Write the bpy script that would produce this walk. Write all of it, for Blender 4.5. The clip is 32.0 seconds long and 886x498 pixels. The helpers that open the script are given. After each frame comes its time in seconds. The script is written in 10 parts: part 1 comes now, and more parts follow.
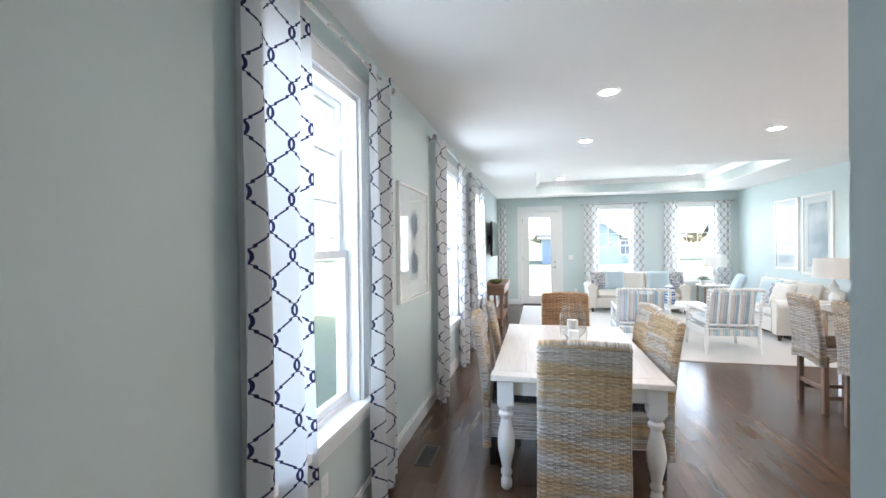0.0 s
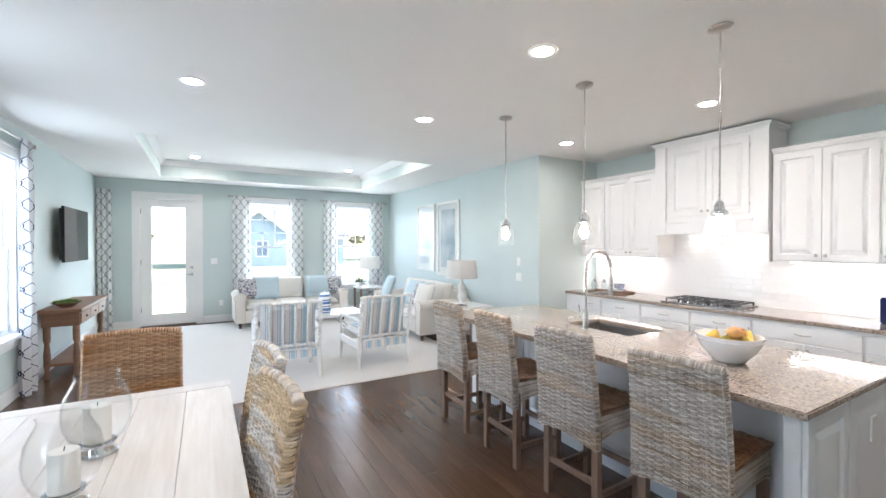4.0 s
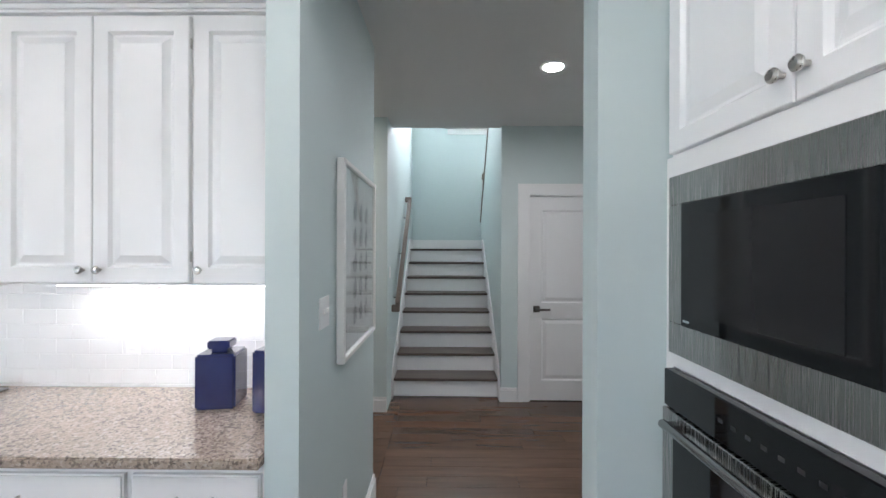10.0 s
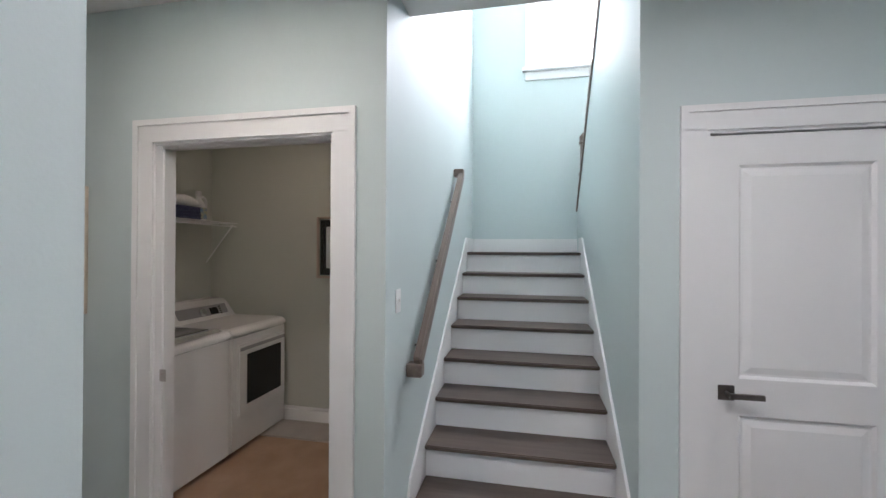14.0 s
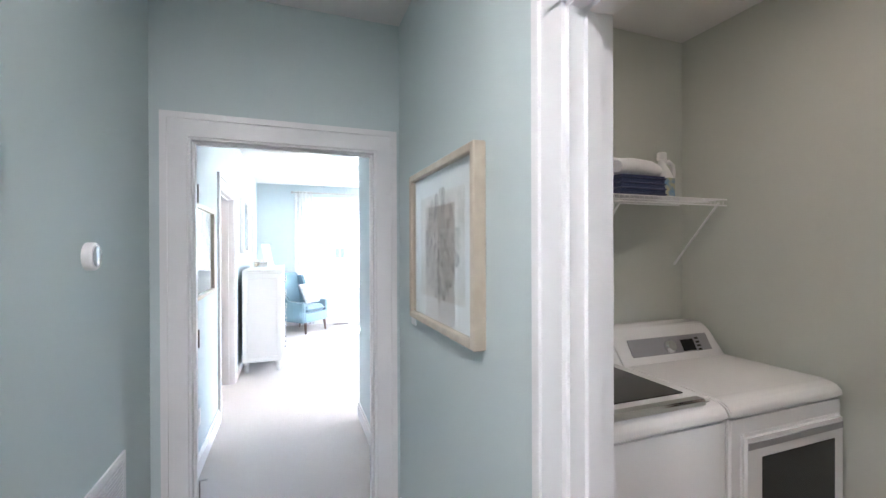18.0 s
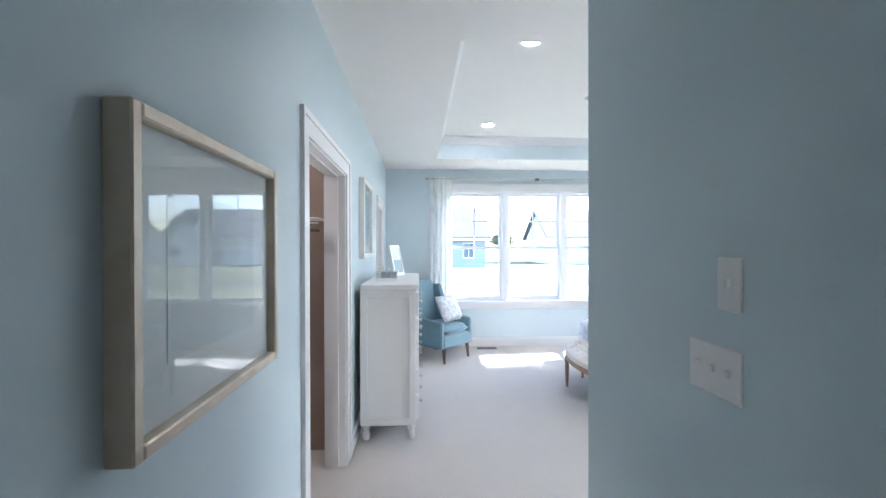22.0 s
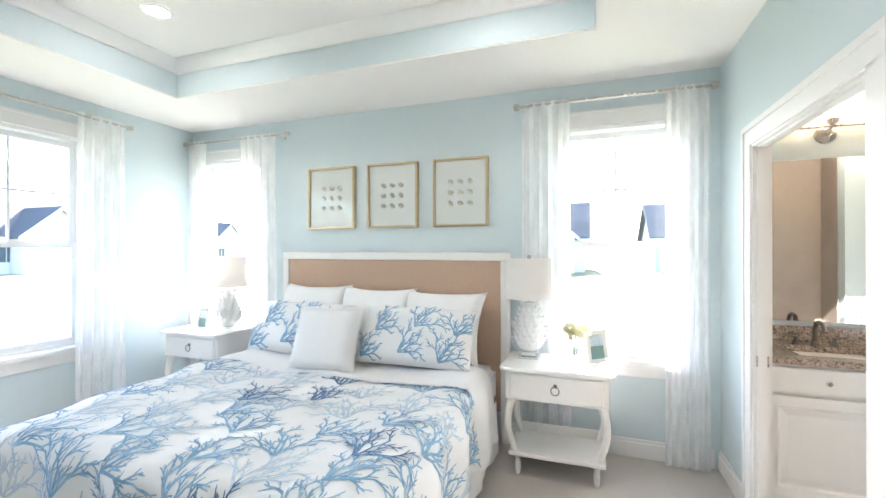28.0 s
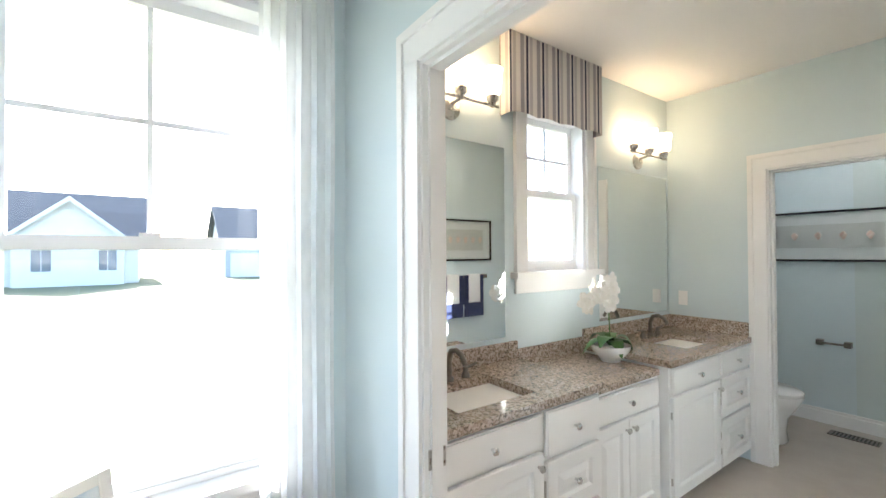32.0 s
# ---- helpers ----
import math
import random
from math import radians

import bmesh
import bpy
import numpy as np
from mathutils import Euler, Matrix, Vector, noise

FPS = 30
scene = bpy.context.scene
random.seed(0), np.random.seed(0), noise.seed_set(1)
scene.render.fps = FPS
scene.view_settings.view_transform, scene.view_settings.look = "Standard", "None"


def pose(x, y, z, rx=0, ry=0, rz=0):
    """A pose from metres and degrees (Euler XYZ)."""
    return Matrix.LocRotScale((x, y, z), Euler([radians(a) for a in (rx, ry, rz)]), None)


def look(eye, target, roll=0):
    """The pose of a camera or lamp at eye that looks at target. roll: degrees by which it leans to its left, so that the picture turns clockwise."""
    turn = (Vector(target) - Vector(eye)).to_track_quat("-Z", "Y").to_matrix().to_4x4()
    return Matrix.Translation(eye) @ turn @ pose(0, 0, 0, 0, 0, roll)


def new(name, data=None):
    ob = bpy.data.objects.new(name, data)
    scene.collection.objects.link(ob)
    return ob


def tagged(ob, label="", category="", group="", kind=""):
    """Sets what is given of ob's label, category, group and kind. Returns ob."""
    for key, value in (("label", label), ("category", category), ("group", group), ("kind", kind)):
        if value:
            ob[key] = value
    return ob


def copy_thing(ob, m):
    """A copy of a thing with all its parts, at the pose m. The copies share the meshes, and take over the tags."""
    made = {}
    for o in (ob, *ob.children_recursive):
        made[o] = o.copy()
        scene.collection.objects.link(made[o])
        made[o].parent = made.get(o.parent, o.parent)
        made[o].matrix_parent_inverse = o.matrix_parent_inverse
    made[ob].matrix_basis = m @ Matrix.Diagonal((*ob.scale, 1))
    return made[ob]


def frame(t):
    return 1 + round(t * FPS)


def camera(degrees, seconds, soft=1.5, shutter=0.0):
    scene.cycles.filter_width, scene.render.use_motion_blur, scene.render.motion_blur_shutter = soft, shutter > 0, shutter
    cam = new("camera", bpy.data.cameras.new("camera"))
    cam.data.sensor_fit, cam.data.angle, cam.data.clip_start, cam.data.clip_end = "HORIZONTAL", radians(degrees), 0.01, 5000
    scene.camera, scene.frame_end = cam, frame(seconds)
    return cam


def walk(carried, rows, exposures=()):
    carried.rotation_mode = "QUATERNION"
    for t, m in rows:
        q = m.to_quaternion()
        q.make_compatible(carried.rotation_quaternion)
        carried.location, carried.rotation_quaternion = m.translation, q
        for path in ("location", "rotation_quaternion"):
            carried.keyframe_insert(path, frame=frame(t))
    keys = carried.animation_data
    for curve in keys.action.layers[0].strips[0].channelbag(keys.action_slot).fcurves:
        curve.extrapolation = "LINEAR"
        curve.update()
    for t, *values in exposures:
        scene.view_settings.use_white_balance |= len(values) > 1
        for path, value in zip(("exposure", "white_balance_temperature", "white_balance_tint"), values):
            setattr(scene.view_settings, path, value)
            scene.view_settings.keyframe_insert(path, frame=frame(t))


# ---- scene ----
cam = camera(93.5, 32.0)
# seconds, eye x y z, yaw, pitch, roll
PATH = [
    (0, 0.049, 0.157, 1.547, 12.82, -0.41, 0.68),
    (0.5, 0.032, 0.404, 1.550, 7.93, -0.43, 0.65),
    (1, 0.024, 0.631, 1.550, 3.03, -0.44, 0.66),
    (1.5, 0.050, 0.848, 1.550, -2.17, -0.50, 0.51),
    (2, 0.121, 1.060, 1.540, -7.63, -0.48, 0.44),
    (2.5, 0.227, 1.243, 1.543, -13.47, -0.60, 0.39),
    (4.5, 0.876, 1.783, 1.543, -35.87, -0.51, -0.03),
    (5, 1.102, 1.857, 1.540, -42.56, -0.48, -0.03),
    (5.5, 1.344, 1.908, 1.534, -49.69, -0.41, -0.08),
    (6, 1.604, 1.922, 1.518, -57.04, -0.38, -0.20),
    (6.5, 1.860, 1.918, 1.528, -64.59, -0.27, -0.25),
    (7, 2.127, 1.925, 1.537, -71.83, -0.22, -0.28),
    (7.5, 2.388, 1.934, 1.547, -78.19, -0.25, -0.32),
    (8, 2.668, 1.909, 1.533, -83.40, -0.14, -0.42),
    (8.5, 2.967, 1.888, 1.536, -86.72, -0.13, -0.38),
    (9, 3.267, 1.892, 1.539, -88.89, -0.02, -0.29),
    (9.5, 3.567, 1.894, 1.534, -89.32, -0.07, -0.13),
    (10, 3.870, 1.876, 1.528, -89.48, -0.03, -0.18),
    (10.5, 4.159, 1.865, 1.534, -89.57, 0.02, -0.15),
    (11, 4.442, 1.868, 1.540, -89.69, 0.12, -0.05),
    (11.5, 4.746, 1.846, 1.522, -89.92, 0.33, -0.12),
    (12, 5.043, 1.806, 1.538, -89.82, 0.30, -0.14),
    (12.5, 5.309, 1.802, 1.546, -89.80, 0.31, -0.15),
    (13, 5.577, 1.799, 1.553, -88.44, 0.23, -0.31),
    (13.5, 5.808, 1.795, 1.541, -84.29, 0.34, -0.38),
    (15.5, 6.638, 2.043, 1.530, -55.84, -0.30, 0.06),
    (16, 6.804, 2.156, 1.521, -48.97, -0.16, 0.06),
    (16.5, 6.933, 2.302, 1.523, -42.46, -0.08, 0.18),
    (17, 7.036, 2.474, 1.537, -34.83, -0.14, 0.15),
    (17.5, 7.115, 2.660, 1.527, -27.16, -0.16, 0.20),
    (18, 7.191, 2.878, 1.525, -20.25, -0.20, 0.19),
    (18.5, 7.230, 3.101, 1.528, -15.24, -0.29, 0.26),
    (19, 7.242, 3.346, 1.539, -11.00, -0.34, 0.52),
    (19.5, 7.235, 3.587, 1.542, -7.54, -0.42, 0.44),
    (20, 7.250, 3.857, 1.543, -4.29, -0.27, 0.50),
    (20.5, 7.246, 4.124, 1.546, -2.73, -0.16, 0.42),
    (21, 7.217, 4.416, 1.551, -2.65, -0.12, 0.32),
    (21.5, 7.173, 4.724, 1.564, -2.77, -0.29, 0.25),
    (22, 7.128, 5.066, 1.561, -3.26, -0.30, 0.12),
    (22.5, 7.083, 5.354, 1.553, -5.76, -0.17, 0.12),
    (23, 7.034, 5.660, 1.553, -11.63, -0.18, -0.00),
    (23.5, 7.014, 5.951, 1.532, -17.22, -0.13, 0.01),
    (24, 7.044, 6.255, 1.520, -21.81, -0.04, 0.05),
    (24.5, 7.062, 6.525, 1.509, -27.42, 0.12, 0.12),
    (26.5, 7.405, 7.262, 1.498, -51.42, 0.16, -0.07),
    (27, 7.601, 7.361, 1.500, -57.27, 0.20, -0.00),
    (27.5, 7.795, 7.447, 1.497, -63.62, 0.18, -0.05),
    (28, 8.026, 7.519, 1.502, -70.53, 0.19, -0.01),
    (28.5, 8.269, 7.575, 1.504, -76.81, 0.21, 0.08),
    (29, 8.512, 7.610, 1.505, -83.47, 0.28, 0.10),
    (29.5, 8.738, 7.617, 1.500, -90.42, 0.47, 0.10),
    (30, 8.964, 7.594, 1.495, -97.59, 0.46, 0.11),
    (30.5, 9.171, 7.540, 1.493, -104.05, 0.48, 0.11),
    (31, 9.364, 7.489, 1.505, -110.56, 0.50, 0.23),
    (31.5, 9.543, 7.424, 1.506, -117.77, 0.60, 0.19),
    (32, 9.702, 7.341, 1.507, -125.15, 0.64, 0.33),
]
walk(cam, [(t, pose(x, y, z, 90 + pitch, roll, yaw)) for t, x, y, z, yaw, pitch, roll in PATH], [(0,3.82,6400,17),(2,3.74,6400,17),(5,3.58,6300,17),(7,3.45,6200,17),(9,3.42,6000,15),(10.5,3.42,5900,15),(12,3.3,5950,20),(13.5,3.6,6000,19),(16,4.4,5950,19),(18,4.92,5550,18),(19,4.8,5600,18),(20,4.25,5500,18),(21,3.75,5450,17),(22.5,3.65,5500,16),(24,3.6,6000,17),(27,3.6,6100,13),(29,3.55,6150,14),(30.5,3.3,6000,13),(32,3.25,6000,12)])

# ---- world, sun, exposure ----
world = bpy.data.worlds.new("sky_world")
scene.world = world
world.use_nodes = True
_n = world.node_tree.nodes
_sky = _n.new("ShaderNodeTexSky")
_sky.sky_type, _sky.sun_disc = "NISHITA", False
_sky.sun_elevation, _sky.sun_rotation = radians(34), radians(84)
_sky.dust_density, _sky.air_density = 2.0, 1.0
_n["Background"].inputs["Strength"].default_value = 0.15
world.node_tree.links.new(_sky.outputs[0], _n["Background"].inputs["Color"])
sun = new("sun", bpy.data.lights.new("sun", "SUN"))
sun.data.energy, sun.data.angle, sun.data.color = 4.6, radians(0.6), (1.0, 0.95, 0.87)
sun.matrix_world = look((30, 3, 20.2), (0, 0, 0))

def sky_light(name, at, to, w, h, watts):
    """Skylight through a window opening."""
    o = new(name, bpy.data.lights.new(name, "AREA"))
    o.data.shape, o.data.size, o.data.size_y = "RECTANGLE", w, h
    o.data.energy, o.data.color = watts, (0.74, 0.89, 1.0)
    o.matrix_world = look(at, to)


sky_light("landing_window_light", (10.62, 1.24, 4.24), (8.0, 1.24, 4.0), 1.0, 1.4, 12.0)
bpy.data.objects["landing_window_light"].data.color = (1.0, 0.97, 0.96)
sky_light("living_window_light", (1.895, 11.30, 1.53), (1.895, 8.0, 1.4), 0.85, 1.7, 3.6)
sky_light("living_window_light", (3.68, 11.30, 1.53), (3.68, 8.0, 1.4), 0.85, 1.7, 3.6)
sky_light("patio_window_light", (0.10, 11.30, 1.25), (0.10, 8.0, 1.2), 0.7, 1.9, 3.6)
sky_light("west_window_light", (-1.10, 7.085, 1.53), (2.0, 7.085, 1.4), 0.9, 1.7, 3.0)
sky_light("dining_window_light", (-1.10, 1.985, 1.53), (2.0, 1.985, 1.4), 0.9, 1.7, 2.0)
sky_light("dining_window_light", (-1.10, 4.965, 1.53), (2.0, 4.965, 1.4), 0.9, 1.7, 3.0)
sky_light("foyer_door_light", (10.78, -3.86, 1.1), (10.0, 0, 1.1), 0.6, 1.5, 5.0)

# ---- materials ----
MATS = {}


def mat(name, color, rough=0.5, metal=0.0, noise=None, bump=None, color2=None, coat=0.0, spec=0.5, scale_xyz=None, emit=None, sheen=0.0):
    """noise: (scale, amount) mixes color2; bump: (scale, strength, distance)."""
    if name in MATS:
        return MATS[name]
    m = bpy.data.materials.new(name)
    m.use_nodes = True
    nt = m.node_tree
    p = nt.nodes["Principled BSDF"]
    p.inputs["Base Color"].default_value = (*color, 1)
    p.inputs["Roughness"].default_value = rough
    p.inputs["Metallic"].default_value = metal
    p.inputs["Specular IOR Level"].default_value = spec
    p.inputs["Coat Weight"].default_value = coat
    p.inputs["Sheen Weight"].default_value = sheen
    co = nt.nodes.new("ShaderNodeTexCoord").outputs["Object"]
    if scale_xyz:
        mp = nt.nodes.new("ShaderNodeMapping")
        mp.inputs["Scale"].default_value = scale_xyz
        nt.links.new(co, mp.inputs[0])
        co = mp.outputs[0]
    if noise:
        t = nt.nodes.new("ShaderNodeTexNoise")
        t.inputs["Scale"].default_value, t.inputs["Detail"].default_value = noise[0], 5
        nt.links.new(co, t.inputs["Vector"])
        r = nt.nodes.new("ShaderNodeMapRange")
        r.inputs[1].default_value, r.inputs[2].default_value = 0.35, 0.65
        r.inputs[4].default_value = noise[1]
        nt.links.new(t.outputs["Fac"], r.inputs[0])
        mx = nt.nodes.new("ShaderNodeMixRGB")
        mx.inputs[1].default_value = (*color, 1)
        mx.inputs[2].default_value = (*(color2 or tuple(c * 0.7 for c in color)), 1)
        nt.links.new(r.outputs[0], mx.inputs[0])
        nt.links.new(mx.outputs[0], p.inputs["Base Color"])
        rr = nt.nodes.new("ShaderNodeMapRange")
        rr.inputs[3].default_value, rr.inputs[4].default_value = rough * 0.88, min(1, rough * 1.12)
        nt.links.new(t.outputs["Fac"], rr.inputs[0])
        nt.links.new(rr.outputs[0], p.inputs["Roughness"])
    if bump:
        t = nt.nodes.new("ShaderNodeTexNoise")
        t.inputs["Scale"].default_value, t.inputs["Detail"].default_value = bump[0], 4
        nt.links.new(co, t.inputs["Vector"])
        b = nt.nodes.new("ShaderNodeBump")
        b.inputs["Strength"].default_value, b.inputs["Distance"].default_value = bump[1], bump[2]
        nt.links.new(t.outputs["Fac"], b.inputs["Height"])
        nt.links.new(b.outputs[0], p.inputs["Normal"])
    if emit:
        p.inputs["Emission Color"].default_value = (*emit[0], 1)
        p.inputs["Emission Strength"].default_value = emit[1]
    MATS[name] = m
    return m


def nodes_of(name, rough=0.5):
    m = bpy.data.materials.new(name)
    m.use_nodes = True
    nt = m.node_tree
    p = nt.nodes["Principled BSDF"]
    p.inputs["Roughness"].default_value = rough
    MATS[name] = m
    return m, nt, p


def math_node(nt, op, a, b=None):
    n = nt.nodes.new("ShaderNodeMath")
    n.operation = op
    for i, v in enumerate((a, b)):
        if v is None:
            continue
        if isinstance(v, (int, float)):
            n.inputs[i].default_value = v
        else:
            nt.links.new(v, n.inputs[i])
    return n.outputs[0]


def ramp(nt, fac, stops):
    r = nt.nodes.new("ShaderNodeValToRGB")
    e = r.color_ramp.elements
    while len(e) < len(stops):
        e.new(0.5)
    for el, (pos, c) in zip(e, stops):
        el.position, el.color = pos, (*c, 1)
    nt.links.new(fac, r.inputs[0])
    return r.outputs[0]


def mixc(nt, fac, a, b, mode="MIX"):
    n = nt.nodes.new("ShaderNodeMixRGB")
    n.blend_type = mode
    for i, v in ((0, fac), (1, a), (2, b)):
        if isinstance(v, (int, float)):
            n.inputs[i].default_value = v
        elif isinstance(v, tuple):
            n.inputs[i].default_value = (*v, 1)
        else:
            nt.links.new(v, n.inputs[i])
    return n.outputs[0]


def tex(nt, kind, scale, vec=None, **kw):
    n = nt.nodes.new("ShaderNodeTex" + kind)
    n.inputs["Scale"].default_value = scale
    for k, v in kw.items():
        n.inputs[k].default_value = v
    if vec is not None:
        nt.links.new(vec, n.inputs["Vector"])
    return n


def mapping(nt, scale, src="Object"):
    co = nt.nodes.new("ShaderNodeTexCoord").outputs[src]
    mp = nt.nodes.new("ShaderNodeMapping")
    mp.inputs["Scale"].default_value = scale
    nt.links.new(co, mp.inputs[0])
    return mp.outputs[0]


def bumped(nt, p, height, strength=0.3, dist=0.003):
    b = nt.nodes.new("ShaderNodeBump")
    b.inputs["Strength"].default_value, b.inputs["Distance"].default_value = strength, dist
    nt.links.new(height, b.inputs["Height"])
    nt.links.new(b.outputs[0], p.inputs["Normal"])


WALL = mat("wall_paint", (0.57, 0.65, 0.64), 0.62, noise=(1.3, 0.35), color2=(0.55, 0.63, 0.62), bump=(160, 0.12, 0.002), spec=0.35)
WALLBED = mat("bedroom_paint", (0.60, 0.69, 0.715), 0.62, noise=(1.3, 0.35), color2=(0.58, 0.67, 0.695), bump=(160, 0.12, 0.002), spec=0.35)
WALLWARM = mat("laundry_paint", (0.58, 0.60, 0.54), 0.62, noise=(1.3, 0.35), color2=(0.56, 0.58, 0.52), bump=(160, 0.12, 0.002), spec=0.35)
CEIL = mat("ceiling_paint", (0.78, 0.77, 0.75), 0.85, noise=(2, 0.3), color2=(0.75, 0.74, 0.72), bump=(220, 0.15, 0.002), spec=0.2)
TRIM = mat("trim_paint", (0.80, 0.80, 0.79), 0.35, noise=(3, 0.3), color2=(0.77, 0.77, 0.76), bump=(60, 0.04, 0.002))
CAB = mat("cabinet_paint", (0.82, 0.82, 0.81), 0.32, noise=(2.5, 0.3), color2=(0.78, 0.78, 0.77), bump=(40, 0.05, 0.002))
WHITE = mat("white_furniture_paint", (0.80, 0.79, 0.76), 0.4, noise=(4, 0.35), color2=(0.74, 0.73, 0.70), bump=(50, 0.08, 0.002))
PLASTIC = mat("white_plastic", (0.82, 0.82, 0.81), 0.3, bump=(90, 0.03, 0.001))
VINYL = mat("window_vinyl", (0.84, 0.85, 0.86), 0.35, bump=(70, 0.04, 0.001))
ENAMEL = mat("white_enamel", (0.84, 0.84, 0.83), 0.18, coat=0.4, noise=(3, 0.2), color2=(0.80, 0.80, 0.79))
CHROME = mat("chrome", (0.75, 0.75, 0.76), 0.1, 1.0, noise=(8, 0.3), color2=(0.65, 0.65, 0.66))
NICKEL = mat("brushed_nickel", (0.55, 0.53, 0.50), 0.28, 1.0, noise=(60, 0.5), color2=(0.42, 0.40, 0.38))
BRONZE = mat("dark_bronze", (0.20, 0.18, 0.165), 0.38, 1.0, noise=(40, 0.5))
BLACKM = mat("black_iron", (0.025, 0.025, 0.025), 0.45, 0.6, bump=(90, 0.2, 0.001))
BLACKG = mat("black_glass", (0.008, 0.009, 0.010), 0.05, spec=0.35)
STEEL = mat("stainless_steel", (0.36, 0.352, 0.347), 0.22, 1.0, noise=(6, 0.3), color2=(0.335, 0.328, 0.324), scale_xyz=(1, 1, 90))
STEELD = mat("dark_stainless_steel", (0.42, 0.41, 0.40), 0.27, 1.0, noise=(6, 0.3), color2=(0.405, 0.395, 0.386), scale_xyz=(90, 1, 1))
GOLD = mat("brushed_gold", (0.62, 0.50, 0.31), 0.35, 0.85, noise=(30, 0.5), color2=(0.50, 0.39, 0.23))
CHAMP = mat("champagne_frame", (0.60, 0.52, 0.41), 0.4, 0.35, noise=(18, 0.6), color2=(0.50, 0.43, 0.33))
NAVY = mat("navy_glaze", (0.012, 0.018, 0.085), 0.12, coat=0.6, noise=(5, 0.6), color2=(0.02, 0.03, 0.13), bump=(14, 0.15, 0.004))
LINEN = mat("cream_linen", (0.76, 0.72, 0.66), 0.9, noise=(240, 0.6), color2=(0.66, 0.62, 0.56), bump=(420, 0.4, 0.001), sheen=0.3)
TUFT = mat("oatmeal_linen", (0.70, 0.65, 0.59), 0.9, noise=(260, 0.5), color2=(0.60, 0.55, 0.49), bump=(420, 0.4, 0.001), sheen=0.3)
AQUA = mat("aqua_linen", (0.50, 0.61, 0.65), 0.9, noise=(240, 0.6), color2=(0.43, 0.54, 0.58), bump=(420, 0.4, 0.001), sheen=0.3)
COTTON = mat("white_cotton", (0.82, 0.82, 0.81), 0.9, noise=(9, 0.3), color2=(0.77, 0.77, 0.77), bump=(300, 0.25, 0.001), sheen=0.2)
MATB = mat("picture_mat", (0.80, 0.79, 0.77), 0.9, bump=(300, 0.1, 0.001))
SHADE = mat("lamp_shade", (0.86, 0.845, 0.82), 0.9, noise=(180, 0.5), color2=(0.80, 0.78, 0.76), bump=(300, 0.2, 0.001))
_nt = SHADE.node_tree
_out = _nt.nodes["Material Output"].inputs[0]
_tl = _nt.nodes.new("ShaderNodeBsdfTranslucent")
_tl.inputs[0].default_value = (0.86, 0.83, 0.79, 1)
_mx = _nt.nodes.new("ShaderNodeMixShader")
_mx.inputs[0].default_value = 0.45
_nt.links.new(_out.links[0].from_socket, _mx.inputs[1])
_nt.links.new(_tl.outputs[0], _mx.inputs[2])
_nt.links.new(_mx.outputs[0], _out)
NAVYTOWEL = mat("navy_terry", (0.02, 0.03, 0.10), 1.0, bump=(260, 0.8, 0.003), noise=(120, 0.6), color2=(0.03, 0.045, 0.14), sheen=0.4)
WTOWEL = mat("white_terry", (0.80, 0.80, 0.79), 1.0, bump=(260, 0.8, 0.003), noise=(120, 0.4), color2=(0.70, 0.70, 0.70), sheen=0.4)
TEALCH = mat("teal_upholstery", (0.19, 0.31, 0.36), 0.85, noise=(220, 0.6), color2=(0.145, 0.25, 0.30), bump=(380, 0.4, 0.001), sheen=0.3)
LEAFM = mat("leaf_green", (0.05, 0.14, 0.035), 0.4, noise=(20, 0.7), color2=(0.03, 0.08, 0.02))
PETAL = mat("white_petal", (0.78, 0.77, 0.73), 0.6, noise=(30, 0.5), color2=(0.70, 0.68, 0.60))
GRASSB = mat("grass_blades", (0.10, 0.22, 0.03), 0.6, noise=(40, 0.7), color2=(0.06, 0.14, 0.02))


def wood(name, c1, c2, rough=0.4, axis="y", scale=1.0, coat=0.0, rnd=0.25, relief=0.25):
    m, nt, p = nodes_of(name, rough)
    s = {"x": (1.5, 22, 22), "y": (22, 1.5, 22), "z": (22, 22, 1.5)}[axis]
    v = mapping(nt, tuple(a * scale for a in s))
    info = nt.nodes.new("ShaderNodeObjectInfo")
    add = nt.nodes.new("ShaderNodeVectorMath")
    add.operation = "ADD"
    nt.links.new(v, add.inputs[0])
    nt.links.new(math_node(nt, "MULTIPLY", info.outputs["Random"], 40.0), add.inputs[1])
    t1 = tex(nt, "Noise", 1.0, add.outputs[0], Detail=6.0, Distortion=0.6)
    t2 = tex(nt, "Noise", 4.0, add.outputs[0], Detail=3.0)
    f = math_node(nt, "ADD", math_node(nt, "MULTIPLY", t1.outputs["Fac"], 0.7), math_node(nt, "MULTIPLY", t2.outputs["Fac"], 0.3))
    col = ramp(nt, f, ((0.3, c2), (0.7, c1)))
    geo = nt.nodes.new("ShaderNodeNewGeometry")
    rn = math_node(nt, "FRACT", math_node(nt, "ADD", info.outputs["Random"], geo.outputs["Random Per Island"]))
    v2 = math_node(nt, "ADD", math_node(nt, "MULTIPLY", rn, rnd * 2), 1 - rnd)
    hsv = nt.nodes.new("ShaderNodeHueSaturation")
    nt.links.new(v2, hsv.inputs["Value"])
    nt.links.new(col, hsv.inputs["Color"])
    nt.links.new(hsv.outputs[0], p.inputs["Base Color"])
    p.inputs["Coat Weight"].default_value = coat
    p.inputs["Coat Roughness"].default_value = 0.2
    bumped(nt, p, f, relief, 0.002)
    return m


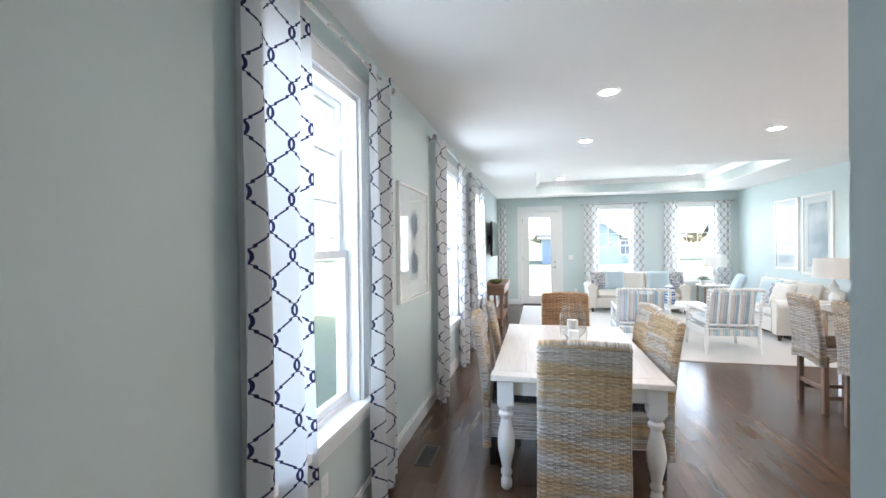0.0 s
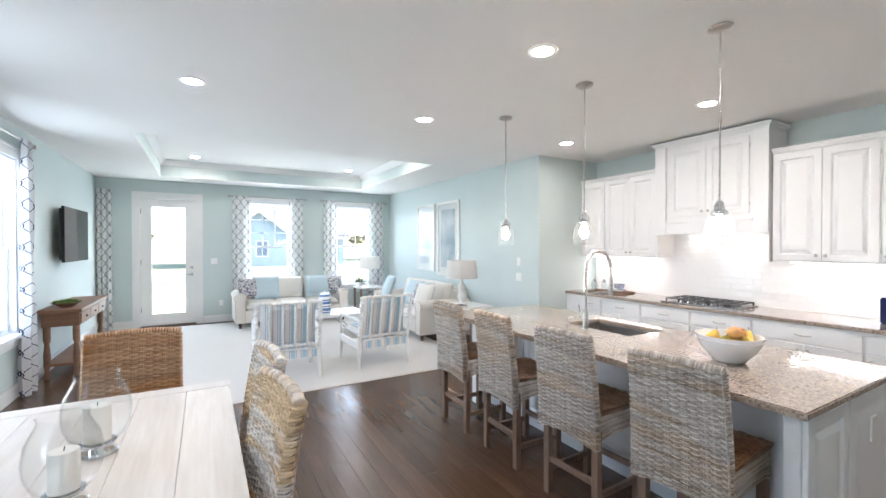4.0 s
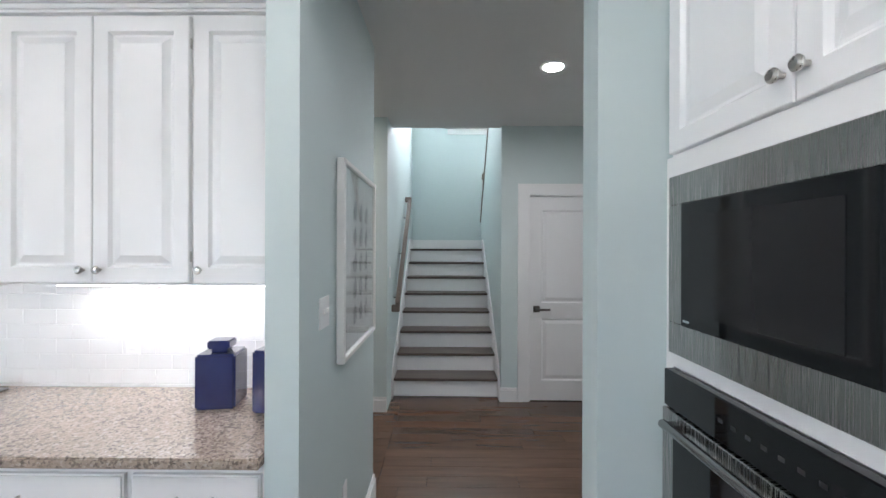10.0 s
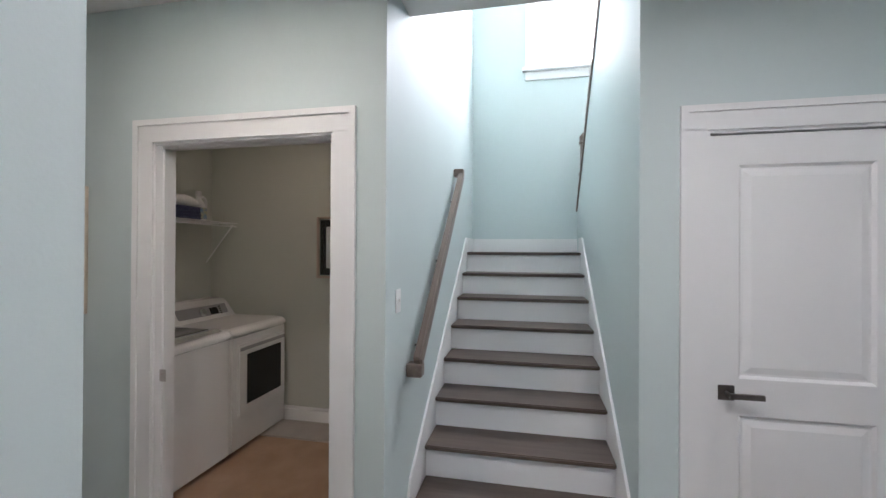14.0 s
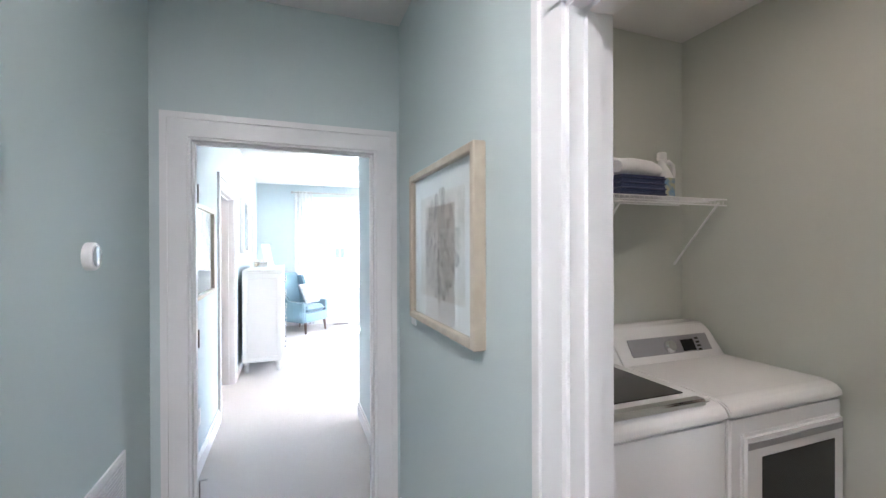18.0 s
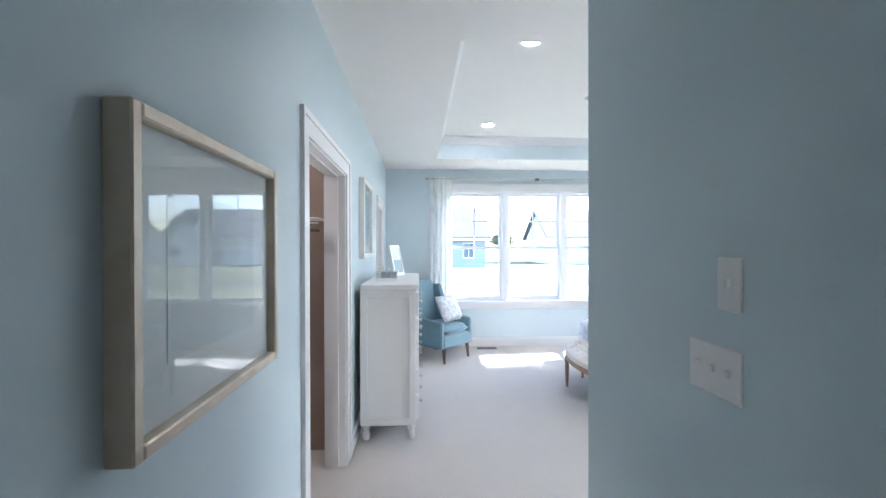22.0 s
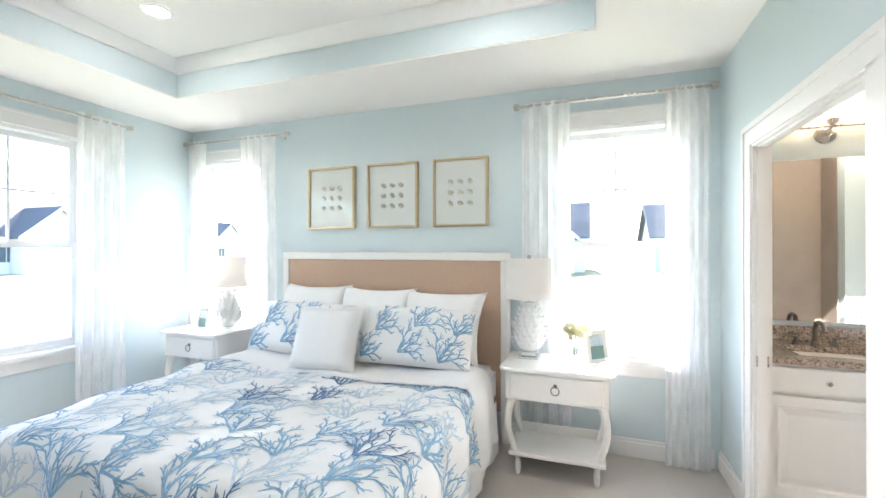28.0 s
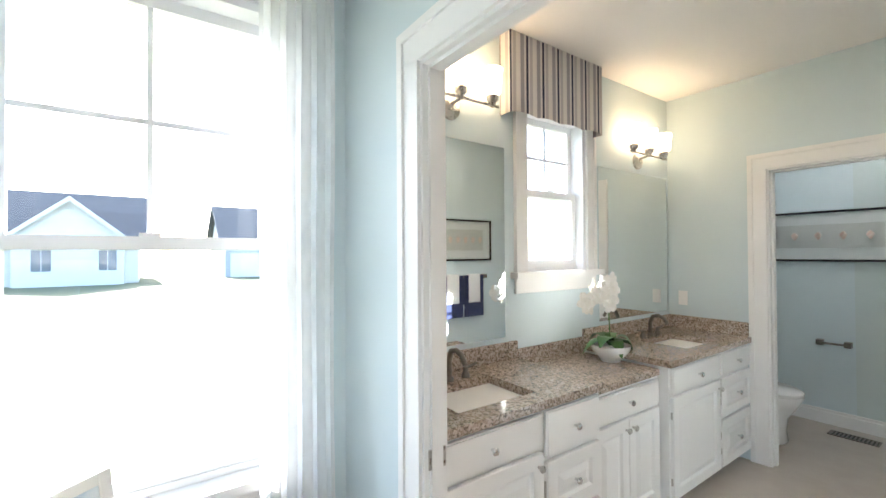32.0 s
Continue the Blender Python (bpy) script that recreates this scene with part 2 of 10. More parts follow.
FLOORW = wood("walnut_floor_board", (0.112, 0.062, 0.036), (0.068, 0.037, 0.022), 0.24, "y", rnd=0.18, relief=0.12)
TREADW = wood("grey_brown_tread_wood", (0.115, 0.085, 0.066), (0.055, 0.040, 0.032), 0.42, "y", rnd=0.1)
RAILW = wood("grey_brown_rail_wood", (0.20, 0.155, 0.125), (0.12, 0.09, 0.072), 0.42, "x", rnd=0.08)
STOOLW = wood("brown_stool_wood", (0.26, 0.17, 0.12), (0.16, 0.10, 0.07), 0.5, "z", rnd=0.2)
LEGW = wood("dark_leg_wood", (0.14, 0.085, 0.06), (0.08, 0.045, 0.03), 0.45, "z", rnd=0.15)
OAKW = wood("washed_oak", (0.36, 0.25, 0.17), (0.25, 0.165, 0.11), 0.5, "z", rnd=0.1)
PALEW = wood("pale_driftwood", (0.56, 0.45, 0.37), (0.46, 0.36, 0.29), 0.55, "z", rnd=0.06)
CONSW = wood("rustic_pine", (0.28, 0.15, 0.085), (0.17, 0.085, 0.05), 0.5, "y", rnd=0.12)
TABW = wood("whitewashed_plank", (0.77, 0.735, 0.685), (0.64, 0.585, 0.53), 0.42, "y", rnd=0.05)


def granite(name, stops, sc=1.0):
    m, nt, p = nodes_of(name, 0.13)
    v = mapping(nt, (1, 1, 1))
    a = tex(nt, "Voronoi", 95 * sc, v)
    b = tex(nt, "Noise", 46 * sc, v, Detail=6.0, Roughness=0.7)
    f = math_node(nt, "ADD", math_node(nt, "MULTIPLY", a.outputs["Color"], 0.45), math_node(nt, "MULTIPLY", b.outputs["Fac"], 0.62))
    col = ramp(nt, f, stops)
    c = tex(nt, "Noise", 5 * sc, v, Detail=3.0)
    col = mixc(nt, math_node(nt, "MULTIPLY", c.outputs["Fac"], 0.30), col, (0.50, 0.41, 0.33))
    nt.links.new(col, p.inputs["Base Color"])
    p.inputs["Coat Weight"].default_value = 0.4
    return m


GRAN = granite("speckled_beige_granite", ((0.34, (0.085, 0.072, 0.064)), (0.43, (0.22, 0.175, 0.142)), (0.53, (0.345, 0.275, 0.222)), (0.62, (0.40, 0.325, 0.262)), (0.76, (0.52, 0.455, 0.39))), 1.35)
GRANB = granite("speckled_brown_granite", ((0.34, (0.045, 0.04, 0.037)), (0.45, (0.21, 0.16, 0.13)), (0.56, (0.42, 0.34, 0.28)), (0.74, (0.60, 0.53, 0.46))), 1.25)


def wicker(name, c1, c2, c3, bands=0.75):
    m, nt, p = nodes_of(name, 0.7)
    info = nt.nodes.new("ShaderNodeObjectInfo")
    v = mapping(nt, (9, 9, 75))
    add = nt.nodes.new("ShaderNodeVectorMath")
    add.operation = "ADD"
    nt.links.new(v, add.inputs[0])
    nt.links.new(math_node(nt, "MULTIPLY", info.outputs["Random"], 30.0), add.inputs[1])
    t = tex(nt, "Noise", 1.0, add.outputs[0], Detail=3.0, Roughness=0.7)
    t2 = tex(nt, "Noise", 190, mapping(nt, (1, 1, 1)), Detail=2.0)
    isl = nt.nodes.new("ShaderNodeNewGeometry").outputs["Random Per Island"]
    f = math_node(nt, "ADD", math_node(nt, "MULTIPLY", t.outputs["Fac"], 0.55), math_node(nt, "MULTIPLY", t2.outputs["Fac"], 0.2))
    f = math_node(nt, "ADD", f, math_node(nt, "MULTIPLY", isl, 0.25))
    col = ramp(nt, f, ((0.30, c1), (0.48, c2), (0.66, c3)))
    sc = nt.nodes.new("ShaderNodeVectorMath")
    sc.operation = "MULTIPLY"
    sc.inputs[1].default_value = (0.15, 0.15, 0.13)
    nt.links.new(add.outputs[0], sc.inputs[0])
    t3 = tex(nt, "Noise", 1.0, sc.outputs[0], Detail=2.0)
    band = ramp(nt, t3.outputs["Fac"], ((0.46, (0, 0, 0)), (0.56, (bands, bands, bands))))
    nt.links.new(mixc(nt, band, col, mixc(nt, 1.0, col, (0.98, 0.74, 0.45), "MULTIPLY")), p.inputs["Base Color"])
    bumped(nt, p, t2.outputs["Fac"], 0.4, 0.002)
    return m


WICK = wicker("grey_tan_wicker", (0.28, 0.22, 0.16), (0.52, 0.48, 0.43), (0.72, 0.69, 0.65), 0.9)
WICKG = wicker("grey_brown_wicker", (0.19, 0.145, 0.11), (0.42, 0.36, 0.305), (0.64, 0.59, 0.535), 0.45)
WICKB = wicker("brown_wicker", (0.13, 0.07, 0.04), (0.26, 0.16, 0.10), (0.38, 0.27, 0.19))
WICKT = wicker("tan_wicker", (0.22, 0.12, 0.065), (0.40, 0.24, 0.13), (0.56, 0.38, 0.24))
WICKD = wicker("black_woven_seat", (0.015, 0.016, 0.022), (0.03, 0.032, 0.04), (0.16, 0.16, 0.17), 0.0)


def trellis(name, ink, cloth, a=0.172, b=0.215, w=0.0042):
    """A lattice of stepped ogee lines whose loops link where they meet; a across, b down."""
    m, nt, p = nodes_of(name, 0.85)
    uv = nt.nodes.new("ShaderNodeTexCoord").outputs["UV"]
    sx = nt.nodes.new("ShaderNodeSeparateXYZ")
    nt.links.new(uv, sx.inputs[0])
    fv = math_node(nt, "FRACT", math_node(nt, "ADD", math_node(nt, "DIVIDE", sx.outputs[1], b), 20.0))
    q = math_node(nt, "ABSOLUTE", math_node(nt, "SUBTRACT", math_node(nt, "MULTIPLY", fv, 2.0), 1.0))
    side = ((0.0, 1.25), (0.10, 1.22), (0.18, 1.09), (0.225, 0.97), (0.245, 0.88), (0.285, 0.56), (0.375, 0.52), (0.41, 0.32))
    stops = [(f, v) for f, v in side] + [(1 - f, -v) for f, v in reversed(side)]
    s = ramp(nt, q, [(f, (0.5 + v / 2.8,) * 3) for f, v in stops])
    off = math_node(nt, "MULTIPLY", math_node(nt, "SUBTRACT", s, 0.5), 2.8 * a / 4)
    masks = []
    for sgn, ph in ((-1, 0.25), (1, 0.75)):
        u = math_node(nt, "ADD", sx.outputs[0], math_node(nt, "MULTIPLY", off, float(sgn)))
        fr = math_node(nt, "FRACT", math_node(nt, "ADD", math_node(nt, "DIVIDE", u, a), 100.5 - ph))
        d = math_node(nt, "MULTIPLY", math_node(nt, "ABSOLUTE", math_node(nt, "SUBTRACT", fr, 0.5)), a)
        masks.append(math_node(nt, "LESS_THAN", d, w))
    f = math_node(nt, "MAXIMUM", masks[0], masks[1])
    t = tex(nt, "Noise", 300, uv, Detail=2.0)
    base = mixc(nt, t.outputs["Fac"], cloth, tuple(c * 0.88 for c in cloth))
    nt.links.new(mixc(nt, f, base, ink), p.inputs["Base Color"])
    bumped(nt, p, t.outputs["Fac"], 0.2, 0.001)
    tr = nt.nodes.new("ShaderNodeBsdfTranslucent")
    nt.links.new(p.inputs["Base Color"].links[0].from_socket, tr.inputs[0])
    mx = nt.nodes.new("ShaderNodeMixShader")
    mx.inputs[0].default_value = 0.25
    nt.links.new(p.outputs[0], mx.inputs[1])
    nt.links.new(tr.outputs[0], mx.inputs[2])
    nt.links.new(mx.outputs[0], nt.nodes["Material Output"].inputs[0])
    return m


TRELL = trellis("navy_trellis_cloth", (0.022, 0.026, 0.085), (0.75, 0.755, 0.76), w=0.0062)
TRELLG = trellis("slate_trellis_cloth", (0.24, 0.265, 0.30), (0.82, 0.82, 0.81), 0.172, 0.200, 0.0080)


def sheer():
    m, nt, p = nodes_of("white_sheer_cloth", 0.9)
    p.inputs["Base Color"].default_value = (0.92, 0.925, 0.93, 1)
    tr = nt.nodes.new("ShaderNodeBsdfTranslucent")
    tr.inputs[0].default_value = (0.94, 0.95, 0.95, 1)
    m1 = nt.nodes.new("ShaderNodeMixShader")
    m1.inputs[0].default_value = 0.60
    nt.links.new(p.outputs[0], m1.inputs[1])
    nt.links.new(tr.outputs[0], m1.inputs[2])
    tp = nt.nodes.new("ShaderNodeBsdfTransparent")
    t = tex(nt, "Noise", 14, mapping(nt, (1, 1, 0.4)), Detail=4.0)
    m2 = nt.nodes.new("ShaderNodeMixShader")
    fac = ramp(nt, t.outputs["Fac"], ((0.35, (0.14, 0.14, 0.14)), (0.7, (0.26, 0.26, 0.26))))
    nt.links.new(fac, m2.inputs[0])
    nt.links.new(m1.outputs[0], m2.inputs[1])
    nt.links.new(tp.outputs[0], m2.inputs[2])
    nt.links.new(m2.outputs[0], nt.nodes["Material Output"].inputs[0])
    return m


SHEER = sheer()


def glass(name, color=(1, 1, 1), rough=0.0, thin=True):
    m, nt, p = nodes_of(name, rough)
    if not thin:
        p.inputs["Transmission Weight"].default_value = 1.0
        p.inputs["IOR"].default_value = 1.45
        p.inputs["Base Color"].default_value = (*color, 1)
        return m
    nt.nodes.remove(p)
    tp = nt.nodes.new("ShaderNodeBsdfTransparent")
    tp.inputs[0].default_value = (*color, 1)
    gl = nt.nodes.new("ShaderNodeBsdfGlossy")
    gl.inputs["Roughness"].default_value = 0.01
    lw = nt.nodes.new("ShaderNodeLayerWeight")
    fr = math_node(nt, "ADD", math_node(nt, "MULTIPLY", math_node(nt, "POWER", lw.outputs["Facing"], 5.0), 0.6), 0.03)
    mx = nt.nodes.new("ShaderNodeMixShader")
    nt.links.new(fr, mx.inputs[0])
    nt.links.new(tp.outputs[0], mx.inputs[1])
    nt.links.new(gl.outputs[0], mx.inputs[2])
    nt.links.new(mx.outputs[0], nt.nodes["Material Output"].inputs[0])
    return m


PANE = glass("window_glass", (0.86, 0.875, 0.87))
CLEAR = glass("clear_glass", (0.95, 0.97, 0.97))
HURR = glass("thin_blown_glass", (0.985, 0.99, 0.99))
SEEDED = glass("seeded_glass", (0.95, 0.96, 0.96))
_nt = SEEDED.node_tree
_out = _nt.nodes["Material Output"].inputs[0]
_tl = _nt.nodes.new("ShaderNodeBsdfTranslucent")
_tl.inputs[0].default_value = (0.95, 0.95, 0.94, 1)
_mx = _nt.nodes.new("ShaderNodeMixShader")
_mx.inputs[0].default_value = 0.006
_nt.links.new(_out.links[0].from_socket, _mx.inputs[1])
_nt.links.new(_tl.outputs[0], _mx.inputs[2])
_nt.links.new(_mx.outputs[0], _out)
MIRROR = mat("mirror_silver", (0.86, 0.88, 0.87), 0.02, 1.0)
CANL = mat("lamp_glow_white", (0.9, 0.9, 0.88), 0.5, emit=((1.0, 0.93, 0.84), 20.0))
CANDIM = mat("lamp_glow_soft", (0.9, 0.9, 0.88), 0.5, emit=((1.0, 0.87, 0.73), 27.0))
CANBATH = mat("lamp_glow_bath", (0.9, 0.9, 0.88), 0.5, emit=((1.0, 0.82, 0.64), 36.0))
CANHALL = mat("lamp_glow_hall", (0.9, 0.9, 0.88), 0.5, emit=((1.0, 0.95, 0.89), 40.0))
CANWARM = mat("lamp_glow_warm", (0.9, 0.9, 0.88), 0.5, emit=((1.0, 0.78, 0.57), 8.0))
BULB = mat("bulb_glow_warm", (0.9, 0.9, 0.88), 0.5, emit=((1.0, 0.88, 0.76), 14.0))
STRIPL = mat("undercabinet_glow", (0.9, 0.9, 0.88), 0.5, emit=((1.0, 0.95, 0.90), 2.2))
HOODL = mat("hood_lamp_glow", (0.9, 0.9, 0.88), 0.5, emit=((1.0, 0.90, 0.82), 7.0))
SHADEL = mat("lit_glass_shade", (0.85, 0.82, 0.76), 0.3, emit=((1.0, 0.70, 0.40), 1.1))


def carpet():
    m, nt, p = nodes_of("ivory_cut_pile", 1.0)
    v = mapping(nt, (1, 1, 1))
    a = tex(nt, "Noise", 130, v, Detail=5.0, Roughness=0.8)
    b = tex(nt, "Noise", 3.5, v, Detail=3.0)
    c = mixc(nt, a.outputs["Fac"], (0.45, 0.41, 0.365), (0.78, 0.735, 0.68))
    c = mixc(nt, math_node(nt, "MULTIPLY", b.outputs["Fac"], 0.4), c, (0.50, 0.46, 0.415))
    nt.links.new(c, p.inputs["Base Color"])
    p.inputs["Sheen Weight"].default_value = 0.3
    bumped(nt, p, a.outputs["Fac"], 0.9, 0.012)
    return m


CARPET = carpet()
RUGM = mat("ivory_wool_rug", (0.66, 0.63, 0.58), 1.0, noise=(70, 0.6), color2=(0.54, 0.51, 0.47), bump=(160, 0.7, 0.006), sheen=0.3)
VINYLF = mat("tan_vinyl_floor", (0.42, 0.28, 0.18), 0.45, noise=(5, 0.7), color2=(0.33, 0.21, 0.13), bump=(60, 0.1, 0.001))
TILEF = mat("greige_bath_tile", (0.46, 0.42, 0.37), 0.4, noise=(6, 0.6), color2=(0.40, 0.36, 0.32), bump=(30, 0.1, 0.001))
GROUT = mat("grout", (0.80, 0.80, 0.79), 0.9, bump=(200, 0.3, 0.001))
SUBWAY = mat("white_glazed_tile", (0.83, 0.83, 0.82), 0.12, coat=0.5, noise=(6, 0.25), color2=(0.79, 0.79, 0.78))
LAWN = mat("lawn", (0.125, 0.145, 0.06), 0.95, noise=(0.5, 0.9), color2=(0.17, 0.16, 0.09), bump=(9, 0.8, 0.05))
ROAD = mat("street_asphalt", (0.06, 0.06, 0.065), 0.9, noise=(2, 0.5), bump=(60, 0.5, 0.01))


# ---- building helpers ----
def bx(bm, x0, y0, z0, x1, y1, z1):
    v = [bm.verts.new((x, y, z)) for x in (x0, x1) for y in (y0, y1) for z in (z0, z1)]
    for f in ((0, 1, 3, 2), (4, 6, 7, 5), (0, 4, 5, 1), (2, 3, 7, 6), (0, 2, 6, 4), (1, 5, 7, 3)):
        bm.faces.new([v[i] for i in f])


def cyl(bm, p0, p1, r0, r1=None, n=12):
    p0, p1 = Vector(p0), Vector(p1)
    r1 = r0 if r1 is None else r1
    d = (p1 - p0).normalized()
    a = d.orthogonal().normalized()
    b = d.cross(a)
    rings = []
    for p, r in ((p0, r0), (p1, r1)):
        rings.append([bm.verts.new(p + r * (math.cos(2 * math.pi * i / n) * a + math.sin(2 * math.pi * i / n) * b)) for i in range(n)])
    for i in range(n):
        bm.faces.new((rings[0][i], rings[0][(i + 1) % n], rings[1][(i + 1) % n], rings[1][i]))
    bm.faces.new(rings[0][::-1])
    bm.faces.new(rings[1])


def tube(bm, pts, r, n=8):
    pts = [Vector(p) for p in pts]
    rings, a = [], None
    for i, p in enumerate(pts):
        d = (pts[min(i + 1, len(pts) - 1)] - pts[max(i - 1, 0)]).normalized()
        a = d.orthogonal().normalized() if a is None else (a - a.dot(d) * d).normalized()
        b = d.cross(a)
        rr = r[i] if isinstance(r, (list, tuple)) else r
        rings.append([bm.verts.new(p + rr * (math.cos(2 * math.pi * k / n) * a + math.sin(2 * math.pi * k / n) * b)) for k in range(n)])
    for q, s in zip(rings, rings[1:]):
        for k in range(n):
            bm.faces.new((q[k], q[(k + 1) % n], s[(k + 1) % n], s[k]))
    bm.faces.new(rings[0][::-1])
    bm.faces.new(rings[-1])


def lathe(bm, prof, n=24, cx=0.0, cy=0.0, cz=0.0, caps=True):
    rings = []
    for r, z in prof:
        rings.append([bm.verts.new((cx + r * math.cos(2 * math.pi * i / n), cy + r * math.sin(2 * math.pi * i / n), cz + z)) for i in range(n)])
    for q, s in zip(rings, rings[1:]):
        for k in range(n):
            bm.faces.new((q[k], q[(k + 1) % n], s[(k + 1) % n], s[k]))
    if caps:
        bm.faces.new(rings[0][::-1])
        bm.faces.new(rings[-1])


def prism(bm, outline, y0, y1):
    """A closed outline in x and z, pushed from y0 to y1."""
    a = [bm.verts.new((x, y0, z)) for x, z in outline]
    b = [bm.verts.new((x, y1, z)) for x, z in outline]
    n = len(a)
    bm.faces.new(a)
    bm.faces.new(b[::-1])
    for i in range(n):
        bm.faces.new((a[i], b[i], b[(i + 1) % n], a[(i + 1) % n]))


def cushion(bm, w, d, h, e=0.35, n=12, loc=(0, 0, 0), ear=0.05):
    """A soft block: rounded outline, domed top and bottom."""
    grid = {}
    for s in (1, -1):
        for i in range(n + 1):
            for j in range(n + 1):
                u, v = i / n * 2 - 1, j / n * 2 - 1
                edge = max(abs(u), abs(v)) == 1
                if s == -1 and edge:
                    grid[s, i, j] = grid[1, i, j]
                    continue
                k = (max(0, 1 - abs(u) ** 4) * max(0, 1 - abs(v) ** 4)) ** e
                pinch = 1 - ear * (1 - u * u) * abs(v) ** 3
                pinch2 = 1 - ear * (1 - v * v) * abs(u) ** 3
                grid[s, i, j] = bm.verts.new((loc[0] + u * w / 2 * pinch2, loc[1] + v * d / 2 * pinch, loc[2] + h / 2 + s * k * h / 2))
    for s in (1, -1):
        for i in range(n):
            for j in range(n):
                f = [grid[s, i, j], grid[s, i + 1, j], grid[s, i + 1, j + 1], grid[s, i, j + 1]]
                bm.faces.new(f if s == 1 else f[::-1])


def finish(name, bm, material, smooth=False, bev=0.0, seg=1):
    if bev:
        bmesh.ops.bevel(bm, geom=[e for e in bm.edges], offset=bev, segments=seg, affect="EDGES", clamp_overlap=True)
    bmesh.ops.recalc_face_normals(bm, faces=bm.faces)
    me = bpy.data.meshes.new(name)
    bm.to_mesh(me)
    bm.free()
    me.materials.append(material)
    if smooth:
        me.polygons.foreach_set("use_smooth", [True] * len(me.polygons))
        me.set_sharp_from_angle(angle=radians(42))
    return me


def part(name, bm, material, parent=None, label="", m=None, smooth=False, bev=0.0, seg=1):
    ob = new(name, finish(name, bm, material, smooth, bev, seg))
    ob.parent = parent
    if m is not None:
        ob.matrix_basis = m
    return tagged(ob, label)


def part_on(name, me, parent, m=None, label=""):
    ob = new(name, me)
    ob.parent = parent
    if m is not None:
        ob.matrix_basis = m
    return tagged(ob, label)


def thing(name, label, category, m=None, group="", kind=""):
    ob = new(name)
    ob.empty_display_size = 0.1
    if m is not None:
        ob.matrix_basis = m
    return tagged(ob, label, category, group, kind)


def struct(name, bm, material, label, bev=0.0, smooth=False, category=""):
    ob = new(name, finish(name, bm, material, smooth, bev))
    return tagged(ob, label, category or name.split("_")[0], kind="structure")


def B(*boxes):
    bm = bmesh.new()
    for b in boxes:
        bx(bm, *b)
    return bm


def wall(name, x0, y0, x1, y1, z0, z1, material, label, holes=(), along="y"):
    """A wall slab; holes: (from, to, sill, head) along its length."""
    bm = bmesh.new()
    a0, a1 = (y0, y1) if along == "y" else (x0, x1)
    cuts = sorted({a0, a1, *[h for o in holes for h in o[:2]]})

    def piece(a, b, lo, hi):
        if hi - lo > 1e-4 and b - a > 1e-4:
            bx(bm, *((x0, a, lo, x1, b, hi) if along == "y" else (a, y0, lo, b, y1, hi)))
    for a, b in zip(cuts, cuts[1:]):
        mid = (a + b) / 2
        hs = sorted([h for h in holes if h[0] <= mid <= h[1]], key=lambda h: h[2])
        lo = z0
        for h in hs:
            piece(a, b, lo, h[2])
            lo = h[3]
        piece(a, b, lo, z1)
    return struct(name, bm, material, label)


# ---- the large structure ----
CE, TRAY = 2.76, 3.05
SILL, HEAD = 0.64, 2.42
pw = "pale blue-green painted plaster wall"
wall("wall_west", -1.13, -2.6, -0.98, 11.33, 0, CE, WALL, pw + " with three windows", [(1.52, 2.45, SILL, HEAD), (4.50, 5.43, SILL, HEAD), (6.62, 7.55, SILL, HEAD)])
wall("wall_north_living", -0.98, 11.18, 4.74, 11.33, 0, CE, WALL, pw + " with glazed door and two windows", [(-0.36, 0.56, 0, 2.43), (1.46, 2.33, SILL, HEAD), (3.24, 4.12, SILL, HEAD)], "x")
wall("wall_living_east", 4.62, 5.94, 4.74, 11.18, 0, CE, WALL, pw)
wall("wall_kitchen_end", 4.74, 5.94, 5.89, 6.06, 0, CE, WALL, pw, along="x")
wall("wall_kitchen_back", 5.77, 2.43, 5.89, 5.94, 0, CE, WALL, pw)
wall("wall_hall_north", 5.135, 2.325, 6.42, 2.43, 0, CE, WALL, pw, along="x")
wall("wall_kitchen_hall", 5.135, -0.04, 5.27, 2.325, 0, CE, WALL, pw + " with a wide plain opening", [(1.42, 2.325, 0, 2.365)])
wall("wall_kitchen_south", 0.32, 0.48, 5.135, 0.60, 0, CE, WALL, pw, along="x")
wall("wall_entry_side", 0.32, -2.6, 0.46, 0.48, 0, CE, WALL, pw)
wall("wall_entry_end", -0.98, -2.6, 0.32, -2.48, 0, CE, WALL, pw, along="x")
wall("wall_hall_south", 5.27, -0.04, 8.17, 0.08, 0, CE, WALL, pw + " with a cased doorway", [(6.55, 7.59, 0, 2.08)], "x")
wall("wall_closet", 8.05, 0.08, 8.17, 1.33, 0, CE, WALL, pw + " with a closet door", [(0.28, 1.06, 0, 2.075)])
wall("wall_laundry", 7.77, 2.53, 7.89, 5.15, 0, CE, WALL, pw + " with a cased doorway", [(2.68, 3.66, 0, 2.075)])
wall("wall_laundry_east", 9.43, 2.53, 9.55, 4.87, 0, CE, WALLWARM, "warm grey-green painted laundry wall")
wall("wall_laundry_north", 7.89, 4.75, 9.43, 4.87, 0, CE, WALLWARM, "warm grey-green painted laundry wall", along="x")
wall("wall_corridor_jog", 6.30, 2.43, 6.42, 2.98, 0, CE, WALL, pw)
wall("wall_corridor_west", 6.42, 2.98, 6.585, 5.15, 0, CE, WALL, pw, [(3.10, 3.92, 0, 2.06)])
wall("wall_bedroom_door", 6.47, 5.15, 7.97, 5.27, 0, CE, WALL, pw + " with the bedroom doorway", [(6.735, 7.645, 0, 2.06)], "x")
wall("wall_bedroom_passage", 7.778, 5.27, 7.90, 6.55, 0, CE, WALLBED, "soft blue painted plaster wall")
